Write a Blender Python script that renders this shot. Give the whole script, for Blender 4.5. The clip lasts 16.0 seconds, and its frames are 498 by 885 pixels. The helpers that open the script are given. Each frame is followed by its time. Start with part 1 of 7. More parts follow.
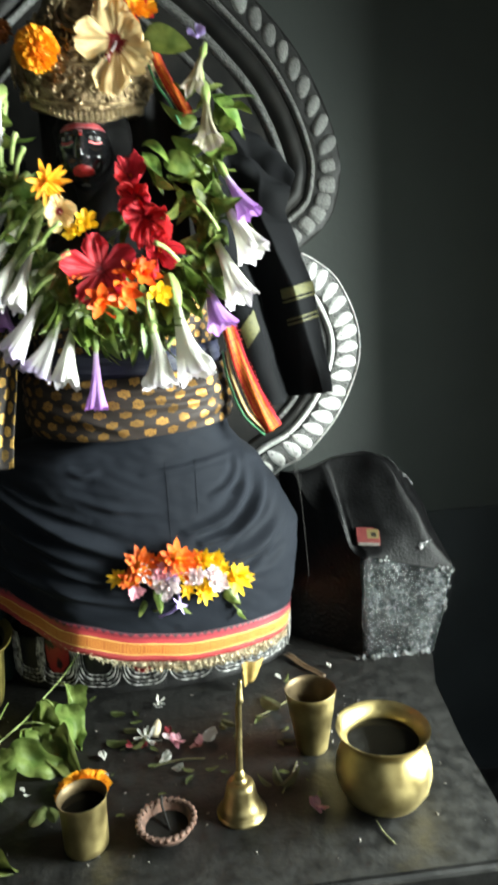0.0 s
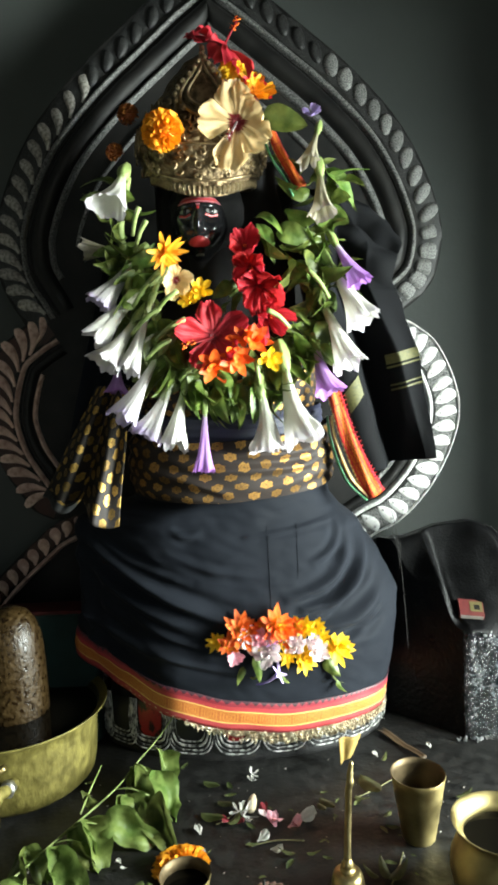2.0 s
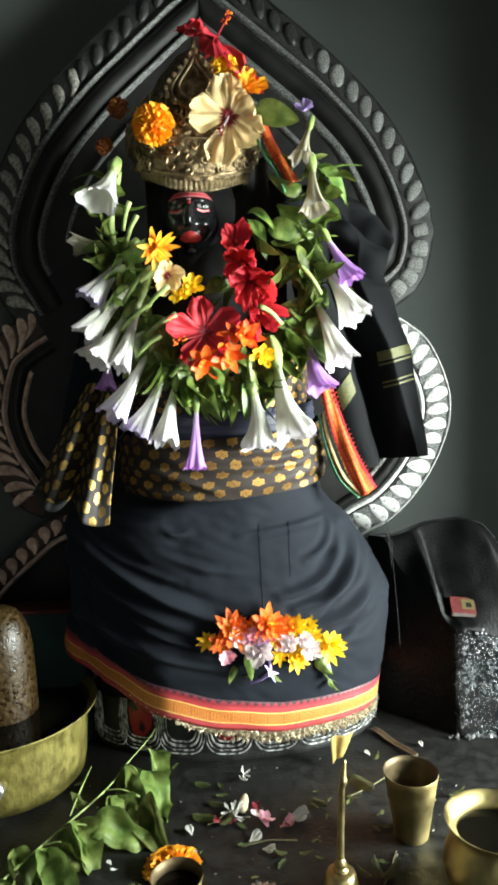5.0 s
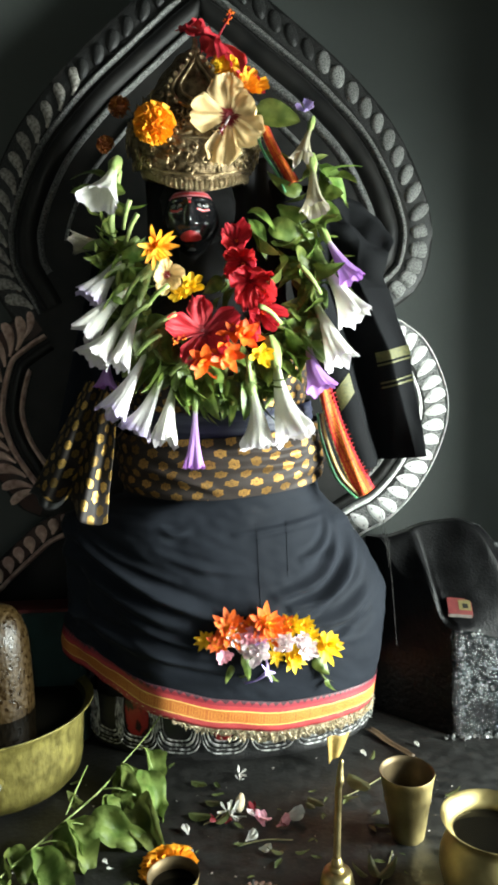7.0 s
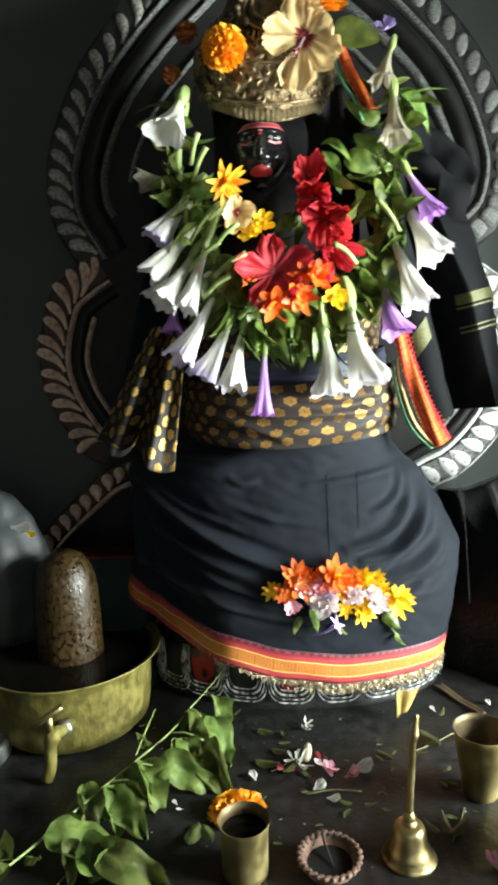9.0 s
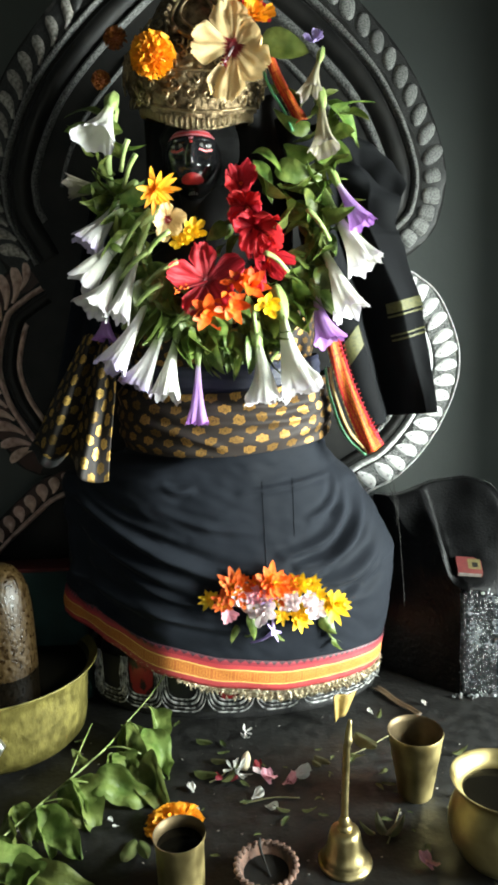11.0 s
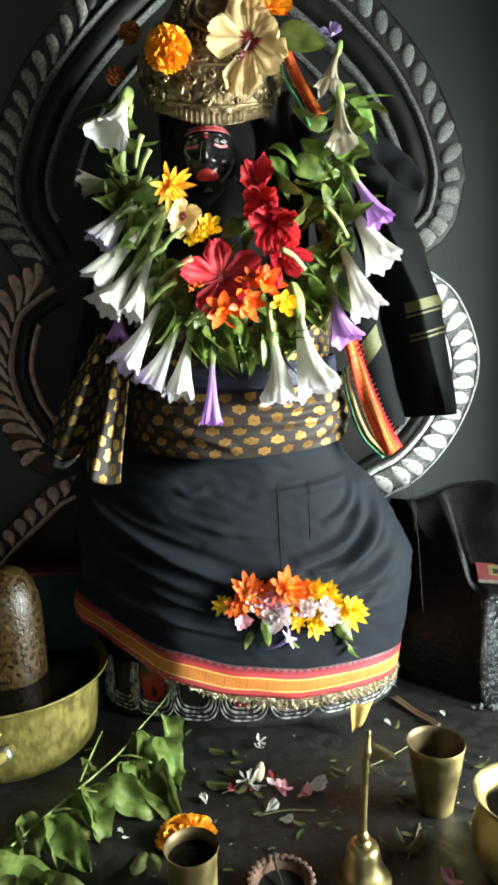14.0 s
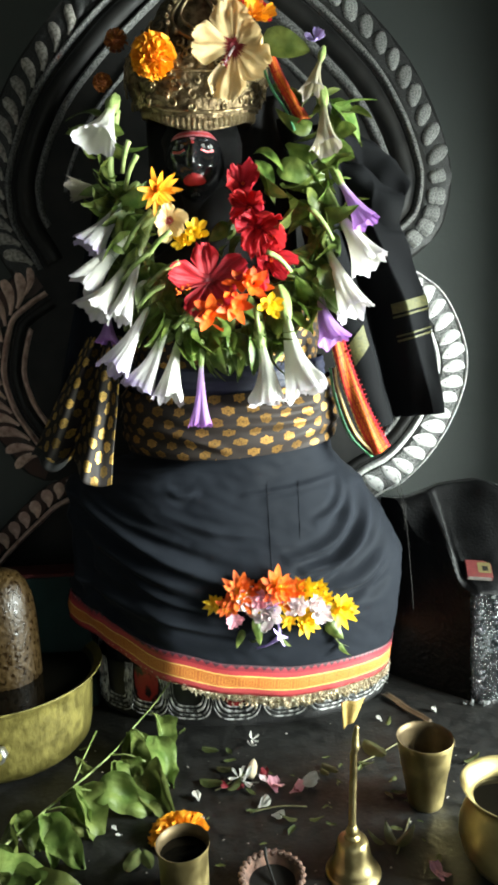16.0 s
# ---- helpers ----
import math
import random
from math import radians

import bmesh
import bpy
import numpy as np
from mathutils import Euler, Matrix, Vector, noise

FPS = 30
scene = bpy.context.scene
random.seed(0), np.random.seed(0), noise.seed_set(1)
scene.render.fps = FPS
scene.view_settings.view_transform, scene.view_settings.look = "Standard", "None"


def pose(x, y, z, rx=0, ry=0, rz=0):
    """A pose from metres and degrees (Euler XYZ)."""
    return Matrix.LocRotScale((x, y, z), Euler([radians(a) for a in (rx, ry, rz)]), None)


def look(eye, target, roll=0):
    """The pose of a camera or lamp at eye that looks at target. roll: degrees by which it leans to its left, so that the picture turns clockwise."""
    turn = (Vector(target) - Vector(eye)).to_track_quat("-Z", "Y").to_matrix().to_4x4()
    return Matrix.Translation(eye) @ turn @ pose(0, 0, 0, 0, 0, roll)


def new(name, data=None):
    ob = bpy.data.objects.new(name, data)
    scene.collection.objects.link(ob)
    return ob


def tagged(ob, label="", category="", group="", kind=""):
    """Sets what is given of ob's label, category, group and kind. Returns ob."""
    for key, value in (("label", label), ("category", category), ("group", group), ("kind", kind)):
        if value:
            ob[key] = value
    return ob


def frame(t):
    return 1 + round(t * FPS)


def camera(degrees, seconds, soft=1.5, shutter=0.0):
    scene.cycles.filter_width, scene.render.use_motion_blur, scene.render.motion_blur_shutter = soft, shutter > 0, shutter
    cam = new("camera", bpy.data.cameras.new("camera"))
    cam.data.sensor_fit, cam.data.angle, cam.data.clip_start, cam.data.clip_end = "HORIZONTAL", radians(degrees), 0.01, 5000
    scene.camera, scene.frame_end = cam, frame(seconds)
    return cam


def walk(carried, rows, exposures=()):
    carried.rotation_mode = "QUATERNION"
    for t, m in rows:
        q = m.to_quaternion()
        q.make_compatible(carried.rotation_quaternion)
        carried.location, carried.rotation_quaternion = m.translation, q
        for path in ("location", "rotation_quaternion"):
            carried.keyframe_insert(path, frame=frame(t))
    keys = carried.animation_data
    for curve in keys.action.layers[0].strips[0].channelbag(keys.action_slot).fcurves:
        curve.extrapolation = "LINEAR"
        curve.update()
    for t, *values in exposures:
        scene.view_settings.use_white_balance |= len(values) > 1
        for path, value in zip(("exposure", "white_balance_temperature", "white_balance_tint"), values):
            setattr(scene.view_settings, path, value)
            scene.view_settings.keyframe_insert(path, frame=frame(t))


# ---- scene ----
cam = camera(40.50, 16.0, soft=3.3, shutter=0.6)
PATH = [
    (0, (0.1093, -0.1988, 0.6626), (0.2881, 1.7568, 0.2836), -3.12),
    (0.5, (0.0949, -0.2077, 0.6709), (0.2095, 1.7740, 0.4270), -2.19),
    (1, (0.0651, -0.2007, 0.6873), (0.0624, 1.7929, 0.5269), -2.71),
    (1.5, (0.0511, -0.1954, 0.6818), (0.0360, 1.7958, 0.4949), -2.21),
    (2, (0.0423, -0.1871, 0.6848), (0.0462, 1.8011, 0.4671), -2.43),
    (2.5, (0.0448, -0.1894, 0.6814), (0.0543, 1.7989, 0.4652), -3.11),
    (3, (0.0391, -0.1913, 0.6790), (0.0624, 1.7964, 0.4586), -2.98),
    (5.5, (0.0378, -0.1785, 0.6788), (0.0788, 1.8092, 0.4615), -2.14),
    (6, (0.0340, -0.1793, 0.6811), (0.0839, 1.8078, 0.4597), -1.88),
    (6.5, (0.0327, -0.1819, 0.6778), (0.0869, 1.8052, 0.4580), -1.84),
    (7, (0.0338, -0.1805, 0.6772), (0.0817, 1.8072, 0.4613), -1.89),
    (7.5, (0.0271, -0.1827, 0.6812), (0.0157, 1.8078, 0.4871), -1.27),
    (8, (0.0118, -0.1770, 0.6694), (-0.0242, 1.8048, 0.4031), 0.47),
    (8.5, (-0.0085, -0.1543, 0.6574), (-0.1700, 1.8064, 0.2970), -1.09),
    (9, (0.0109, -0.1482, 0.6590), (-0.1096, 1.8196, 0.3223), -2.12),
    (9.5, (0.0299, -0.1529, 0.6569), (-0.0114, 1.8169, 0.3130), -1.89),
    (12, (0.0303, -0.1385, 0.6692), (0.0719, 1.8392, 0.3747), -2.06),
    (12.5, (0.0259, -0.1379, 0.6699), (0.0495, 1.8427, 0.3931), -1.85),
    (13, (0.0224, -0.1336, 0.6638), (0.0317, 1.8468, 0.3845), -1.95),
    (13.5, (0.0239, -0.1264, 0.6549), (0.0270, 1.8501, 0.3492), -1.95),
    (14, (0.0254, -0.1222, 0.6491), (0.0271, 1.8546, 0.3456), -2.00),
    (14.5, (0.0367, -0.1217, 0.6498), (0.0419, 1.8557, 0.3498), -2.32),
    (15, (0.0419, -0.1279, 0.6483), (0.0399, 1.8505, 0.3557), -2.49),
    (15.5, (0.0390, -0.1304, 0.6476), (0.0378, 1.8486, 0.3587), -2.48),
    (16, (0.0400, -0.1340, 0.6501), (0.0452, 1.8433, 0.3494), -2.59),
]
walk(cam, [(t, look(eye, target, roll)) for t, eye, target, roll in PATH], exposures=[(0.0, 0.0), (16.0, 0.0)])

# ---- light ----
world = bpy.data.worlds.new("world")
world.use_nodes = True
scene.world = world
sky = world.node_tree.nodes.new("ShaderNodeTexSky")
sky.sky_type, sky.sun_disc, sky.sun_elevation, sky.sun_rotation = "NISHITA", False, radians(32), radians(135)
world.node_tree.links.new(sky.outputs[0], world.node_tree.nodes["Background"].inputs[0])
world.node_tree.nodes["Background"].inputs[1].default_value = 0.1

WIN_Y0, WIN_Y1, WIN_Z0, WIN_Z1 = -0.05, 0.75, 0.06, 0.92
ROOM_X0, ROOM_X1, ROOM_Y0, ROOM_Y1, FLOOR_Z, CEIL_Z = -1.35, 0.98, -1.7, 1.33, -0.55, 2.1


def area_lamp(name, place, target, w, h, power, colour):
    data = bpy.data.lights.new(name, "AREA")
    data.shape, data.size, data.size_y, data.energy, data.color = "RECTANGLE", w, h, power, colour
    ob = new(name, data)
    ob.matrix_world = look(place, target)
    return ob


area_lamp("window_daylight", (ROOM_X1 + 0.56, (WIN_Y0 + WIN_Y1) / 2, (WIN_Z0 + WIN_Z1) / 2), (ROOM_X1 - 1, (WIN_Y0 + WIN_Y1) / 2, (WIN_Z0 + WIN_Z1) / 2), WIN_Y1 - WIN_Y0, WIN_Z1 - WIN_Z0, 231, (0.905, 1.0, 0.945))
# added fill lamp behind the camera, there to lift the dark parts
area_lamp("door_daylight", (0.45, ROOM_Y0 - 0.1, 0.75), (0.45, 0, 0.75), 0.8, 1.6, 5.4, (0.88, 1.0, 0.92))


# ---- materials ----
def mat(name, c1, c2=None, rough=0.6, metal=0.0, scale=20.0, bump=0.0, bump_scale=200.0, rand=0.0, glow=0.0, spec=0.5, rough2=None, coords="Object", stretch=(1, 1, 1), sheen=0.0, ramp_ends=(0.35, 0.68), relief=0.002):
    """Two colours mixed by a coarse noise, a finer noise for relief and sheen, and a shift of value from piece to piece."""
    m = bpy.data.materials.new(name)
    m.use_nodes = True
    nt = m.node_tree
    bs = nt.nodes["Principled BSDF"]
    link = nt.links.new
    tc = nt.nodes.new("ShaderNodeTexCoord")
    mp = nt.nodes.new("ShaderNodeMapping")
    mp.inputs["Scale"].default_value = stretch
    link(tc.outputs[coords], mp.inputs["Vector"])
    n1 = nt.nodes.new("ShaderNodeTexNoise")
    n1.inputs["Scale"].default_value, n1.inputs["Detail"].default_value = scale, 5
    link(mp.outputs[0], n1.inputs["Vector"])
    ramp = nt.nodes.new("ShaderNodeValToRGB")
    ramp.color_ramp.elements[0].position, ramp.color_ramp.elements[1].position = ramp_ends
    ramp.color_ramp.elements[0].color, ramp.color_ramp.elements[1].color = (*c1, 1), (*(c2 or c1), 1)
    link(n1.outputs["Fac"], ramp.inputs[0])
    out = ramp.outputs[0]
    if rand:
        oi = nt.nodes.new("ShaderNodeObjectInfo")
        hs = nt.nodes.new("ShaderNodeHueSaturation")
        mr = nt.nodes.new("ShaderNodeMapRange")
        mr.inputs["To Min"].default_value, mr.inputs["To Max"].default_value = 1 - rand, 1 + rand
        mh = nt.nodes.new("ShaderNodeMapRange")
        mh.inputs["To Min"].default_value, mh.inputs["To Max"].default_value = 0.5 - rand * 0.05, 0.5 + rand * 0.05
        link(oi.outputs["Random"], mr.inputs["Value"])
        link(oi.outputs["Random"], mh.inputs["Value"])
        link(mr.outputs[0], hs.inputs["Value"])
        link(mh.outputs[0], hs.inputs["Hue"])
        link(out, hs.inputs["Color"])
        out = hs.outputs[0]
    link(out, bs.inputs["Base Color"])
    bs.inputs["Metallic"].default_value = metal
    bs.inputs["Specular IOR Level"].default_value = spec
    if sheen:
        bs.inputs["Sheen Weight"].default_value = sheen
    n2 = nt.nodes.new("ShaderNodeTexNoise")
    n2.inputs["Scale"].default_value, n2.inputs["Detail"].default_value = bump_scale, 4
    link(mp.outputs[0], n2.inputs["Vector"])
    rr = nt.nodes.new("ShaderNodeMapRange")
    rr.inputs["From Min"].default_value, rr.inputs["From Max"].default_value = 0.3, 0.7
    rr.inputs["To Min"].default_value, rr.inputs["To Max"].default_value = rough * 0.85, min(1, rough2 or rough * 1.15)
    link(n1.outputs["Fac"], rr.inputs["Value"])
    link(rr.outputs[0], bs.inputs["Roughness"])
    if bump:
        b = nt.nodes.new("ShaderNodeBump")
        b.inputs["Strength"].default_value, b.inputs["Distance"].default_value = bump, relief
        link(n2.outputs["Fac"], b.inputs["Height"])
        link(b.outputs[0], bs.inputs["Normal"])
    if glow:
        tr = nt.nodes.new("ShaderNodeBsdfTranslucent")
        mx = nt.nodes.new("ShaderNodeMixShader")
        mx.inputs[0].default_value = glow
        link(out, tr.inputs["Color"])
        link(bs.outputs[0], mx.inputs[1])
        link(tr.outputs[0], mx.inputs[2])
        link(mx.outputs[0], nt.nodes["Material Output"].inputs["Surface"])
    return m


def node(nt, kind, *links, **values):
    """A node with its inputs linked in order (None skips one) and its settings."""
    n = nt.nodes.new(kind)
    for i, l in enumerate(links):
        if l is None:
            continue
        if isinstance(l, (int, float)):
            n.inputs[i].default_value = l
        else:
            nt.links.new(l, n.inputs[i])
    if "op" in values:
        n.operation = values["op"]
    return n


def maths(nt, op, a, b=0.0, c=0.0):
    return node(nt, "ShaderNodeMath", a, b, c, op=op).outputs[0]


def mix_colour(nt, fac, a, b):
    n = nt.nodes.new("ShaderNodeMix")
    n.data_type = "RGBA"
    for sock, v in ((n.inputs[0], fac), (n.inputs[6], a), (n.inputs[7], b)):
        if isinstance(v, tuple):
            sock.default_value = (*v, 1)
        elif isinstance(v, (int, float)):
            sock.default_value = v
        else:
            nt.links.new(v, sock)
    return n.outputs[2]


BLACK_STONE = mat("oiled_black_stone", (0.006, 0.006, 0.0065), (0.017, 0.0165, 0.016), 0.45, scale=14, bump=0.5, bump_scale=90, rough2=0.6)
SLAB_STONE = mat("worn_slab_stone", (0.0060, 0.0059, 0.0056), (0.0150, 0.0147, 0.0135), 0.50, scale=45, spec=0.30, bump=0.5, bump_scale=120, rough2=0.66)
ROUGH_STONE = mat("rough_black_granite", (0.003, 0.0035, 0.004), (0.009, 0.010, 0.011), 0.10, scale=120, bump=1.0, bump_scale=340, relief=0.014, spec=1.0)
WET_GRAIN = mat("wet_granite_grain", (0.010, 0.011, 0.012), (0.034, 0.037, 0.041), 0.14, scale=120, spec=0.8)
# pale colour stands in for window highlights on the block's wet edges
HIGHLIGHT_CHIP = mat("pale_highlight_chip", (0.045, 0.047, 0.048), (0.20, 0.205, 0.205), 0.16, scale=120, spec=0.8)
# near-black copy of the block's stone, with the shade put into its colour
BLOCK_SHADED = mat("shaded_block_stone", (0.0018, 0.0018, 0.0020), (0.0050, 0.0050, 0.0053), 0.46, scale=40, bump=0.6, bump_scale=240, spec=0.12)
WALL_PAINT = mat("dull_green_grey_plaster", (0.046, 0.052, 0.049), (0.066, 0.074, 0.068), 0.75, scale=3, bump=0.25, bump_scale=60)
DADO_PAINT = mat("dark_blue_grey_dado_paint", (0.018, 0.022, 0.026), (0.030, 0.036, 0.042), 0.6, scale=5, bump=0.25, bump_scale=60)
LOW_BOUNCE_PAINT = mat("low_bounce_dark_plaster", (0.022, 0.022, 0.019), (0.044, 0.044, 0.039), 0.8, scale=3, bump=0.25, bump_scale=60)
FLOOR_STONE = mat("dark_floor_stone", (0.04, 0.04, 0.04), (0.08, 0.075, 0.07), 0.6, scale=5, bump=0.3, bump_scale=40)
ARCH_BLACK = mat("black_enamel", (0.008, 0.008, 0.008), (0.018, 0.017, 0.0155), 0.52, spec=0.25, scale=18, bump=0.35, bump_scale=60)
WORN_BLACK = mat("black_paint_with_rubbed_grains", (0.011, 0.011, 0.011), (0.060, 0.060, 0.058), 0.5, scale=420, bump=0.5, bump_scale=420, ramp_ends=(0.50, 0.74))
ARCH_WHITE = mat("white_paint", (0.50, 0.50, 0.49), (0.88, 0.88, 0.86), 0.55, scale=160, bump=0.6, bump_scale=260, rand=0.12)
# rubbed paint, also greyed for the weaker light on the upper arch
ARCH_SHADED_GREY = mat("rubbed_shaded_grey_paint", (0.028, 0.028, 0.027), (0.24, 0.24, 0.23), 0.55, scale=330, bump=0.8, bump_scale=400, rand=0.18, ramp_ends=(0.38, 0.66))
# mottled tan of the lower left leaves and ribs and of the foot leaves
MOTTLED_TAN = mat("mottled_tan_paint", (0.30, 0.17, 0.13), (0.66, 0.47, 0.38), 0.7, scale=70, bump=0.6, bump_scale=200, rand=0.15, ramp_ends=(0.28, 0.6))
RELIEF_WHITE = mat("white_leaf_paint", (0.22, 0.22, 0.215), (0.80, 0.80, 0.78), 0.6, scale=130, bump=0.7, bump_scale=240, rand=0.10, ramp_ends=(0.30, 0.46))
# rubbed leaves of the upper arch, the weaker light there put into the grey
RELIEF_SHADED_GREY = mat("rubbed_shaded_leaf_paint", (0.045, 0.045, 0.044), (0.22, 0.22, 0.21), 0.55, scale=380, bump=0.8, bump_scale=380, rand=0.25, ramp_ends=(0.34, 0.60))
# mottled off-white of the upper left leaves
MOTTLED_OFF_WHITE = mat("mottled_off_white_paint", (0.10, 0.093, 0.083), (0.40, 0.375, 0.335), 0.6, scale=180, bump=0.7, bump_scale=300, rand=0.2, ramp_ends=(0.32, 0.60))
SPECKLED = mat("dry_brushed_white_on_black", (0.012, 0.012, 0.012), (0.34, 0.34, 0.33), 0.6, scale=420, bump=0.6, bump_scale=420, ramp_ends=(0.40, 0.66))
OXBLOOD = mat("dark_oxblood_paint", (0.026, 0.012, 0.009), (0.062, 0.026, 0.019), 0.6, scale=30, bump=0.4, bump_scale=120)
WORN_LINE = mat("worn_white_line_paint", (0.02, 0.02, 0.02), (0.50, 0.50, 0.48), 0.5, scale=110, ramp_ends=(0.38, 0.62))
HEART_RED = mat("flaked_red_paint", (0.012, 0.010, 0.010), (0.30, 0.022, 0.022), 0.4, scale=55, bump=0.3, bump_scale=120, ramp_ends=(0.42, 0.50))
BLACK_CLOTH = mat("black_cotton", (0.0054, 0.0070, 0.0108), (0.0100, 0.0122, 0.0172), 0.74, scale=8, bump=0.3, bump_scale=900, sheen=0.02, spec=0.12)
SHAWL_BLACK = mat("dull_black_shawl_cloth", (0.0050, 0.0053, 0.0060), (0.0098, 0.0102, 0.0115), 0.82, scale=10, bump=0.35, bump_scale=700, spec=0.08)
BRASS = mat("old_brass", (0.34, 0.265, 0.110), (0.54, 0.44, 0.20), 0.38, 1.0, scale=30, bump=0.07, bump_scale=130, rough2=0.58)
BELL_BRASS = mat("handled_bell_brass", (0.30, 0.235, 0.105), (0.50, 0.405, 0.20), 0.34, 1.0, scale=50, bump=0.12, bump_scale=200, rough2=0.5)
BRASS_BASIN = mat("tarnished_green_brass", (0.080, 0.066, 0.013), (0.175, 0.148, 0.034), 0.58, 0.45, scale=60, bump=0.7, bump_scale=150, rough2=0.75, stretch=(1, 1, 0.7))
BASIN_DARK = mat("dark_basin_brass", (0.012, 0.012, 0.006), (0.035, 0.034, 0.015), 0.45, 0.3, scale=40)
# darker brass for the linings of the tumblers and the bell
DARK_INSIDE = mat("darker_brass_inside", (0.07, 0.05, 0.025), (0.14, 0.10, 0.05), 0.5, 0.7, scale=30)
CROWN_DARK = mat("darkened_crown_ground", (0.06, 0.040, 0.020), (0.26, 0.19, 0.105), 0.42, 0.85, scale=90, bump=1.0, bump_scale=260)
CROWN_METAL = mat("aged_silver_gilt", (0.17, 0.120, 0.062), (0.46, 0.36, 0.21), 0.36, 0.9, scale=60, bump=0.8, bump_scale=220)
LINGAM_STONE = mat("mottled_brown_stone", (0.008, 0.0042, 0.0014), (0.040, 0.0235, 0.0066), 0.20, scale=150, bump=0.55, bump_scale=220, rough2=0.55, spec=0.30, stretch=(1, 1, 0.7), ramp_ends=(0.36, 0.68), relief=0.003)
GREY_STONE = mat("weathered_grey_stone", (0.013, 0.0145, 0.016), (0.040, 0.044, 0.047), 0.55, scale=16, bump=0.6, bump_scale=70)
STATUE_BLACK = mat("polished_black_stone", (0.007, 0.007, 0.008), (0.013, 0.013, 0.014), 0.20, scale=20, bump=0.45, bump_scale=55)
PAINT_RED = mat("vermilion_paint", (0.42, 0.02, 0.025), (0.55, 0.04, 0.04), 0.42, scale=60)
PAINT_WHITE = mat("white_eye_paint", (0.15, 0.145, 0.14), (0.24, 0.23, 0.22), 0.4)
PAINT_PINK = mat("pink_brow_paint", (0.46, 0.15, 0.19), (0.62, 0.30, 0.32), 0.45, scale=300)
# matt black that stands for the shade under crown and garland
PITCH_BLACK = mat("shade_black_cloth", (0.011, 0.011, 0.0115), (0.019, 0.0185, 0.0185), 0.9, scale=20, spec=0.15)
PETAL_WHITE = mat("white_petal", (0.50, 0.49, 0.44), (0.72, 0.72, 0.68), 0.6, scale=30, bump=0.3, bump_scale=80, glow=0.3)
LEAF_GREEN = mat("fresh_leaf", (0.060, 0.100, 0.017), (0.185, 0.235, 0.050), 0.42, scale=2.5, bump=0.5, bump_scale=11, rand=0.45, glow=0.25)
BRANCH_LEAF = mat("curling_branch_leaf", (0.060, 0.092, 0.018), (0.175, 0.212, 0.056), 0.48, scale=3, bump=0.7, bump_scale=14, rand=0.4, glow=0.22, spec=0.3)
STEM_GREEN = mat("pale_stem", (0.16, 0.23, 0.06), (0.32, 0.39, 0.14), 0.5, scale=60)
DARK_LEAF = mat("wilted_leaf", (0.036, 0.046, 0.012), (0.092, 0.100, 0.032), 0.55, scale=60, rand=0.4, glow=0.15)
WILTED_MARIGOLD = mat("wilted_marigold_petal", (0.20, 0.055, 0.006), (0.34, 0.10, 0.010), 0.7, scale=120, rand=0.2)
MARIGOLD = mat("orange_marigold_petal", (0.84, 0.30, 0.007), (0.94, 0.48, 0.022), 0.6, scale=120, glow=0.2, rand=0.1)
YELLOW_PETAL = mat("yellow_petal", (0.85, 0.50, 0.01), (0.92, 0.66, 0.03), 0.6, scale=90, glow=0.2, rand=0.1)
ORANGE_PETAL = mat("orange_petal", (0.78, 0.095, 0.007), (0.88, 0.20, 0.013), 0.6, scale=3, glow=0.2, rand=0.12)
PINK_PETAL = mat("pink_petal", (0.70, 0.26, 0.34), (0.84, 0.50, 0.56), 0.6, scale=80, glow=0.2, rand=0.2)
PALE_PETAL = mat("pale_pink_white_petal", (0.70, 0.52, 0.58), (0.84, 0.80, 0.76), 0.6, scale=3, glow=0.2, rand=0.1)
LILAC_PETAL = mat("lilac_petal", (0.38, 0.26, 0.68), (0.60, 0.50, 0.82), 0.6, scale=60, glow=0.2)
DARK_RED = mat("dark_red_throat", (0.14, 0.006, 0.014), (0.22, 0.014, 0.022), 0.6, scale=90)
TERRACOTTA = mat("fired_clay", (0.050, 0.028, 0.020), (0.20, 0.110, 0.078), 0.8, scale=60, bump=0.5, bump_scale=200)
SOOT = mat("soot_black", (0.005, 0.0045, 0.004), (0.014, 0.0125, 0.010), 0.75, scale=60, spec=0.2)
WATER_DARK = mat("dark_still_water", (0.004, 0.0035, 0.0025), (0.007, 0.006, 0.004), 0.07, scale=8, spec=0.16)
STEEL = mat("dull_steel", (0.30, 0.30, 0.28), (0.46, 0.46, 0.44), 0.46, 1.0, scale=40, rough2=0.5)
RED_CARD = mat("red_printed_card", (0.08, 0.008, 0.010), (0.12, 0.020, 0.016), 0.6, scale=150)
CARD_YELLOW = mat("yellow_print", (0.085, 0.070, 0.022), (0.12, 0.105, 0.04), 0.55, scale=150)
CARD_GREY = mat("grey_card", (0.12, 0.11, 0.10), (0.20, 0.18, 0.16), 0.7, scale=100)
PARCEL_GREEN = mat("dark_green_cloth", (0.006, 0.016, 0.015), (0.012, 0.027, 0.025), 0.8, scale=30, bump=0.3, bump_scale=600, spec=0.15)
PARCEL_RED = mat("dull_red_cloth", (0.035, 0.007, 0.007), (0.06, 0.012, 0.011), 0.8, scale=60, spec=0.15)
FADED_CREAM = mat("faded_cream_petal", (0.42, 0.34, 0.22), (0.58, 0.50, 0.36), 0.7, scale=120)
DRY_BROWN = mat("dried_brown_leaf", (0.030, 0.018, 0.008), (0.075, 0.046, 0.020), 0.6, scale=90)
THREAD = mat("dusty_thread", (0.006, 0.0055, 0.005), (0.016, 0.0145, 0.013), 0.9, scale=90)
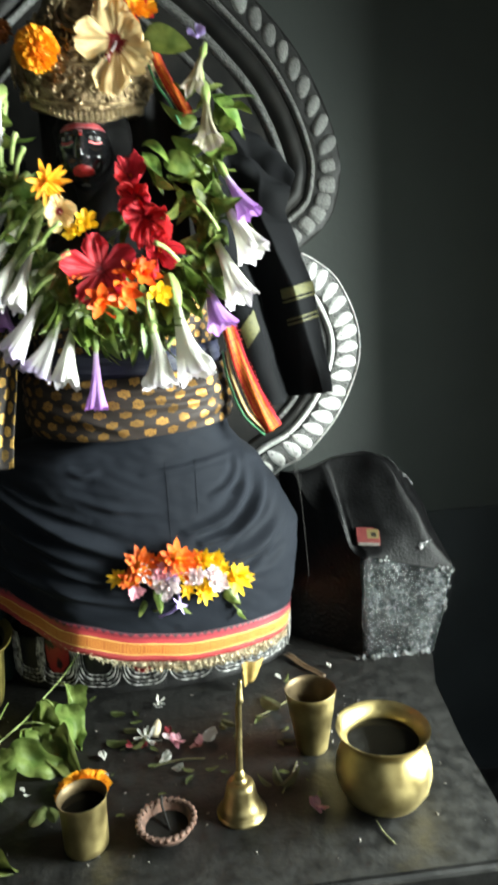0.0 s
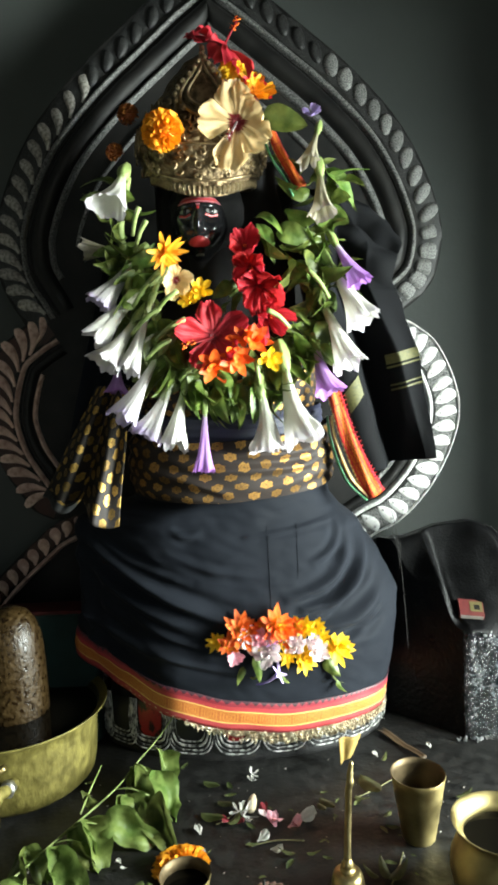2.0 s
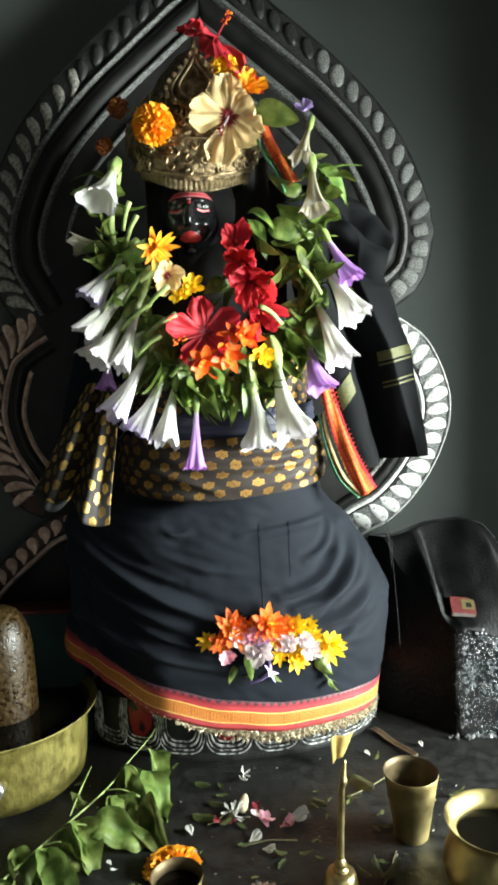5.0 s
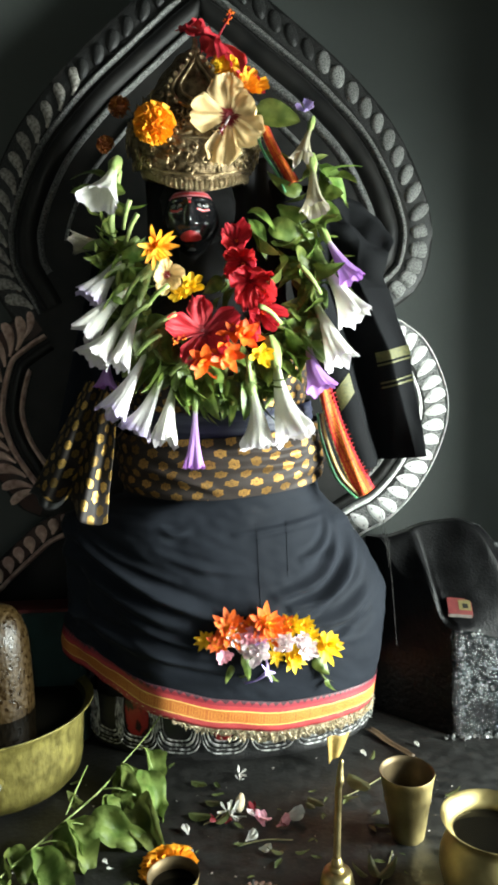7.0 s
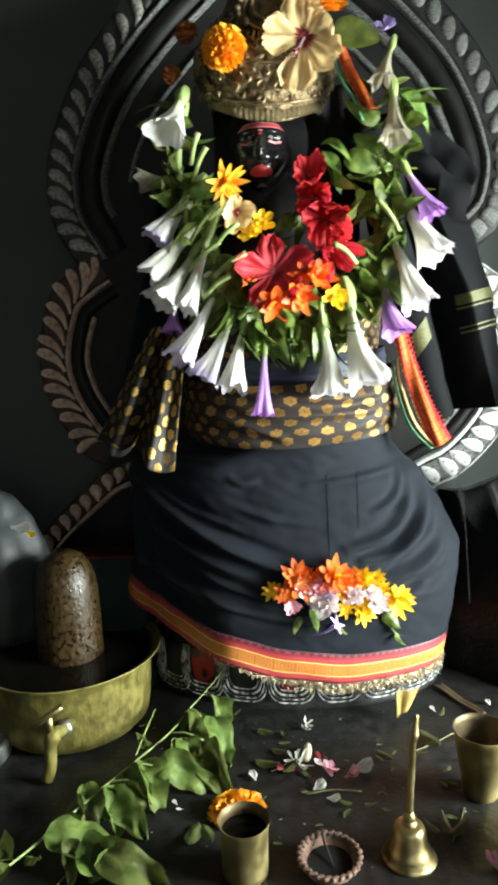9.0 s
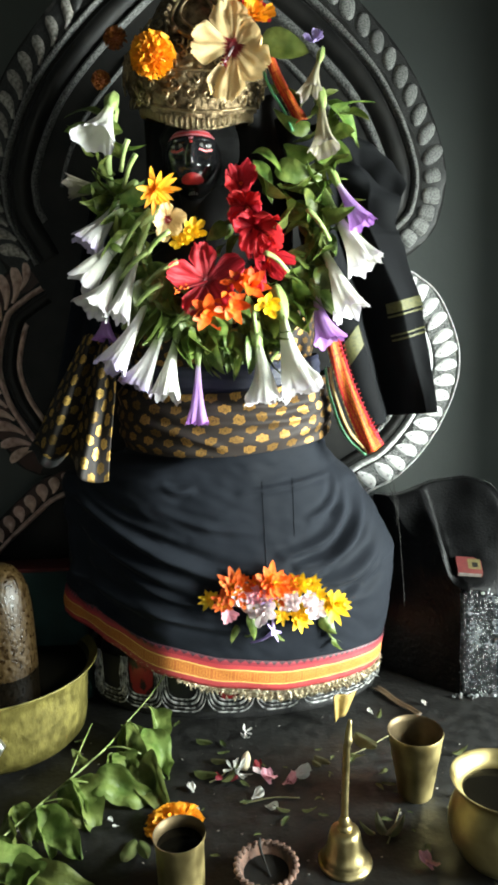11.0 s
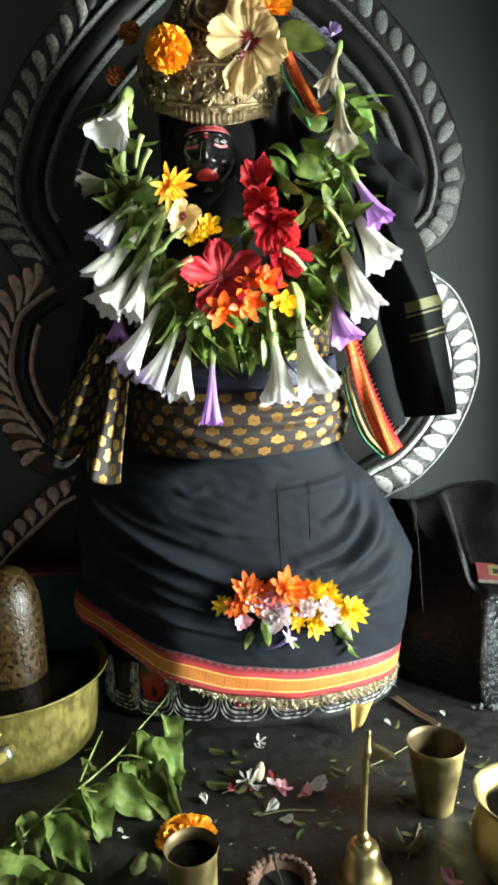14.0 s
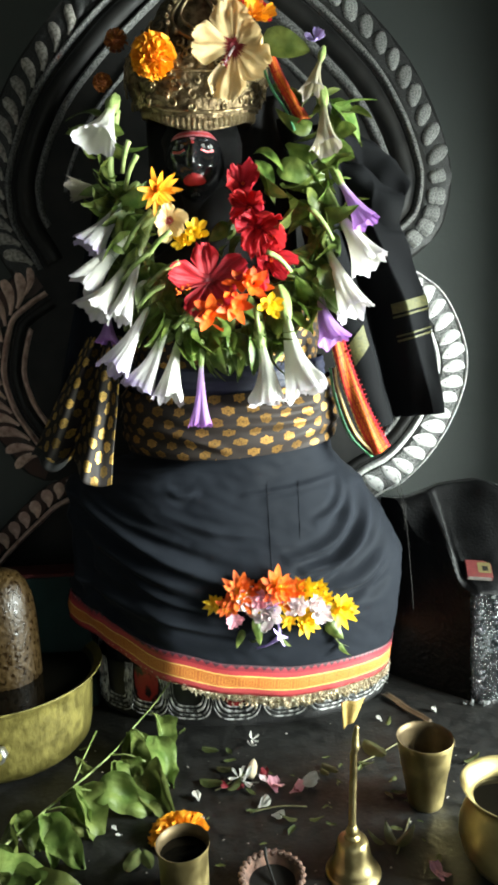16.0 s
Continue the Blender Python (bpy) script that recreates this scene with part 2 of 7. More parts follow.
STRAW = mat("dry_straw", (0.085, 0.085, 0.035), (0.16, 0.15, 0.07), 0.8, scale=90)
GOLD_TINSEL = mat("gold_tinsel", (0.26, 0.17, 0.075), (0.84, 0.76, 0.58), 0.30, 0.9, scale=260, bump=0.8, bump_scale=500)
MUSTARD = mat("mustard_cloth", (0.22, 0.14, 0.03), (0.34, 0.23, 0.06), 0.75, scale=90, bump=0.4, bump_scale=600)
HEM_GREY = mat("dull_grey_hem_cloth", (0.006, 0.006, 0.006), (0.014, 0.0135, 0.013), 0.6, scale=60, bump=0.3, bump_scale=700)
NAVY_SILK = mat("navy_silk", (0.006, 0.007, 0.020), (0.012, 0.014, 0.036), 0.6, scale=30)
GREEN_SILK = mat("green_silk", (0.05, 0.20, 0.09), (0.08, 0.28, 0.13), 0.5, scale=60)


def trumpet_material(name, neck, middle, lip):
    """Petal colour that runs from the neck of the flower to its lip."""
    m = mat(name, middle, middle, 0.6, bump=0.6, bump_scale=14, coords="Generated", glow=0.3)
    nt = m.node_tree
    bs = nt.nodes["Principled BSDF"]
    tc = nt.nodes.new("ShaderNodeTexCoord")
    sep = nt.nodes.new("ShaderNodeSeparateXYZ")
    nt.links.new(tc.outputs["Generated"], sep.inputs[0])
    ns = nt.nodes.new("ShaderNodeTexNoise")
    ns.inputs["Scale"].default_value = 6
    nt.links.new(tc.outputs["Generated"], ns.inputs["Vector"])
    f = maths(nt, "ADD", sep.outputs[2], maths(nt, "MULTIPLY", maths(nt, "SUBTRACT", ns.outputs["Fac"], 0.5), 0.5))
    ramp = nt.nodes.new("ShaderNodeValToRGB")
    e = ramp.color_ramp.elements
    e[0].position, e[0].color, e[1].position, e[1].color = 0.02, (*neck, 1), 1.0, (*lip, 1)
    mid = e.new(0.40)
    mid.color = (*middle, 1)
    mid = e.new(0.78)
    mid.color = (*middle, 1)
    nt.links.new(f, ramp.inputs[0])
    nt.links.new(ramp.outputs[0], bs.inputs["Base Color"])
    for n in nt.nodes:
        if n.type == "BSDF_TRANSLUCENT":
            nt.links.new(ramp.outputs[0], n.inputs["Color"])
    return m


TRUMPET_WHITE = trumpet_material("white_trumpet_petal", (0.44, 0.55, 0.20), (0.67, 0.66, 0.59), (0.66, 0.61, 0.68))
TRUMPET_TINGED = trumpet_material("violet_tinged_trumpet_petal", (0.46, 0.55, 0.24), (0.67, 0.65, 0.63), (0.52, 0.42, 0.68))
TRUMPET_VIOLET = trumpet_material("violet_trumpet_petal", (0.55, 0.48, 0.60), (0.41, 0.22, 0.54), (0.36, 0.13, 0.50))
TRUMPET_FADED = trumpet_material("faded_cream_trumpet_petal", (0.34, 0.38, 0.15), (0.44, 0.40, 0.28), (0.38, 0.33, 0.33))


def petal_material(name, throat, c1, c2, reach):
    """Petal colour that runs from a stained throat outwards, with fine veins along the petal."""
    m = mat(name, c1, c2, 0.6, scale=60, glow=0.32, rand=0.06)
    nt = m.node_tree
    bs = nt.nodes["Principled BSDF"]
    tc = nt.nodes.new("ShaderNodeTexCoord")
    mp = nt.nodes.new("ShaderNodeMapping")
    mp.inputs["Scale"].default_value = (16, 1.3, 1)
    nt.links.new(tc.outputs["UV"], mp.inputs["Vector"])
    veins = nt.nodes.new("ShaderNodeTexNoise")
    veins.inputs["Scale"].default_value, veins.inputs["Detail"].default_value = 1.0, 3
    nt.links.new(mp.outputs[0], veins.inputs["Vector"])
    sep = nt.nodes.new("ShaderNodeSeparateXYZ")
    nt.links.new(tc.outputs["UV"], sep.inputs[0])
    f = maths(nt, "ADD", sep.outputs[1], maths(nt, "MULTIPLY", maths(nt, "SUBTRACT", veins.outputs["Fac"], 0.5), 0.45))
    far = nt.nodes.new("ShaderNodeMapRange")
    far.inputs["From Min"].default_value, far.inputs["From Max"].default_value = reach * 0.6, reach
    nt.links.new(f, far.inputs["Value"])
    old = bs.inputs["Base Color"].links[0].from_socket
    out = mix_colour(nt, far.outputs[0], throat, old)
    nt.links.new(out, bs.inputs["Base Color"])
    for n in nt.nodes:
        if n.type == "BSDF_TRANSLUCENT":
            nt.links.new(out, n.inputs["Color"])
    b = nt.nodes.new("ShaderNodeBump")
    b.inputs["Strength"].default_value, b.inputs["Distance"].default_value = 0.40, 0.002
    nt.links.new(veins.outputs["Fac"], b.inputs["Height"])
    nt.links.new(b.outputs[0], bs.inputs["Normal"])
    return m


CREAM_PETAL = petal_material("cream_petal", (0.24, 0.006, 0.012), (0.84, 0.58, 0.26), (0.90, 0.70, 0.39), 0.24)
RED_PETAL = petal_material("crimson_petal", (0.26, 0.004, 0.012), (0.52, 0.018, 0.034), (0.70, 0.046, 0.058), 0.20)


def brocade_material(name, ground, gold, pitch_u, pitch_v, size, flat_u=0.86, flat_v=1.05):
    """Cloth woven with staggered gold motifs; the UV is in metres."""
    m = mat(name, ground, tuple(c * 1.5 for c in ground), 0.6, scale=12, bump=0.15, bump_scale=900, spec=0.18)
    nt = m.node_tree
    bs = nt.nodes["Principled BSDF"]
    tc = nt.nodes.new("ShaderNodeTexCoord")
    sep = nt.nodes.new("ShaderNodeSeparateXYZ")
    nt.links.new(tc.outputs["UV"], sep.inputs[0])
    bend = nt.nodes.new("ShaderNodeTexNoise")
    bend.inputs["Scale"].default_value, bend.inputs["Detail"].default_value = 14, 1
    nt.links.new(tc.outputs["UV"], bend.inputs["Vector"])
    off = maths(nt, "MULTIPLY", maths(nt, "SUBTRACT", bend.outputs["Fac"], 0.5), 0.020)
    u = maths(nt, "DIVIDE", maths(nt, "SUBTRACT", sep.outputs[0], off), pitch_u)
    v = maths(nt, "DIVIDE", maths(nt, "ADD", sep.outputs[1], off), pitch_v)
    row = maths(nt, "FLOOR", v)
    odd = maths(nt, "MULTIPLY", maths(nt, "FLOORED_MODULO", row, 2.0), 0.5)
    us = maths(nt, "ADD", u, odd)
    fu = maths(nt, "SUBTRACT", maths(nt, "FRACT", us), 0.5)
    fv = maths(nt, "SUBTRACT", maths(nt, "FRACT", v), 0.5)
    ns = nt.nodes.new("ShaderNodeTexNoise")
    ns.inputs["Scale"].default_value, ns.inputs["Detail"].default_value = 420, 2
    nt.links.new(tc.outputs["UV"], ns.inputs["Vector"])
    du = maths(nt, "MULTIPLY", fu, pitch_u / size * flat_u)
    dv = maths(nt, "MULTIPLY", fv, pitch_v / size * flat_v)
    r = maths(nt, "SQRT", maths(nt, "ADD", maths(nt, "MULTIPLY", du, du), maths(nt, "MULTIPLY", dv, dv)))
    r = maths(nt, "ADD", r, maths(nt, "MULTIPLY", maths(nt, "SUBTRACT", ns.outputs["Fac"], 0.5), 0.30))
    # a scalloped medallion with a dark ring and a small dark flower in its middle
    turn = maths(nt, "COSINE", maths(nt, "MULTIPLY", maths(nt, "ARCTAN2", dv, du), 6.0))
    inside = maths(nt, "LESS_THAN", maths(nt, "MULTIPLY", r, maths(nt, "ADD", 1.0, maths(nt, "MULTIPLY", turn, 0.10))), 0.48)
    eye = maths(nt, "LESS_THAN", maths(nt, "MULTIPLY", r, maths(nt, "ADD", 1.0, maths(nt, "MULTIPLY", turn, -0.35))), 0.13)
    ring = maths(nt, "COMPARE", r, 0.30, 0.035)
    mask = maths(nt, "MULTIPLY", inside, maths(nt, "SUBTRACT", 1.0, maths(nt, "MULTIPLY", maths(nt, "MAXIMUM", eye, ring), 0.62)))
    cells = nt.nodes.new("ShaderNodeTexWhiteNoise")
    comb = nt.nodes.new("ShaderNodeCombineXYZ")
    nt.links.new(maths(nt, "FLOOR", us), comb.inputs[0])
    nt.links.new(row, comb.inputs[1])
    nt.links.new(comb.outputs[0], cells.inputs["Vector"])
    vary = mix_colour(nt, cells.outputs["Value"], gold, tuple(c * 0.20 for c in gold))
    old = bs.inputs["Base Color"].links[0].from_socket
    nt.links.new(mix_colour(nt, mask, old, vary), bs.inputs["Base Color"])
    nt.links.new(maths(nt, "MULTIPLY", mask, 0.55), bs.inputs["Metallic"])
    nt.links.new(maths(nt, "SUBTRACT", 0.62, maths(nt, "MULTIPLY", mask, maths(nt, "ADD", 0.12, maths(nt, "MULTIPLY", cells.outputs["Value"], 0.16)))), bs.inputs["Roughness"])
    return m


BROCADE = brocade_material("black_gold_brocade", (0.022, 0.017, 0.015), (0.50, 0.27, 0.070), 0.0320, 0.0172, 0.0142)
BROCADE_SLEEVE = brocade_material("black_gold_sleeve_brocade", (0.018, 0.015, 0.014), (0.66, 0.40, 0.10), 0.0350, 0.0200, 0.0162, 1.05, 0.80)


def border_material(name, bands, fine=260.0, squares=None):
    """Woven border: bands of colour across v (0 to 1), with small woven blocks along u in metres."""
    m = mat(name, (0.4, 0.02, 0.02), (0.5, 0.04, 0.03), 0.55, scale=40, bump=0.25, bump_scale=700)
    nt = m.node_tree
    bs = nt.nodes["Principled BSDF"]
    tc = nt.nodes.new("ShaderNodeTexCoord")
    sep = nt.nodes.new("ShaderNodeSeparateXYZ")
    nt.links.new(tc.outputs["UV"], sep.inputs[0])
    ramp = nt.nodes.new("ShaderNodeValToRGB")
    ramp.color_ramp.interpolation = "CONSTANT"
    e = ramp.color_ramp.elements
    e[0].position, e[0].color = bands[0][0], (*bands[0][1], 1)
    e[1].position, e[1].color = bands[1][0], (*bands[1][1], 1)
    for p, c in bands[2:]:
        e.new(p).color = (*c, 1)
    nt.links.new(sep.outputs[1], ramp.inputs[0])
    blocks = maths(nt, "SINE", maths(nt, "MULTIPLY", sep.outputs[0], fine * 2.2))
    rows = maths(nt, "SINE", maths(nt, "MULTIPLY", sep.outputs[1], 44.0))
    weave = maths(nt, "GREATER_THAN", maths(nt, "MULTIPLY", blocks, rows), 0.05)
    panel = maths(nt, "LESS_THAN", maths(nt, "FRACT", maths(nt, "MULTIPLY", sep.outputs[0], 42.0)), 0.09)
    fac = maths(nt, "ADD", maths(nt, "MULTIPLY", weave, 0.42), maths(nt, "MULTIPLY", panel, 0.35))
    if squares:
        low, high, pitch = squares
        along = maths(nt, "ABSOLUTE", maths(nt, "SUBTRACT", maths(nt, "FRACT", maths(nt, "DIVIDE", sep.outputs[0], pitch)), 0.5))
        across = maths(nt, "ABSOLUTE", maths(nt, "DIVIDE", maths(nt, "SUBTRACT", sep.outputs[1], (low + high) / 2), high - low))
        rings = maths(nt, "GREATER_THAN", maths(nt, "SINE", maths(nt, "MULTIPLY", maths(nt, "MAXIMUM", along, across), 44.0)), 0.1)
        inner = maths(nt, "LESS_THAN", across, 0.5)
        fac = maths(nt, "ADD", maths(nt, "MULTIPLY", weave, 0.15), maths(nt, "MULTIPLY", maths(nt, "MULTIPLY", rings, inner), 0.50))
        teeth = maths(nt, "ABSOLUTE", maths(nt, "SUBTRACT", maths(nt, "FRACT", maths(nt, "MULTIPLY", sep.outputs[0], 95.0)), 0.5))
        notch = maths(nt, "GREATER_THAN", sep.outputs[1], maths(nt, "ADD", 0.86, maths(nt, "MULTIPLY", teeth, 0.26)))
        woven = mix_colour(nt, fac, ramp.outputs[0], (0.28, 0.04, 0.012))
        nt.links.new(mix_colour(nt, notch, woven, (0.040, 0.012, 0.018)), bs.inputs["Base Color"])
        return m
    nt.links.new(mix_colour(nt, maths(nt, "MULTIPLY", fac, 1.6), ramp.outputs[0], (0.22, 0.022, 0.010)), bs.inputs["Base Color"])
    bs.inputs["Specular IOR Level"].default_value, bs.inputs["Roughness"].default_value = 0.15, 0.75
    return m


RED_C, GOLD_C, MAROON = (0.36, 0.042, 0.046), (0.52, 0.20, 0.036), (0.22, 0.020, 0.034)
HEM_BORDER = border_material("red_gold_woven_border", [(0.0, RED_C), (0.22, (0.74, 0.48, 0.14)), (0.26, GOLD_C), (0.62, (0.74, 0.48, 0.14)), (0.66, (0.38, 0.036, 0.042)), (0.80, MAROON)], squares=(0.26, 0.62, 0.0223))
RIBBON_BORDER = border_material("orange_red_woven_ribbon", [(0.0, (0.60, 0.50, 0.20)), (0.06, (0.42, 0.02, 0.03)), (0.18, (0.52, 0.10, 0.015)), (0.30, (0.40, 0.02, 0.02)), (0.36, (0.56, 0.15, 0.02)), (0.60, (0.36, 0.02, 0.02)), (0.66, (0.52, 0.11, 0.015)), (0.84, (0.40, 0.015, 0.04))], fine=300.0)
SHAWL_GOLD = mat("olive_gold_stripe", (0.055, 0.054, 0.013), (0.100, 0.096, 0.026), 0.6, 0.1, scale=200, bump=0.3, bump_scale=800)


# ---- mesh helpers ----
def to_mesh(name, bm, *materials, smooth=True):
    me = bpy.data.meshes.new(name)
    bm.normal_update()
    bm.to_mesh(me)
    bm.free()
    for m in materials:
        me.materials.append(m)
    if smooth:
        me.shade_smooth()
    return me


def part(name, bm, material, parent, label="", smooth=True):
    """Link a bmesh (or a mesh) as one mesh object under a thing or a part."""
    me = bm if isinstance(bm, bpy.types.Mesh) else to_mesh(name, bm, *(material if isinstance(material, (list, tuple)) else [material]), smooth=smooth)
    ob = new(name, me)
    ob.parent = parent
    return tagged(ob, label)


def thing(name, place, label, category, group="", kind="", mesh=None):
    ob = new(name, mesh)
    ob.location = place
    return tagged(ob, label, category, group, kind)


def surf(fn, nu, nv, closed=False, thick=0.0, uv=(1.0, 1.0), bm=None):
    """A sheet fn(u, v), u and v from 0 to 1, with a UV in uv's units; thick gives it a back."""
    bm = bm or bmesh.new()
    layer = bm.loops.layers.uv.verify()
    cols = nu if closed else nu + 1
    grid = [[bm.verts.new(fn(i / nu, j / nv)) for j in range(nv + 1)] for i in range(cols)]
    faces = []
    for i in range(nu):
        for j in range(nv):
            k = (i + 1) % cols
            f = bm.faces.new((grid[i][j], grid[k][j], grid[k][j + 1], grid[i][j + 1]))
            for l, (a, b) in zip(f.loops, ((i, j), (i + 1, j), (i + 1, j + 1), (i, j + 1))):
                l[layer].uv = (a / nu * uv[0], b / nv * uv[1])
            faces.append(f)
    if thick:
        bm.normal_update()
        bmesh.ops.solidify(bm, geom=faces, thickness=thick)
    return bm


def lathe(profile, n=48, bm=None):
    """Turn a profile of (radius, height) about z."""
    bm = bm or bmesh.new()
    rings = []
    for r, z in profile:
        if r < 1e-5:
            rings.append([bm.verts.new((0, 0, z))])
        else:
            rings.append([bm.verts.new((r * math.cos(2 * math.pi * i / n), r * math.sin(2 * math.pi * i / n), z)) for i in range(n)])
    for a, b in zip(rings, rings[1:]):
        for i in range(n):
            k = (i + 1) % n
            if len(a) == 1 and len(b) == 1:
                continue
            if len(a) == 1:
                bm.faces.new((a[0], b[k], b[i]))
            elif len(b) == 1:
                bm.faces.new((a[i], a[k], b[0]))
            else:
                bm.faces.new((a[i], a[k], b[k], b[i]))
    return bm


def spline(points, n):
    """n + 1 points along a smooth curve through the given ones."""
    pts = [Vector(p) for p in points]
    pts = [2 * pts[0] - pts[1], *pts, 2 * pts[-1] - pts[-2]]
    out = []
    for k in range(n + 1):
        s = k / n * (len(pts) - 3)
        i = min(int(s), len(pts) - 4)
        t, (a, b, c, d) = s - i, pts[i:i + 4]
        out.append(0.5 * ((2 * b) + (c - a) * t + (2 * a - 5 * b + 4 * c - d) * t * t + (3 * b - a - 3 * c + d) * t ** 3))
    return out


def tube(points, radius, n=8, bm=None, flat=1.0):
    """A round bar along points; radius is a number or a function of 0..1."""
    bm = bm or bmesh.new()
    rad = radius if callable(radius) else (lambda t: radius)
    rings, side = [], None
    for i, p in enumerate(points):
        d = (points[min(i + 1, len(points) - 1)] - points[max(i - 1, 0)]).normalized()
        if side is None:
            side = d.orthogonal().normalized()
        side = (side - d * side.dot(d)).normalized()
        up = d.cross(side)
        r = rad(i / max(1, len(points) - 1))
        rings.append([bm.verts.new(p + r * (math.cos(2 * math.pi * k / n) * side + flat * math.sin(2 * math.pi * k / n) * up)) for k in range(n)])
    for a, b in zip(rings, rings[1:]):
        for k in range(n):
            bm.faces.new((a[k], a[(k + 1) % n], b[(k + 1) % n], b[k]))
    bm.faces.new(rings[0][::-1])
    bm.faces.new(rings[-1])
    return bm


def box(size, place=(0, 0, 0), bevel=0.0, segments=2, bm=None, jitter=0.0):
    own = bmesh.new()
    bmesh.ops.create_cube(own, size=1, matrix=Matrix.Translation(place) @ Matrix.Diagonal((*size, 1)))
    if bevel:
        bmesh.ops.bevel(own, geom=own.edges[:], offset=bevel, segments=segments, affect="EDGES", profile=0.6)
    if jitter:
        for v in own.verts:
            v.co += Vector(noise.noise_vector(v.co * 30)) * jitter
    if bm is None:
        return own
    me = bpy.data.meshes.new("scrap")
    own.to_mesh(me)
    own.free()
    bm.from_mesh(me)
    bpy.data.meshes.remove(me)
    return bm


def aim(place, way, scale=(1, 1, 1), roll=0.0):
    """A matrix that lays +z along way at place."""
    q = Vector(way).to_track_quat("Z", "Y")
    return Matrix.Translation(place) @ q.to_matrix().to_4x4() @ Matrix.Rotation(roll, 4, "Z") @ Matrix.Diagonal((*scale, 1))


def smoothstep(a, b, x):
    t = min(1.0, max(0.0, (x - a) / (b - a)))
    return t * t * (3 - 2 * t)


def interp(table, x):
    for (a, va), (b, vb) in zip(table, table[1:]):
        if x <= b:
            t = max(0.0, (x - a) / (b - a))
            t = t * t * (3 - 2 * t) * 0.5 + t * 0.5
            return va + (vb - va) * t
    return table[-1][1]


# ---- the room ----
def wall(name, size, place, material=WALL_PAINT, label="dull grey green plastered shrine wall", category="wall"):
    return thing(name, place, label, category, kind="structure", mesh=to_mesh(name, box(size), material, smooth=False))


W, HX, HY = 0.60, (ROOM_X0 + ROOM_X1) / 2, (ROOM_Y0 + ROOM_Y1) / 2
RZ, HZ = (FLOOR_Z + CEIL_Z) / 2, CEIL_Z - FLOOR_Z
wall("wall_north", (ROOM_X1 - ROOM_X0 + 2 * W, 0.2, HZ), (HX, ROOM_Y1 + 0.1, RZ))
wall("wall_dado", (ROOM_X1 - ROOM_X0 - 0.01, 0.009, 0.166 - FLOOR_Z), (HX, ROOM_Y1 - 0.0045, (0.166 + FLOOR_Z) / 2), DADO_PAINT, "dark blue grey painted lower part of the wall", "wall")
# out of view; its dark colour is chosen to keep bounce off the left
wall("wall_west", (W, ROOM_Y1 - ROOM_Y0, HZ), (ROOM_X0 - W / 2, HY, RZ), LOW_BOUNCE_PAINT, "unseen side wall, coloured dark to cut bounce light")
# out of view; the depth W is chosen to block slanting window light
bm = box((W, ROOM_Y1 - WIN_Y1, HZ), (0, (ROOM_Y1 + WIN_Y1) / 2, RZ))
box((W, WIN_Y0 - ROOM_Y0, HZ), (0, (ROOM_Y0 + WIN_Y0) / 2, RZ), bm=bm)
box((W, WIN_Y1 - WIN_Y0, WIN_Z0 - FLOOR_Z), (0, (WIN_Y0 + WIN_Y1) / 2, (FLOOR_Z + WIN_Z0) / 2), bm=bm)
box((W, WIN_Y1 - WIN_Y0, CEIL_Z - WIN_Z1), (0, (WIN_Y0 + WIN_Y1) / 2, (CEIL_Z + WIN_Z1) / 2), bm=bm)
thing("wall_east", (ROOM_X1 + W / 2, 0, 0), "unseen plastered wall, made thick so its window opening cuts oblique light", "wall", kind="structure", mesh=to_mesh("wall_east", bm, WALL_PAINT, smooth=False))
# unseen front wall, left open where the fill lamp shines in
bm = box((-ROOM_X0 + W, 0.2, HZ), ((ROOM_X0 - W) / 2, 0, RZ))
box((ROOM_X1 + W - 0.9, 0.2, HZ), ((ROOM_X1 + W + 0.9) / 2, 0, RZ), bm=bm)
box((0.9, 0.2, CEIL_Z - 1.55), (0.45, 0, (CEIL_Z + 1.55) / 2), bm=bm)
thing("wall_south", (0, ROOM_Y0 - 0.1, 0), "unseen plastered wall with an opening added for the fill lamp", "wall", kind="structure", mesh=to_mesh("wall_south", bm, WALL_PAINT, smooth=False))
wall("floor", (ROOM_X1 - ROOM_X0 + 2 * W, ROOM_Y1 - ROOM_Y0 + 0.4, 0.1), (HX, HY, FLOOR_Z - 0.05), FLOOR_STONE, "dark worn stone floor below the altar", "floor")
wall("ceiling", (ROOM_X1 - ROOM_X0 + 2 * W, ROOM_Y1 - ROOM_Y0 + 0.4, 0.1), (HX, HY, CEIL_Z + 0.05), WALL_PAINT, "dull grey plastered ceiling", "ceiling")

# ---- the altar slab ----
bm = bmesh.new()
edge = [(-1.25, 0.465), (0.462, 0.466), (0.480, 0.49), (0.487, 0.566), (0.494, 0.693), (0.503, 0.834), (0.515, 0.862), (0.545, 0.955), (0.555, 1.0), (0.555, 1.32), (-1.25, 1.32)]
lower = [bm.verts.new((x, y, -0.11)) for x, y in edge]
upper = [bm.verts.new((x, y, 0)) for x, y in edge]
bm.faces.new(upper)
bm.faces.new(lower[::-1])
for i in range(len(edge)):
    k = (i + 1) % len(edge)
    bm.faces.new((lower[i], lower[k], upper[k], upper[i]))
bmesh.ops.bevel(bm, geom=[e for e in bm.edges if all(v.co.z > -0.01 for v in e.verts)], offset=0.008, segments=3, affect="EDGES")
thing("altar_slab", (0, 0, 0), "black stone altar slab, worn and oily, with chipped pale edges", "altar", kind="structure", mesh=to_mesh("altar_slab", bm, SLAB_STONE, smooth=False))
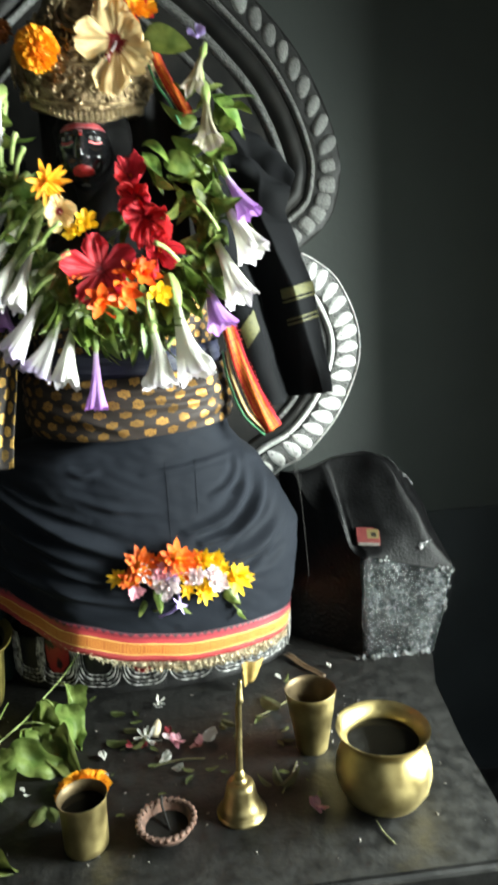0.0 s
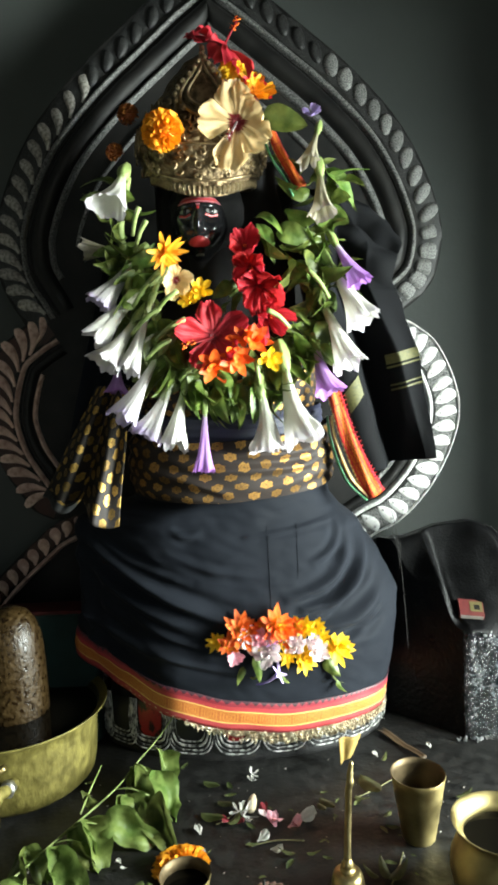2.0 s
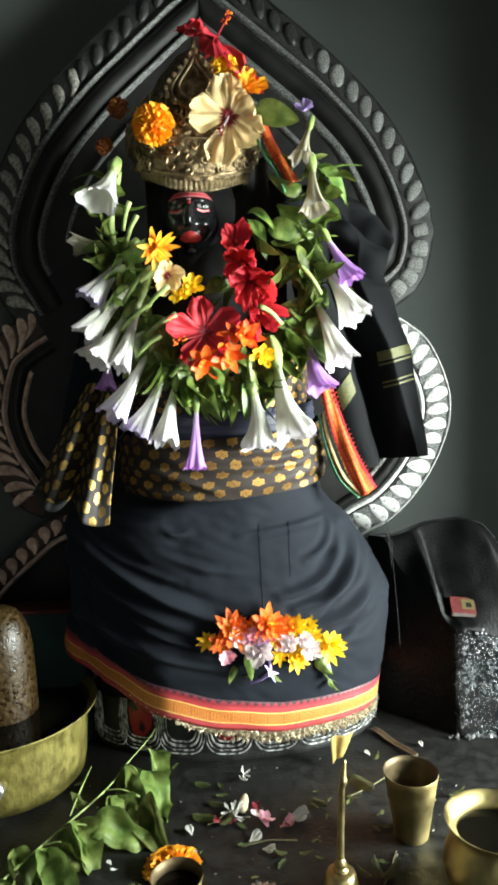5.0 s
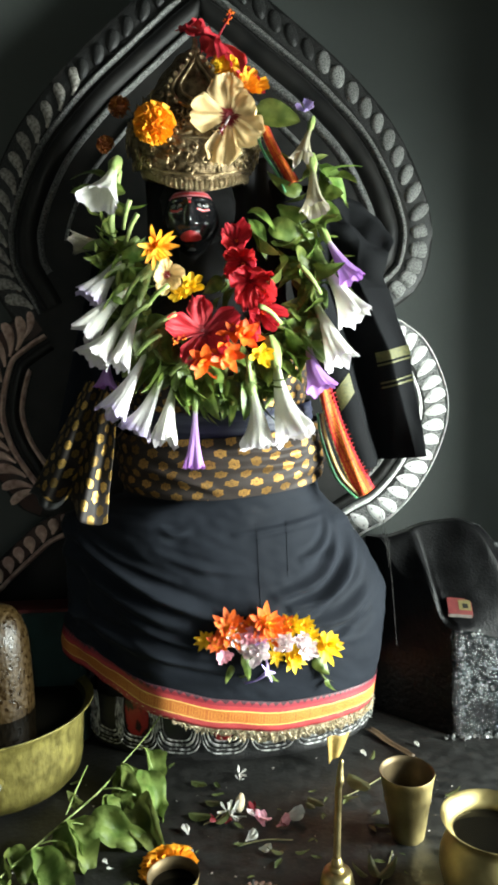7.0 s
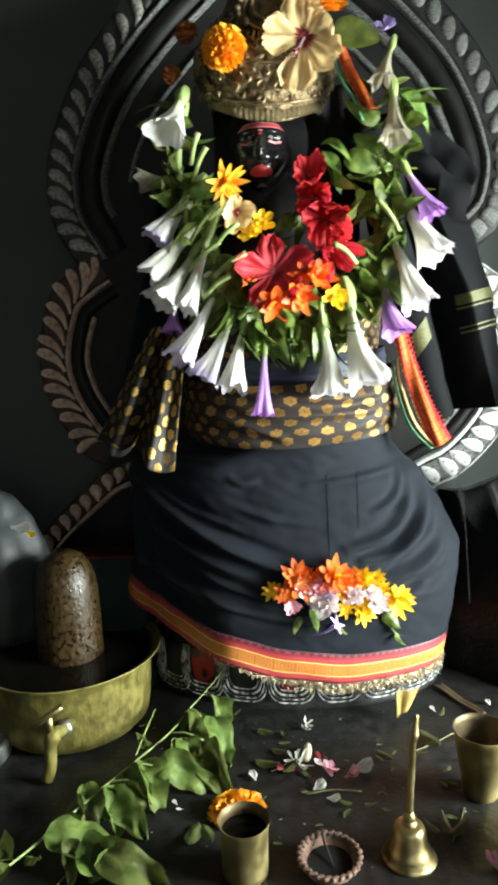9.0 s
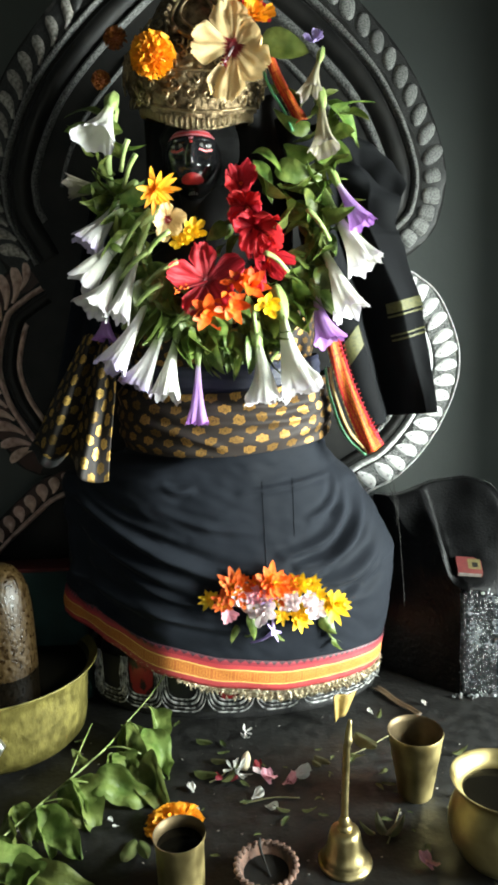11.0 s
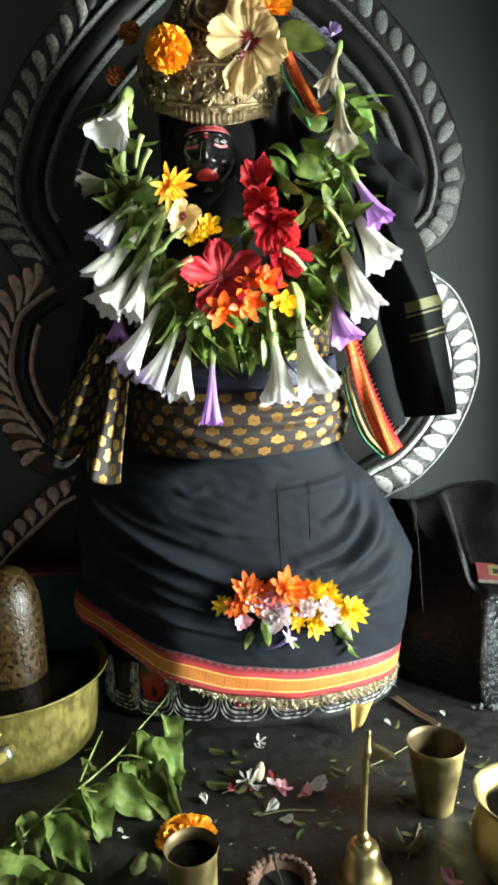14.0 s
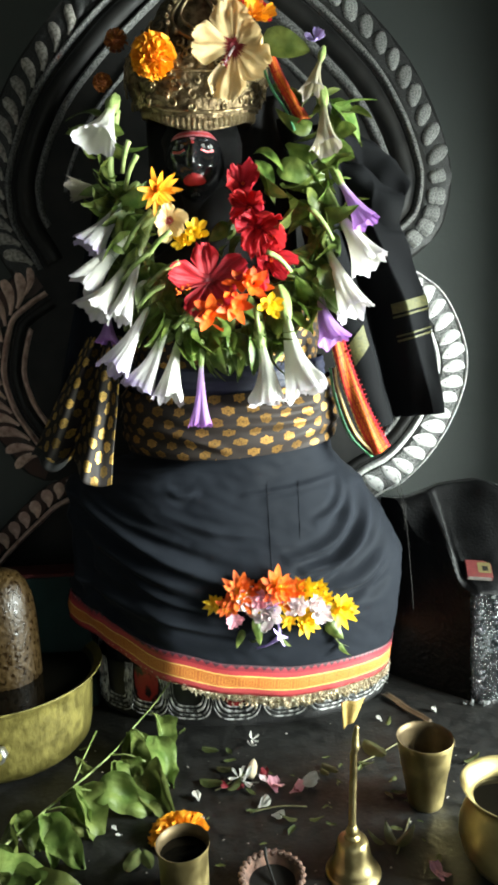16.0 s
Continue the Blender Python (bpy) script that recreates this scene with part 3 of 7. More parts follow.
thing("altar_base", (0, 0, 0), "dark masonry base that carries the altar slab", "altar base", kind="structure", mesh=to_mesh("altar_base", box((1.66, 0.80, 0.44), (-0.41, 0.916, -0.33), 0.01), FLOOR_STONE, smooth=False))

# ---- the carved arch behind the statue ----
ARCH_X, ARCH_Y, ARCH_SIZE = 0.0, 1.203, 1.094
UPPER = [(0.0, 1.47), (0.038, 1.402), (0.095, 1.355), (0.172, 1.291), (0.251, 1.222), (0.332, 1.132), (0.383, 1.042), (0.411, 0.96), (0.416, 0.905), (0.402, 0.842), (0.374, 0.805), (0.330, 0.772)]
LOWER = [(0.338, 0.768), (0.365, 0.753), (0.404, 0.719), (0.435, 0.656), (0.447, 0.597), (0.438, 0.537), (0.407, 0.468), (0.369, 0.415), (0.326, 0.375), (0.285, 0.354), (0.252, 0.333)]
FOOT = [(0.255, 0.322), (0.289, 0.330), (0.36, 0.335), (0.431, 0.292), (0.50, 0.235), (0.56, 0.16)]
# the two halves were carved by hand and differ low down
UPPER_WEST = UPPER[:8] + [(0.414, 0.899), (0.408, 0.858), (0.393, 0.822), (0.377, 0.795), (0.364, 0.768)]
LOWER_WEST = [(0.338, 0.800), (0.378, 0.776), (0.422, 0.737), (0.448, 0.666), (0.456, 0.597), (0.437, 0.520), (0.400, 0.454), (0.379, 0.426), (0.345, 0.408)]
FOOT_WEST = [(0.290, 0.420), (0.347, 0.396), (0.384, 0.366), (0.423, 0.332), (0.48, 0.275), (0.54, 0.19)]


def outline(points, n):
    return spline([(x, 0, z) for x, z in points], n)


def inward(path, i, sign=1):
    d = path[min(i + 1, len(path) - 1)] - path[max(i - 1, 0)]
    d.normalize()
    return Vector((d.z, 0, -d.x)) * sign


arch = thing("carved_arch", (ARCH_X, ARCH_Y, 0.67 * (1 - ARCH_SIZE)), "black painted wooden back arch with white leaf carving behind the statue", "arch")
arch.scale = (ARCH_SIZE, 1, ARCH_SIZE)
ARCH_FOOT = 0.67 * (ARCH_SIZE - 1) / ARCH_SIZE
bm = bmesh.new()
right = outline(UPPER, 40) + outline(LOWER, 34)[1:] + outline(FOOT, 10)[1:]
left = outline(UPPER_WEST, 40) + outline(LOWER_WEST, 34)[1:] + outline(FOOT_WEST, 10)[1:]
rim = right + [Vector((0.56, 0, ARCH_FOOT))] + [Vector((-0.54, 0, ARCH_FOOT))] + [Vector((-p.x, 0, p.z)) for p in reversed(left[1:])]
front = [bm.verts.new((p.x, 0.02, p.z)) for p in rim]
back = [bm.verts.new((p.x, 0.075, p.z)) for p in rim]
ff = bm.faces.new(front)
bb = bm.faces.new(back[::-1])
for i in range(len(rim)):
    k = (i + 1) % len(rim)
    bm.faces.new((front[k], front[i], back[i], back[k]))
bm.normal_update()
bmesh.ops.triangulate(bm, faces=[ff, bb])
part("panel", bm, ARCH_BLACK, arch, "black panel of the arch", smooth=False)


def moulding(path, sign, offset, width, depth, y, taper=0.0):
    """A raised rounded strip that runs along the outline, offset towards the inside."""
    def fn(u, v):
        i = round(u * (len(path) - 1))
        p = path[i] + inward(path, i, sign) * (offset + width * v)
        p.x = sign * max(0.0, p.x * sign)  # the two halves meet at the middle
        swell = math.sin(math.pi * v) ** 0.6 * depth * (1 - taper * abs(2 * u - 1) ** 4)
        return (p.x, y - swell + 0.002 * noise.noise(p * 40), p.z)
    return surf(fn, len(path) - 1, 8)


def leaf_relief(half, reach, sweep, material, neck=0.22):
    """A carved leaf: it leaves the rib along +x, swings out along +z and ends in a blunt round tip."""
    def centre(t):
        return Vector((sweep * math.sin(math.pi / 2 * t) ** 0.9, 0, reach * t ** 1.25))

    def fn(u, v):
        s, t = 2 * u - 1, 0.02 + 0.98 * v
        d = (centre(min(1, t + 0.02)) - centre(max(0.001, t - 0.02))).normalized()
        w = half * (neck + (1 - neck) * smoothstep(0.0, 0.62, t)) * math.sqrt(max(0.0, 1 - (max(0.0, t - 0.66) / 0.34) ** 2.4))
        p = centre(t) + Vector((d.z, 0, -d.x)) * w * s
        p.y = -0.006 * (1 - abs(s) ** 3) * math.sin(math.pi * (0.10 + 0.88 * t)) ** 0.5
        return p
    return to_mesh("leaf_relief", surf(fn, 8, 12), material)


def oval_relief(half, length, power, material):
    """A low carved oval or blunt block along +z."""
    def fn(u, v):
        s, t = 2 * u - 1, 2 * v - 1
        w = half * max(0.0, 1 - abs(t) ** power) ** (1 / power) * (1 + 0.10 * t)
        return (w * s + 0.10 * half * (1 - t * t), -0.006 * (1 - abs(s) ** 3) * (1 - t ** 4) ** 0.5, length * (0.5 + 0.5 * t))
    return to_mesh("leaf_relief", surf(fn, 8, 14), material)


def half_moon_relief(length, height, material):
    """A carved half moon: nearly flat below, round above, pointed towards the rib."""
    def fn(u, v):
        s = 0.01 + 0.98 * v
        low, high = -0.24 * height * math.sin(math.pi * s), 0.80 * height * math.sin(math.pi * s ** 1.15) ** 0.50
        x = low + (high - low) * u
        return (x + 0.22 * length * s - 0.25 * height, -0.0035 * (1 - abs(2 * u - 1) ** 3) * math.sin(math.pi * s) ** 0.5, length * s)
    return to_mesh("leaf_relief", surf(fn, 8, 14), material)


WEST_LEAF, PLAIN_OVAL = leaf_relief(0.0108, 0.040, 0.036, MOTTLED_OFF_WHITE, 0.30), oval_relief(0.0120, 0.044, 2.0, WORN_BLACK)
OVAL, BLOCK = oval_relief(0.0138, 0.044, 2.0, RELIEF_SHADED_GREY), oval_relief(0.0135, 0.032, 3.2, RELIEF_SHADED_GREY)
rng = random.Random(4)
for side in (1, -1):
    up = [Vector((side * p.x, 0, p.z)) for p in outline(UPPER if side > 0 else UPPER_WEST, 72)]
    lo = [Vector((side * p.x, 0, p.z)) for p in outline(LOWER if side > 0 else LOWER_WEST, 56)]
    ft = [Vector((side * p.x, 0, p.z)) for p in outline(FOOT if side > 0 else FOOT_WEST, 20)]
    paint = ARCH_WHITE if side > 0 else MOTTLED_TAN
    for path, ground, rib, wide in ((up, WORN_BLACK, ARCH_SHADED_GREY, 0.047), (lo, SPECKLED if side > 0 else OXBLOOD, paint, 0.050), (ft, OXBLOOD, paint, 0.036)):
        part("leaf_band", moulding(path, side, 0.0, wide, 0.003, 0.021), ground, arch)
        part("rib", moulding(path, side, wide + 0.001, 0.013 if side > 0 else 0.010, 0.012, 0.020), rib, arch, "painted rib")
    if side > 0:
        part("rim_line", moulding(lo, side, 0.0, 0.005, 0.006, 0.020), ARCH_WHITE, arch, "white painted outer line")
    part("inner_moulding", moulding(up, side, 0.064, 0.034, 0.016, 0.020), ARCH_BLACK, arch)
    part("inner_rib", moulding(up[6:64], side, 0.100, 0.018 if side > 0 else 0.012, 0.012, 0.020, 0.6), ARCH_SHADED_GREY, arch, "worn white painted rib")
    part("inner_rib", moulding(up[10:44], side, 0.150, 0.012 if side > 0 else 0.007, 0.009, 0.020, 0.8), ARCH_SHADED_GREY, arch, "worn white painted rib")
    part("inner_moulding", moulding(lo, side, 0.066, 0.020, 0.010, 0.020), ARCH_BLACK, arch)
    part("inner_rib", moulding(lo[12:50], side, 0.088, 0.013 if side > 0 else 0.009, 0.010, 0.020, 0.4), SPECKLED if side > 0 else MOTTLED_TAN, arch, "worn painted rib")
    cells = ((up, 0.0375, OVAL if side > 0 else WEST_LEAF, 0.041 if side > 0 else 0.045), (lo, 0.0325, half_moon_relief(0.044, 0.0235, RELIEF_WHITE) if side > 0 else leaf_relief(0.0094, 0.046, 0.044, MOTTLED_TAN, 0.30), 0.048), (ft, 0.0300, leaf_relief(0.0110, 0.030, 0.014, MOTTLED_TAN), 0.034))
    for path, gap, mesh, wide in cells:
        run, want = 0.0, gap * (1.2 if path is not ft else 0.7)
        for i in range(1, len(path)):
            step = (path[i] - path[i - 1]).length
            while run + step >= want:
                p = path[i - 1].lerp(path[i], (want - run) / step)
                tang = (path[i - 1] - path[i]).normalized()
                out_way = -inward(path, i, side)
                fit_in = min(1.0, 0.45 + 9 * min(want, 0.08))
                c = p - out_way * wide * fit_in
                ob = part("leaf_relief", mesh, None, arch)
                rot = Matrix((tang, Vector((0, 1, 0)), out_way)).transposed().to_4x4()
                k = fit_in * rng.uniform(0.94, 1.03)
                if path is up:
                    # leaning along the band at the top, blunt and upright on it near its end
                    along = smoothstep(0.50, 0.80, i / len(path))
                    if along > 0.5 and side > 0:
                        ob.data = BLOCK
                    elif i < 0.34 * len(path):
                        ob.data = PLAIN_OVAL
                    k *= 0.92 + 0.10 * along
                if path is up and ob.data is not WEST_LEAF:
                    rot = rot @ Matrix.Translation((0, 0, 0.010 * (1 - along))) @ Matrix.Rotation(radians(52 - 44 * along), 4, "Y") @ Matrix.Translation((0, 0, -0.006 * (1 - along)))
                ob.matrix_basis = Matrix.Translation((c.x, 0.0175, c.z)) @ Matrix.Rotation(rng.uniform(-0.05, 0.05), 4, "Y") @ rot @ Matrix.Diagonal((k * rng.uniform(0.93, 1.06), 1, k, 1))
                want += gap * rng.uniform(0.95, 1.05) * (1 - 0.14 * smoothstep(0.6, 0.85, i / len(path)) if path is up else 1)
            run += step

# ---- lotus pedestal ----
PED_X, PED_Y = 0.012, 1.06
pedestal = thing("lotus_pedestal", (PED_X, PED_Y, 0), "black stone lotus pedestal with white outlined and red painted petals", "pedestal")
part("drum", lathe([(0, 0.0), (0.97, 0.0), (0.98, 0.008), (0.95, 0.018), (0.92, 0.05), (0.93, 0.085), (0.9, 0.12), (0, 0.12)], 72), BLACK_STONE, pedestal)
for v in pedestal.children[0].data.vertices:
    v.co.y = min(v.co.y, 0.40)
pedestal.scale = (0.272, 0.131, 1)


def petal_relief():
    """A squarish lotus petal: a painted heart inside nested painted outlines."""
    heart = surf(lambda u, v: ((u - 0.5) * 0.044 * (1 - 0.10 * v ** 4), -0.003 * math.sin(math.pi * u) * math.sin(math.pi * v), 0.010 - 0.042 * v * (1 - 0.22 * (2 * u - 1) ** 4)), 8, 6)
    lines = bmesh.new()
    for w, r in ((0.76, 0.0013), (0.90, 0.0019), (1.05, 0.0013), (1.17, 0.0011)):
        pts = [Vector((0.034 * w * math.copysign(abs(math.cos(a)) ** 0.55, math.cos(a)), -0.002, -0.004 - 0.037 * w * math.sin(a) ** 0.6)) for a in np.linspace(0.02, math.pi - 0.02, 19)]
        pts = [Vector((0.034 * w * 0.9, -0.002, 0.014))] + pts + [Vector((-0.034 * w * 0.9, -0.002, 0.014))]
        tube(pts, r, 5, bm=lines)
    return to_mesh("petal_heart", heart, HEART_RED), to_mesh("petal_outline", lines, WORN_LINE)


HEART, LINES = petal_relief()
DARK_HEART = HEART.copy()
DARK_HEART.materials[0] = BLACK_STONE
count = 15
for i in range(count):
    a = math.radians(-92 + (i - 7) * 18.4)
    way = Vector((math.cos(a) / 0.272, math.sin(a) / 0.131, 0)).normalized()
    spot = Vector((0.264 * math.cos(a), 0.127 * math.sin(a), 0.084))
    rot = Matrix(((-way.y, -way.x, 0), (way.x, -way.y, 0), (0, 0, 1))).to_4x4()
    for mesh, name in ((HEART if i % 2 else DARK_HEART, "petal_heart"), (LINES, "petal_outline")):
        ob = part(name, mesh, None, pedestal)
        ob.matrix_parent_inverse = Matrix.Diagonal((1 / 0.272, 1 / 0.131, 1, 1))
        ob.matrix_basis = Matrix.Translation(spot) @ rot @ Matrix.Diagonal((1.06, 1, 1.5, 1))

# ---- the statue: one plain mesh ----
FACE = Vector((-0.021, 0.966, 0.918))


def statue_mesh():
    bm = bmesh.new()
    # torso
    def torso(u, v):
        a = 2 * math.pi * u
        z = 0.10 + 0.79 * v
        w = interp([(0.1, 0.17), (0.42, 0.15), (0.58, 0.13), (0.70, 0.17), (0.77, 0.13), (0.82, 0.06), (0.89, 0.03)], z)
        d = interp([(0.1, 0.08), (0.42, 0.085), (0.62, 0.085), (0.76, 0.085), (0.84, 0.07), (0.89, 0.045)], z)
        return (0.005 + w * math.cos(a), 1.02 + d * math.sin(a), z)
    surf(torso, 40, 30, closed=True, bm=bm)
    def neck(u, v):
        a = 2 * math.pi * u
        r = 0.027 + 0.012 * (2 * v - 1) ** 2
        return (-0.015 + r * math.cos(a), 0.995 + r * math.sin(a), 0.79 + 0.11 * v)
    surf(neck, 20, 6, closed=True, bm=bm)
    for f in bm.faces:
        f.material_index = 3
    # the dark hair that fills the crown
    def hair(u, v):
        a, b = 2 * math.pi * u, math.pi * (v - 0.5)
        p = Vector((0.064 * math.cos(b) * math.cos(a), 0.040 * math.cos(b) * math.sin(a), 0.066 * math.sin(b)))
        p += Vector(noise.noise_vector(p * 55)) * 0.006
        return Vector((-0.010, 1.010, 0.955)) + p
    first = len(bm.faces)
    surf(hair, 60, 40, closed=True, bm=bm)
    bm.faces.ensure_lookup_table()
    for f in bm.faces[first:]:
        f.material_index = 3
    # head, with the features as soft relief
    def head(u, v):
        a, b = 2 * math.pi * u, math.pi * (v - 0.5)
        p = Vector((math.cos(b) * math.cos(a), math.cos(b) * math.sin(a), math.sin(b)))
        taper = 1 - 0.36 * max(0, -p.z) ** 1.5
        q = Vector((0.0460 * p.x * taper, 0.050 * p.y, (0.058 if p.z > 0 else 0.0525) * p.z))
        if p.y < 0:
            x, z = q.x, q.z
            g = lambda cx, cz, sx, sz: math.exp(-((x - cx) / sx) ** 2 - ((z - cz) / sz) ** 2)
            push = 0.011 * g(0, -0.002, 0.0060, 0.010) + 0.007 * g(0, 0.012, 0.0045, 0.013) + 0.004 * g(0, -0.009, 0.011, 0.004)
            push += 0.0065 * g(0, -0.028, 0.015, 0.009) + 0.005 * g(0, -0.047, 0.012, 0.007)
            push += 0.004 * (g(-0.0225, 0.0195, 0.0085, 0.005) + g(0.0225, 0.0195, 0.0085, 0.005)) - 0.005 * (g(-0.0225, 0.010, 0.011, 0.008) + g(0.0225, 0.010, 0.011, 0.008))
            push += 0.0035 * (g(-0.021, 0.030, 0.014, 0.003) + g(0.021, 0.030, 0.014, 0.003)) + 0.004 * (g(-0.026, -0.010, 0.010, 0.012) + g(0.026, -0.010, 0.010, 0.012))
            q.y -= push
        return FACE + q
    first = len(bm.faces)
    surf(head, 220, 160, closed=True, bm=bm)
    bm.faces.ensure_lookup_table()
    for f in bm.faces[first:]:
        c = f.calc_center_median() - FACE
        if c.y > -0.01:
            continue
        x, z = c.x, c.z
        if (x / 0.0168) ** 2 + ((z + 0.028 + 0.06 * abs(x)) / 0.0078) ** 2 < 1:
            f.material_index = 1
        for s in (-1, 1):
            ex, ez = x - s * 0.0215, z - 0.0195
            if (ex / 0.0088) ** 2 + (ez / 0.0034) ** 2 < 1 and ex * ex + ez * ez > 0.0040 ** 2:
                f.material_index = 2
            if abs(ex) < 0.0095 and abs(ez + 0.0078 - 0.25 * abs(ex)) < 0.0015:
                f.material_index = 1
        if abs(x) < 0.036 and 0.0345 < z < 0.0455:
            f.material_index = 1
        if abs(x) < 0.036 and (abs(z - 0.0362) < 0.0012 or abs(z - 0.0430) < 0.0012):
            f.material_index = 4
        if x * x + (z - 0.0315) ** 2 < 0.0036 ** 2 and z < 0.0320:
            f.material_index = 4
        if x * x + (z - 0.0245) ** 2 < 0.0026 ** 2:
            f.material_index = 1
        if -0.0475 < z < -0.0435 - abs(x) * 0.3 and abs(x) < 0.007 and math.sin(x * 1700) > 0.3:
            f.material_index = 2
    return to_mesh("deity_statue", bm, STATUE_BLACK, PAINT_RED, PAINT_WHITE, PITCH_BLACK, PAINT_PINK)


thing("deity_statue", (0, 0, 0), "polished black stone seated statue with a painted red mouth", "statue", mesh=statue_mesh())

# ---- crown ----
crown = thing("crown", (-0.013, 0.99, 0.985), "tall aged silver gilt crown with embossed scrollwork", "crown")


def crown_dip(a):
    """How far the lower rim hangs down, most of all over the brow."""
    return 0.010 + 0.010 * math.sin(a) if math.sin(a) > 0 else 0.010 - 0.031 * math.sin(a) ** 2


def crown_body(u, v):
    a = 2 * math.pi * u
    z = 0.215 * v
    r = interp([(0.0, 0.080), (0.012, 0.090), (0.03, 0.101), (0.055, 0.108), (0.075, 0.107), (0.11, 0.090), (0.16, 0.056), (0.2, 0.026), (0.215, 0.004)], z)
    p = Vector((r * math.cos(a), r * 0.86 * math.sin(a), z))
    p *= 1 + 0.045 * abs(noise.noise(Vector((math.cos(a) * 9, math.sin(a) * 9, z * 110)))) + 0.03 * noise.noise(Vector((math.cos(a) * 20, math.sin(a) * 20, z * 230)))
    p.z = z + (crown_dip(a) - 0.006 * math.cos(a)) * (1 - v) ** 2 - (0.006 if v < 0.02 else 0)
    return p


part("cap", surf(crown_body, 190, 120, closed=True), CROWN_DARK, crown, "darkened embossed ground")
BEAD = to_mesh("bead", lathe([(0, -1), (0.7, -0.7), (1, 0), (0.7, 0.7), (0, 1)], 8), CROWN_METAL)
for i in range(34):
    a = math.pi + math.pi * (i + 0.5) / 34
    ob = part("bead", BEAD, None, crown)
    ob.matrix_basis = Matrix.Translation((0.085 * math.cos(a), 0.0735 * math.sin(a), 0.003 + crown_dip(a) - 0.006 * math.cos(a))) @ Matrix.Diagonal((0.0046, 0.0046, 0.0088, 1))
for r, h, lift in ((0.0925, 0.005, 0.014), (0.109, 0.003, 0.058)):
    pts = [Vector((r * math.cos(a), r * 0.87 * math.sin(a), lift + crown_dip(a) * (1 - lift / 0.215) ** 2 - 0.006 * math.cos(a))) for a in np.linspace(math.pi, 2 * math.pi, 40)]
    part("band", tube(pts, h * 0.45, 8), CROWN_METAL, crown)


drop_pts = [Vector((0.037 * math.sin(math.pi * (1 - s) ** 1.9) * sg, 0.0, 0.112 * s)) for sg, rg in ((1, np.linspace(0, 1, 22)), (-1, np.linspace(1, 0, 22))) for s in rg]
tilt = Matrix.Translation((0.010, -0.094, 0.086)) @ Matrix.Rotation(radians(-14), 4, "X")
part("crest_frame", tube([tilt @ p for p in drop_pts], 0.0034, 8), CROWN_METAL, crown)
part("crest_frame", tube([tilt @ (Vector((p.x * 0.66, -0.002, 0.014 + p.z * 0.74))) for p in drop_pts], 0.0024, 8), CROWN_METAL, crown)
part("crest_plate", surf(lambda u, v: tilt @ Vector((0.035 * math.sin(math.pi * (1 - v) ** 1.9) * (2 * u - 1), 0.004 - 0.006 * math.sin(math.pi * u), 0.108 * v)), 10, 18, thick=0.002), CROWN_DARK, crown)
for i, p in enumerate(drop_pts[2:-2:2]):
    ob = part("bead", BEAD, None, crown)
    ob.matrix_basis = tilt @ Matrix.Translation((p.x * 1.2, -0.003, p.z * 1.02)) @ Matrix.Diagonal((0.0042, 0.0042, 0.0048, 1))
for s in (-1, 1):
    for k in range(3):
        pts = [Vector((0.012 + s * (0.036 + 0.012 * k + 0.010 * math.sin(a) * (1 - 0.15 * k)), -0.072 + 0.012 * k, 0.088 - 0.008 * k + 0.02 * (1 - math.cos(a)) * (1 - 0.2 * k))) for a in np.linspace(0, 4.6, 14)]
        part("scroll", tube(pts, lambda t: 0.004 - 0.002 * t, 7), CROWN_METAL, crown)
srng = random.Random(11)
for i in range(190):
    a, z = srng.uniform(math.pi * 1.0, math.pi * 2.0), srng.uniform(0.016, 0.135)
    r = interp([(0.0, 0.080), (0.012, 0.090), (0.03, 0.101), (0.055, 0.108), (0.075, 0.107), (0.11, 0.090), (0.16, 0.056)], z)
    c = Vector((r * math.cos(a), r * 0.86 * math.sin(a), z + crown_dip(a) * (1 - z / 0.215) ** 2))
    side, up_way = Vector((-math.sin(a), math.cos(a), 0)), Vector((0, 0, 1))
    w = srng.choice((-1, 1))
    big = srng.uniform(0.005, 0.0095)
    out_way = Vector((math.cos(a), math.sin(a), 0))
    pts = [c + side * (w * big * (1 - t / 7) * math.sin(t + i)) + up_way * (big * (1 - t / 7) * math.cos(t + i)) + out_way * 0.0035 for t in np.linspace(0.3, 5.6, 12)]
    part("scroll", tube(pts, lambda t: 0.0021 - 0.0008 * t, 6), CROWN_METAL, crown)

# ---- the clothes ----
SK_Y = 1.03
LEFT_EDGE = [(0.04, -0.300), (0.20, -0.292), (0.241, -0.283), (0.345, -0.272), (0.405, -0.274), (0.430, -0.268), (0.446, -0.235), (0.462, -0.168), (0.51, -0.150)]
RIGHT_EDGE = [(0.04, 0.262), (0.10, 0.280), (0.182, 0.296), (0.277, 0.304), (0.341, 0.277), (0.405, 0.236), (0.44, 0.200), (0.46, 0.186), (0.51, 0.172)]
DEPTH = [(0.04, 0.140), (0.12, 0.155), (0.20, 0.165), (0.27, 0.155), (0.35, 0.138), (0.45, 0.122), (0.51, 0.108)]
HEM_LINE = [(-0.31, 0.188), (-0.26, 0.163), (-0.20, 0.139), (-0.11, 0.117), (0.0, 0.090), (0.1, 0.077), (0.2, 0.077), (0.30, 0.072)]
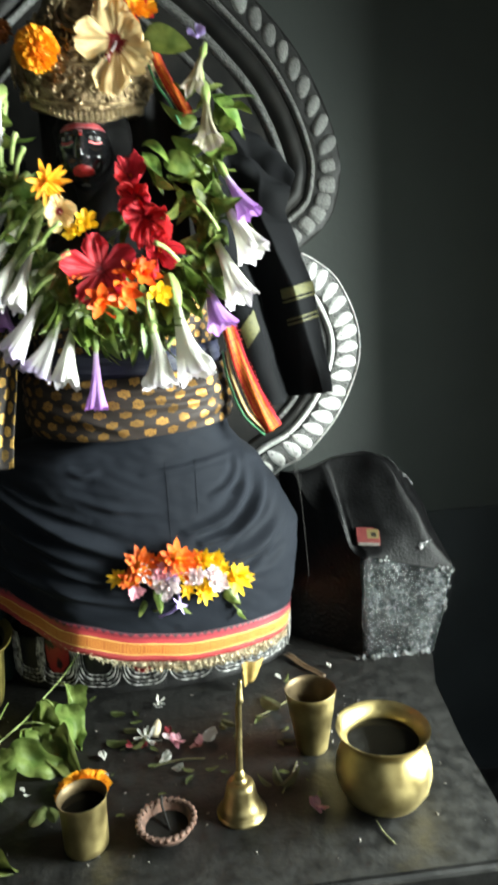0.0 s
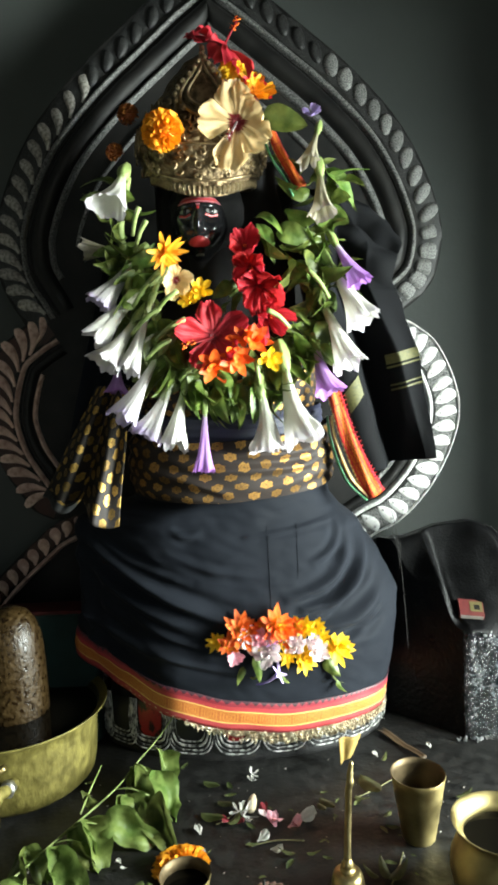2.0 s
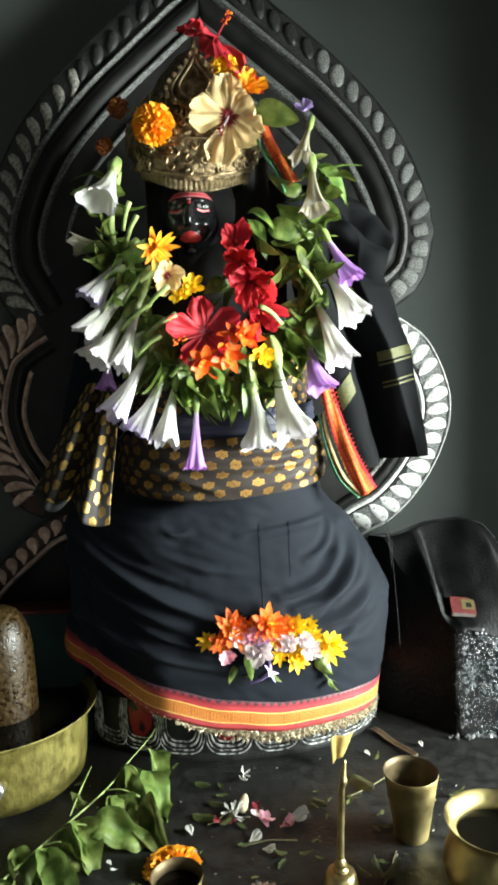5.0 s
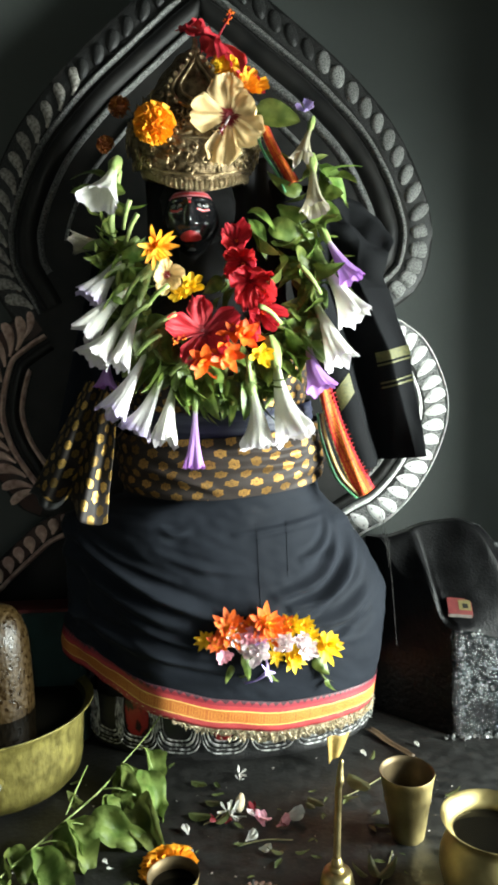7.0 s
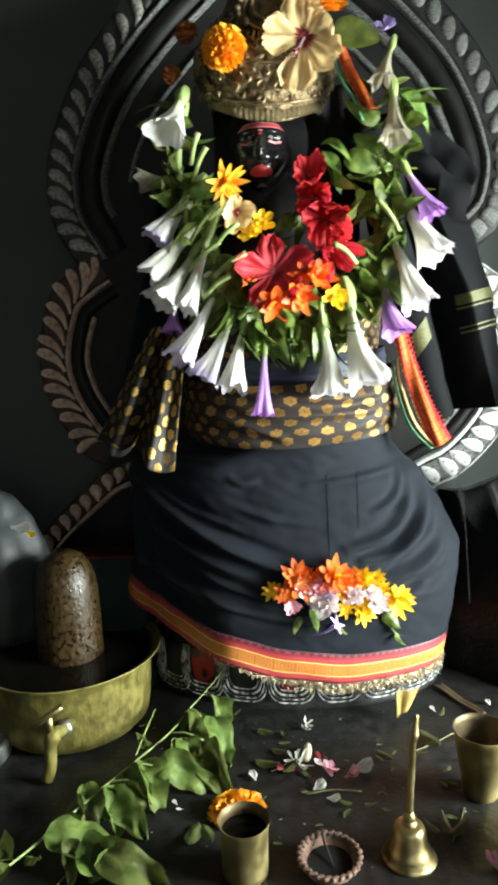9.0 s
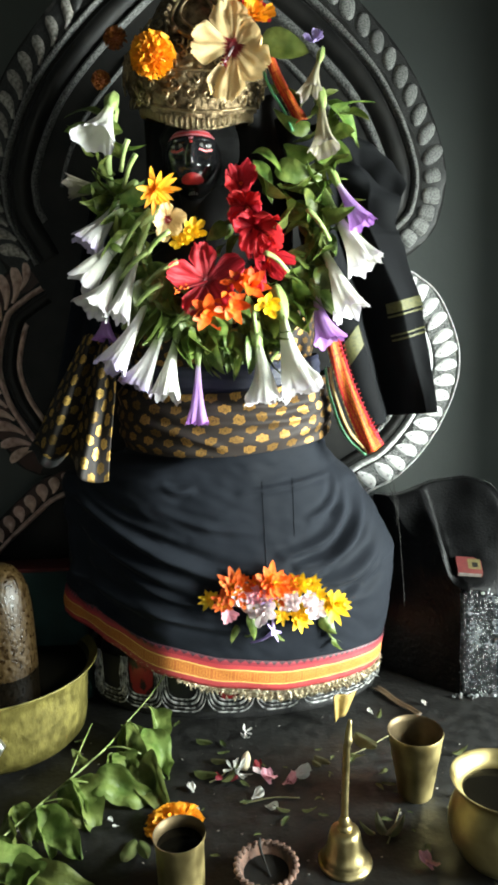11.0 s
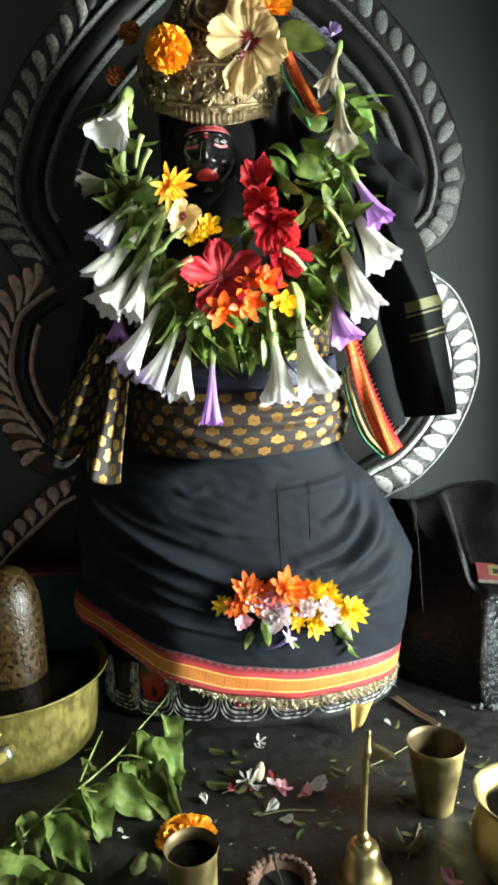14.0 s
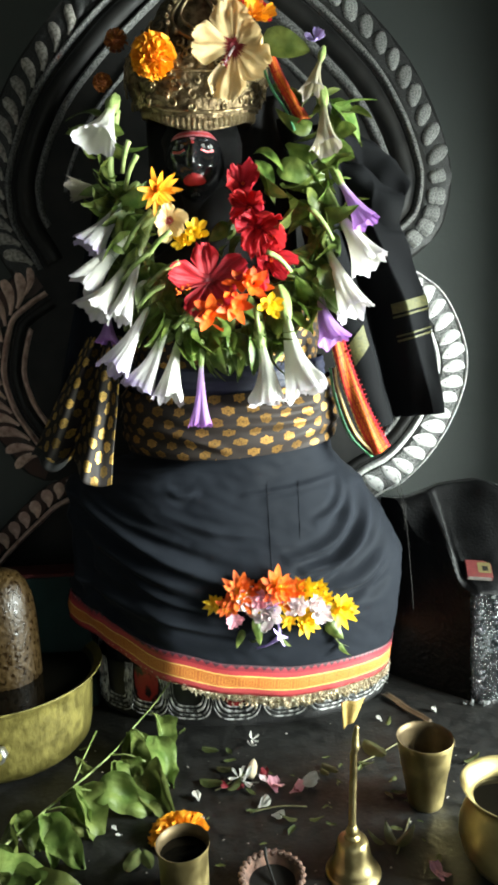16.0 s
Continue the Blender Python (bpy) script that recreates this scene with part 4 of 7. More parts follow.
# folds of the skirt: start, end, height, width, sag to the side
FOLDS = [((-0.275, 0.420), (0.01, 0.270), 0.017, 0.010, 0.014), ((-0.275, 0.375), (-0.03, 0.262), 0.010, 0.009, 0.020), ((-0.25, 0.425), (-0.07, 0.335), 0.009, 0.007, 0.012), ((-0.29, 0.290), (-0.03, 0.212), 0.010, 0.009, 0.020), ((-0.29, 0.250), (-0.14, 0.185), 0.008, 0.006, 0.008), ((-0.24, 0.235), (-0.11, 0.165), 0.007, 0.005, 0.010)]
FOLDS += [((0.205, 0.435), (0.10, 0.305), 0.009, 0.009, 0.045), ((0.238, 0.415), (0.125, 0.285), 0.015, 0.008, 0.046), ((0.265, 0.390), (0.165, 0.275), 0.006, 0.006, 0.030), ((0.300, 0.345), (0.15, 0.248), 0.011, 0.011, 0.024), ((0.27, 0.250), (0.17, 0.238), -0.008, 0.009, 0.004), ((0.19, 0.428), (0.145, 0.36), 0.008, 0.006, 0.02)]
FOLDS += [((0.03, 0.408), (0.20, 0.428), 0.0032, 0.0034, 0.003), ((-0.09, 0.420), (-0.045, 0.415), 0.006, 0.006, 0.004), ((-0.05, 0.238), (0.20, 0.218), 0.006, 0.016, 0.012)]


FOLDS += [((-0.268, 0.440), (-0.236, 0.190), 0.012, 0.010, 0.004), ((-0.20, 0.300), (0.0, 0.225), 0.006, 0.005, 0.012), ((-0.16, 0.245), (0.02, 0.190), 0.005, 0.005, 0.008), ((0.215, 0.330), (0.10, 0.262), 0.006, 0.006, 0.016), ((0.285, 0.300), (0.20, 0.225), 0.006, 0.006, 0.010), ((-0.10, 0.385), (0.05, 0.345), 0.004, 0.006, 0.008)]


def fold_height(x, z):
    out = 0.0
    for (x0, z0), (x1, z1), height, width, sag in FOLDS:
        dx, dz = x1 - x0, z1 - z0
        t = min(1.0, max(0.0, ((x - x0) * dx + (z - z0) * dz) / (dx * dx + dz * dz)))
        bow = sag * math.sin(math.pi * t) / math.hypot(dx, dz)
        d = math.hypot(x - x0 - dx * t - abs(dz) * bow * (1 if dx < 0 else -1), z - z0 - dz * t + abs(dx) * bow)
        out += 0.82 * height * (math.exp(-(d / width) ** 2) - 0.55 * math.exp(-((d - 2.0 * width) / (1.1 * width)) ** 2)) * math.sin(math.pi * (0.04 + 0.92 * t)) ** 0.8
    return out


def skirt_at(a, z, lift=0.0):
    """The cloth's surface at the angle a (0 to the right, -90 in front) and the height z."""
    x0, x1 = interp(LEFT_EDGE, z), interp(RIGHT_EDGE, z)
    cx, w, d = (x0 + x1) / 2, (x1 - x0) / 2, interp(DEPTH, z)
    ca, sa = math.cos(a), math.sin(a)
    ca, sa = math.copysign(abs(ca) ** 0.92, ca), math.copysign(abs(sa) ** 0.85, sa)
    sa *= 1 - (0.26 + 0.40 * (1 - smoothstep(0.13, 0.28, z))) * smoothstep(0.30, 0.95, -ca)
    x, y = cx + (w + lift) * ca, SK_Y + (d + lift) * sa
    f = fold_height(x, z) * (1 - smoothstep(0.45, 0.475, z)) * (1 - 0.85 * smoothstep(0.72, 0.97, ca)) + 0.0025 * noise.noise(Vector((x * 14, y * 14, z * 20))) + 0.0012 * noise.noise(Vector((x * 45 + z * 30, y * 20, z * 55))) + 0.0014 * max(0.0, 0.35 - abs(noise.noise(Vector((x * 7 + z * 16, 3.0, z * 24 - x * 9))))) if sa < 0.2 else 0.0
    way = Vector((ca / w, sa / d, 0)).normalized()
    p = Vector((x, y, z)) + way * f
    p.y = min(p.y, 1.112)
    return p


skirt = thing("skirt", (0, 0, 0), "black cotton skirt draped in folds, with red and gold border", "skirt")


def skirt_sheet(u, v):
    a = 2 * math.pi * u + math.pi / 2
    base = skirt_at(a, 0.12)
    z = 0.508 - (0.508 - interp(HEM_LINE, base.x) - 0.046) * v
    return skirt_at(a, z)


def border_sheet(u, v):
    a = 2 * math.pi * u + math.pi / 2
    base = skirt_at(a, 0.12)
    zb = interp(HEM_LINE, base.x)
    p = skirt_at(a, zb + 0.052 * v, 0.0018)
    p.y -= 0.004 * (1 - v)
    return p


part("cloth", surf(skirt_sheet, 420, 170, closed=True), BLACK_CLOTH, skirt)
part("border", surf(border_sheet, 260, 10, closed=True, uv=(1.45, 1.0), thick=0.0015), HEM_BORDER, skirt, "red border woven with gold")


def lace_sheet(u, v):
    a = math.radians(-160 + 150 * u)
    base = skirt_at(a, 0.12)
    z = interp(HEM_LINE, base.x) + 0.004 - 0.026 * v * smoothstep(0.30, 0.62, u) - 0.003 * v * math.sin(u * 160)
    p = skirt_at(a, z, 0.0025 + 0.002 * v)
    p.y += 0.0016 * math.sin(u * 420) * v
    return p


part("lace", surf(lace_sheet, 300, 5, thick=0.001), GOLD_TINSEL, skirt, "crumpled gold lace edging")
FRINGE = to_mesh("tinsel", tube([Vector((0, 0, 0)), Vector((0.001, -0.001, -0.006)), Vector((-0.001, 0.0, -0.013)), Vector((0.0, -0.001, -0.02))], lambda t: 0.0017 + 0.0008 * math.sin(9 * t), 5), GOLD_TINSEL)
frng = random.Random(8)
for i in range(300):
    a = math.radians(-150 + 146 * i / 299)
    base = skirt_at(a, 0.12)
    if base.x < -0.08:
        continue
    p = skirt_at(a, interp(HEM_LINE, base.x) - frng.uniform(-0.001, 0.019) * smoothstep(-0.12, 0.04, base.x), 0.0055)
    ob = part("tinsel", FRINGE, None, skirt)
    ob.matrix_basis = Matrix.Translation(p) @ Euler((frng.uniform(-0.6, 0.6), frng.uniform(-1.4, 1.4), frng.uniform(0, 6))).to_matrix().to_4x4() @ Matrix.Diagonal((0.85, 0.85, frng.uniform(0.20, 0.42), 1))
part("tassel", surf(lambda u, v: (0.194 + (0.040 - 0.016 * v) * (u - 0.5) - 0.006 * v, 0.892 + 0.014 * u + 0.004 * math.sin(7 * u), 0.056 - (0.034 + 0.012 * (1 - u)) * v), 12, 8, thick=0.002), MUSTARD, skirt, "mustard cloth corner hanging from the hem")

waist = thing("waist_cloth", (0, 0, 0), "dark brocade waist wrap woven with gold motifs over the skirt", "waist cloth")


def wrap(z0, z1, w, d, bulge, pleats, sag, ridges=()):
    def fn(u, v):
        a = 2 * math.pi * u + math.pi / 2
        x = 0.013 + w * math.cos(a)
        z = z0 + (z1 - z0) * v - sag * max(0.0, -math.sin(a)) + 0.10 * sag * math.cos(a) * 3
        r = bulge * math.sin(math.pi * v) ** 0.7 + pleats * math.sin(v * 21 + 4 * math.sin(a * 1.5) + 2 * noise.noise(Vector((x * 9, 0, v * 2)))) + 0.002 * noise.noise(Vector((x * 20, v * 3, 0)))
        # two long drape folds across the front
        for xa, va, xb, vb, high in (ridges if math.sin(a) < 0 else ()):
            t = (x - xa) / (xb - xa)
            r += high * math.exp(-((v - va - (vb - va) * t - 0.05 * math.sin(3 * t)) / 0.075) ** 2) * smoothstep(-0.15, 0.15, t) * (1 - smoothstep(0.85, 1.15, t))
        return (x + r * math.cos(a), min(1.105, 1.01 + (d + r) * math.sin(a)), z)
    return fn


part("wrap", surf(wrap(0.485, 0.585, 0.174, 0.116, 0.009, 0.0022, 0.016, ((-0.135, 0.62, 0.010, 0.12, 0.006), (-0.03, 0.80, 0.175, 0.62, 0.004), (0.03, 0.50, 0.18, 0.34, 0.003))), 240, 72, closed=True, uv=(0.93, 0.10)), BROCADE, waist)
part("sash", surf(wrap(0.572, 0.618, 0.158, 0.104, 0.005, 0.0012, 0.008), 120, 14, closed=True), NAVY_SILK, waist, "dark navy silk sash")
part("blouse", surf(lambda u, v: (0.01 + interp([(0.0, 0.152), (0.6, 0.160), (1.0, 0.14)], v) * math.cos(2 * math.pi * u), min(1.105, 1.012 + 0.100 * math.sin(2 * math.pi * u)), 0.60 + 0.14 * v), 90, 24, closed=True, uv=(0.9, 0.20)), BROCADE, waist, "gold brocade blouse under the garland")


def sleeve_sheet(u, v):
    x = (-0.212 - 0.105 * v) * (1 - u) + (-0.148 - 0.026 * v) * u
    z = 0.665 - (0.19 * (1 - u) + 0.235 * u) * v + (0.006 * math.sin(13 * u) + 0.004 + 0.016 * math.exp(-((u - 0.50) / 0.10) ** 2)) * v ** 3
    pleat = -0.038 * math.exp(-((u - 0.72) / 0.085) ** 2) - 0.040 * math.exp(-((u - 0.26) / 0.11) ** 2) + 0.030 * math.exp(-((u - 0.49) / 0.08) ** 2) + 0.004 * math.sin(17 * u + 3 * v)
    y = 0.975 - 0.045 * u * v - 0.035 * u + pleat * (0.3 + 0.7 * v) + 0.004 * math.sin(v * 9 + u * 4)
    return (x, y, z)


sleeve = thing("sleeve_cloth", (0, 0, 0), "black brocade cloth with gold motifs hanging over the statue's arm", "cloth")
part("drape", surf(sleeve_sheet, 60, 50, uv=(0.19, 0.26), thick=0.0015), BROCADE_SLEEVE, sleeve)
part("hem", surf(lambda u, v: Vector(sleeve_sheet(0.44 * u, 0.945 + 0.065 * v)) - Vector((0, 0.003, 0)), 60, 4, thick=0.0015), HEM_GREY, sleeve, "plain dull grey hem")


def shawl_sheet(u, v, lift=0.0):
    inner = interp([(0.0, 0.110), (0.12, 0.125), (0.35, 0.145), (0.6, 0.180), (0.85, 0.215), (1.0, 0.240)], v)
    outer = interp([(0.0, 0.225), (0.06, 0.266), (0.13, 0.300), (0.20, 0.322), (0.27, 0.310), (0.33, 0.303), (0.44, 0.322), (0.63, 0.351), (1.0, 0.377)], v)
    x = inner + (outer - inner) * u
    z = 0.990 - 0.485 * v + 0.020 * (u - 0.6) * v - 0.03 * max(0, u - 0.5) * (1 - v) ** 3
    # an inner fold in front, a deep hollow, and an outer panel whose crest runs down to the corner
    crest = 0.64 + 0.24 * v
    front = 0.985 + 0.018 * v - 0.016 * math.sin(math.pi * min(1.0, u / 0.40))
    hollow = smoothstep(0.31, 0.49, u) * min(1.0, max(0.0, (crest - u) / (crest - 0.43))) ** 1.15
    panel = smoothstep(0.45, crest, u)
    y = front + 0.072 * hollow * (0.35 + 0.65 * smoothstep(0.1, 0.4, v)) + panel * 0.002 + 0.020 * max(0.0, u - crest) + panel * 0.007 * noise.noise(Vector((x * 22 + z * 9, 0, z * 7))) + 0.004 * math.sin(14 * (u - crest) + 9 * v) * panel * v
    # the cloth is bunched over the shoulder
    s = (x - 0.16) * 0.62 - (0.99 - z) * 0.78
    gather = max(0.0, 1 - 2.7 * v) ** 0.6
    y += gather * (0.030 - 0.026 * abs(math.sin(s * 62 + 1.5 * noise.noise(Vector((x * 16, 0, z * 16))))) + 0.012 * noise.noise(Vector((x * 26, 3, z * 26))))
    return (x, min(1.098, y - lift), z)


shawl = thing("shawl", (0, 0, 0), "black shawl with olive gold stripes draped over the statue's shoulder", "shawl")
part("cloth", surf(shawl_sheet, 170, 170, thick=0.002), SHAWL_BLACK, shawl)
for a, b, u0, u1 in ((0.603, 0.638, 0.655, 1.0), (0.646, 0.653, 0.655, 1.0), (0.712, 0.718, 0.655, 1.0), (0.728, 0.735, 0.655, 1.0), (0.72, 0.79, 0.10, 0.31)):
    part("stripe", surf(lambda u, v: shawl_sheet(u0 + (u1 - u0) * u, a + (b - a) * v - (0.02 if u0 > 0.5 else 0.06) * u, 0.0042), 60, 4), SHAWL_GOLD, shawl, "olive gold woven stripe")

left_drape = thing("shoulder_cloth", (0, 0, 0), "plain black cloth hanging behind the statue's other shoulder", "cloth")
part("drape", surf(lambda u, v: (-0.13 - (0.06 + 0.075 * v) * u - 0.02 * v, 1.03 + 0.012 * math.sin(9 * u + 2 * v) + 0.03 * u, 0.93 - 0.36 * v), 30, 30, thick=0.002), BLACK_CLOTH, left_drape)

veil = thing("head_veil", (0, 0, 0), "matt black cloth hanging behind the statue's head", "cloth")
part("drape", surf(lambda u, v: (-0.105 + 0.245 * u, 1.062 + 0.008 * math.sin(17 * u + 2 * v) + 0.004 * math.sin(41 * u), 1.050 - 0.30 * v), 40, 20, thick=0.002), PITCH_BLACK, veil)

ribbon = thing("ribbon", (0, 0, 0), "orange and red woven scarf end with a pale green edge", "scarf")


def band_along(points, width, waves=0.004, side=Vector((0.85, 0.25, 0.35))):
    pts = spline(points, 30)
    return lambda u, v: pts[round(u * 30)] + side.normalized() * width * (v - 0.5) * (0.8 + 0.35 * u) + Vector((0, -1, 0)) * (waves * math.sin(v * 7 + 6 * u) + 0.012 * math.sin(math.pi * v))


part("band", surf(band_along([(0.188, 0.945, 0.645), (0.207, 0.938, 0.575), (0.233, 0.940, 0.510), (0.258, 0.95, 0.462)], 0.032), 30, 10, uv=(0.2, 1.0), thick=0.001), RIBBON_BORDER, ribbon)
TUFT = to_mesh("tuft", box((0.0062, 0.0015, 0.0075), (0, 0, 0.001), 0.0006), PAINT_RED)
edge_line = spline([(0.199, 0.940, 0.648), (0.218, 0.933, 0.581), (0.245, 0.935, 0.517), (0.271, 0.945, 0.468)], 26)
for k in range(26):
    ob = part("tuft", TUFT, None, ribbon)
    ob.matrix_basis = aim(edge_line[k], Vector((0.85, -0.1, 0.45 + 0.2 * math.sin(5 * k))), (1, 1, 0.8 + 0.3 * math.sin(7 * k)))
part("edging", surf(band_along([(0.184, 0.948, 0.60), (0.190, 0.945, 0.560), (0.212, 0.944, 0.498), (0.247, 0.953, 0.457)], 0.009, 0.001), 30, 3, thick=0.001), CREAM_PETAL, ribbon, "pale cream edging")
part("edging", surf(band_along([(0.178, 0.951, 0.60), (0.184, 0.948, 0.555), (0.206, 0.947, 0.492), (0.242, 0.956, 0.453)], 0.006, 0.001), 30, 3, thick=0.001), GREEN_SILK, ribbon, "green edging")
strap = thing("crown_ribbon", (0, 0, 0), "short orange ribbon tied at the side of the crown", "ribbon")
part("band", surf(band_along([(0.098, 0.925, 1.060), (0.112, 0.925, 1.025), (0.132, 0.925, 0.990), (0.146, 0.93, 0.968)], 0.020, 0.002), 30, 6, uv=(0.1, 1.0), thick=0.001), RIBBON_BORDER, strap)
part("cord", tube(spline([(0.088, 0.925, 1.045), (0.100, 0.922, 1.012), (0.118, 0.925, 0.985), (0.132, 0.93, 0.955)], 16), 0.0020, 6), GREEN_SILK, strap, "green cord")


# ---- flowers ----
def trumpet(seed, material):
    """A long flower one unit long and one unit wide at the lip, along +z."""
    r = random.Random(seed)
    wob = [r.uniform(0.85, 1.2) for _ in range(5)]
    bend = r.uniform(-0.08, 0.08)

    squash = r.uniform(0.62, 0.92)
    lean = r.uniform(-0.10, 0.10)

    def fn(u, v):
        a = 2 * math.pi * u
        lobe = math.cos(5 * a)
        k = wob[int(u * 5) % 5]
        lip = smoothstep(0.72, 1.0, v)
        ring = Vector((math.cos(a), math.sin(a), 0))
        rad = 0.090 + 0.10 * v + 0.31 * v ** 2.3
        rad *= 1 - 0.10 * abs(math.sin(2.5 * a + seed)) ** 5 * smoothstep(0.2, 0.7, v)
        rad *= 1 + (0.03 + 0.06 * lip) * lobe * k + 0.30 * noise.noise(ring * 1.3 + Vector((seed * 3.1, 0, v * 1.6))) * v + 0.13 * noise.noise(ring * 3.6 + Vector((seed, 7, v * 2.2))) * v * v
        z = v + (0.024 * lobe * k + 0.075 * noise.noise(ring * 2.0 + Vector((0, 0, seed * 2.3))) + 0.05 * noise.noise(ring * 6.0 + Vector((0, 0, seed * 1.3)))) * lip
        return (rad * math.cos(a) + bend * math.sin(math.pi * v) + lean * lip * 0.5, rad * squash * math.sin(a), z)
    return to_mesh("trumpet_flower", surf(fn, 72, 26, closed=True), material)


def calyx_mesh():
    def fn(u, v):
        a = 2 * math.pi * u
        rad = (0.05 + 0.075 * math.sin(math.pi * min(1, v * 0.8 + 0.08))) * (1 + 0.1 * math.cos(5 * a))
        return (rad * math.cos(a), rad * math.sin(a), -0.30 + 0.42 * v - 0.04 * math.cos(5 * a) * v)
    return to_mesh("calyx", surf(fn, 20, 8, closed=True), STEM_GREEN)


def leaf_mesh(seed, material, curl=0.25, width=0.42, name="leaf", fold=0.45, crumple=0.0):
    """A leaf one unit long along +z, folded at its midrib and curled."""
    r = random.Random(seed)
    twist, c = r.uniform(-0.5, 0.5), curl * r.uniform(0.5, 1.6)

    def fn(u, v):
        s = 2 * u - 1
        w = width * math.sin(math.pi * v ** 0.78) ** 0.65 * (1 - 0.25 * v) * 0.5
        x, y = s * w, fold * w * abs(s) - c * v * v + 0.012 * math.sin(12 * v + 3 * s)
        y += crumple * noise.noise(Vector((s * 1.3 + seed, v * 3.2, seed * 1.7))) * smoothstep(0, 0.25, v)
        x += 0.45 * crumple * noise.noise(Vector((v * 4.0, seed * 2.3, s * 0.8)))
        t = twist * v
        return (x * math.cos(t) - y * math.sin(t), x * math.sin(t) + y * math.cos(t), v - 0.15 * c * v * v)
    return to_mesh(name, surf(fn, 8, 14) if crumple else surf(fn, 6, 10), material)


def petal_fn(width, cup, ruffle, seed, base=0.12):
    r = random.Random(seed)
    ph = r.uniform(0, 6)

    def fn(u, v):
        s = 2 * u - 1
        w = width * (base + (1 - base) * smoothstep(0.05, 0.85, v)) * (1 - 0.35 * max(0, v - 0.75) / 0.25 * abs(s))
        crease = noise.noise(Vector((s * 2.2 + ph * 3, v * 1.6, ph))) * 2.2 + noise.noise(Vector((s * 6 + ph, v * 3, ph * 2))) * 0.9
        edge_in = 1 - (0.16 * max(0, noise.noise(Vector((s * 4, ph * 7, 0)))) + 0.07 * noise.noise(Vector((s * 15, ph * 3, 0)))) * v * v
        z = cup * v * v + ruffle * crease * v + 0.10 * s * s * v
        return (s * w * 0.5 * edge_in, v * (1 - 0.12 * s * s) * edge_in, z)
    return fn


def petal_mesh(name, width, cup, ruffle, seed, material, nu=10, nv=9, base=0.2):
    return to_mesh(name, surf(petal_fn(width, cup, ruffle, seed, base), nu, nv), material)


def stamen_mesh(length, material, tip):
    bm = tube([Vector((0, 0, 0)), Vector((0.02, 0.01, length * 0.5)), Vector((0.06, 0.02, length))], lambda t: 0.035 - 0.012 * t, 6)
    r = random.Random(3)
    first = len(bm.faces)
    for i in range(22):
        a, h = r.uniform(0, 6.28), length * r.uniform(0.6, 1.02)
        bmesh.ops.create_icosphere(bm, subdivisions=1, radius=0.026, matrix=Matrix.Translation((0.05 + 0.07 * math.cos(a), 0.02 + 0.07 * math.sin(a), h)))
    bm.faces.ensure_lookup_table()
    for f in bm.faces[first:]:
        f.material_index = 1
    return to_mesh("stamen", bm, material, tip)


def hibiscus(name, place, way, radius, material, label, parent=None, roll=0.0, cup=0.35, stamen=0.85, ruffle=0.075, turns=(0, 72, 144, 216, 288), sizes=(1.0, 0.92, 1.08, 0.95, 1.05), width=0.96, stamen_turn=0, stamen_lean=0):
    mesh = [petal_mesh("petal", width, cup * (0.7 + 0.15 * k), ruffle, k + roll * 9 + radius * 100, material, 22, 18, 0.42 if material is RED_PETAL else 0.30) for k in range(5)]
    ob = new(name)
    ob.matrix_basis = aim(place, way, (radius,) * 3, roll)
    if parent:
        ob.parent = parent
        tagged(ob, label)
    else:
        tagged(ob, label, "flower", "flowers on the statue")
    for k in range(5):
        p = part("petal", mesh[k], None, ob)
        p.matrix_basis = Matrix.Rotation(radians(turns[k]), 4, "Z") @ Matrix.Rotation(radians((0, 9, -5, 14, 3)[k]), 4, "X") @ Matrix.Translation((0, 0.03, 0.020 * (k % 3))) @ Matrix.Diagonal((1.0, sizes[k], 1, 1))
    part("throat", lathe([(0.0, 0.02), (0.05, 0.035), (0.10, 0.060)], 14), DARK_RED, ob, "dark red throat")
    part("stamen", stamen_mesh(stamen, material if material is RED_PETAL else PALE_PETAL, CREAM_PETAL if material is CREAM_PETAL else ORANGE_PETAL), None, ob, "long stamen with pollen tip").matrix_basis = Matrix.Rotation(radians(stamen_turn), 4, "Z") @ Matrix.Rotation(radians(-stamen_lean), 4, "X")
    return ob


PETAL_STORE = {}


def small_petal(material, width, k, pointed=False):
    """A small petal, made once for each material, width and turn of the ruffle."""
    key = (material.name, width, k, pointed)
    if key not in PETAL_STORE:
        if pointed:
            PETAL_STORE[key] = to_mesh("petal", surf(lambda u, v: ((2 * u - 1) * width * 0.5 * math.sin(math.pi * (0.10 + 0.90 * v) ** 0.85) ** 0.7, v, 0.24 * v * v + 0.10 * abs(2 * u - 1) * (1 - v) + 0.05 * math.sin(5 * v + k * 2)), 4, 6), material)
        else:
            PETAL_STORE[key] = petal_mesh("petal", width, 0.35, 0.08, k * 1.7, material, 4, 4)
    return PETAL_STORE[key]


def blossom(ob, petals, layers, width, material, seed, pointed=False):
    """Petals in rings round +z, as parts of ob, for a flower of radius one."""
    r = random.Random(seed)
    for l in range(layers):
        size = 1 - 0.62 * l / max(1, layers)
        n = max(5, int(petals * (1 - 0.4 * l / layers)))
        for k in range(n):
            p = part("petal", small_petal(material, width, k % 3, pointed), None, ob)
            p.matrix_basis = Matrix.Rotation(2 * math.pi * (k + 0.5 * (l % 2)) / n + r.uniform(-0.15, 0.15), 4, "Z") @ Matrix.Translation((0, 0, 0.10 * l)) @ Matrix.Rotation(radians(r.uniform(-6, 24) + 60 * l / max(1, layers)), 4, "X") @ Matrix.Diagonal((size, size * r.uniform(0.8, 1.15), size, 1))
    return ob


RUFFLES = {}


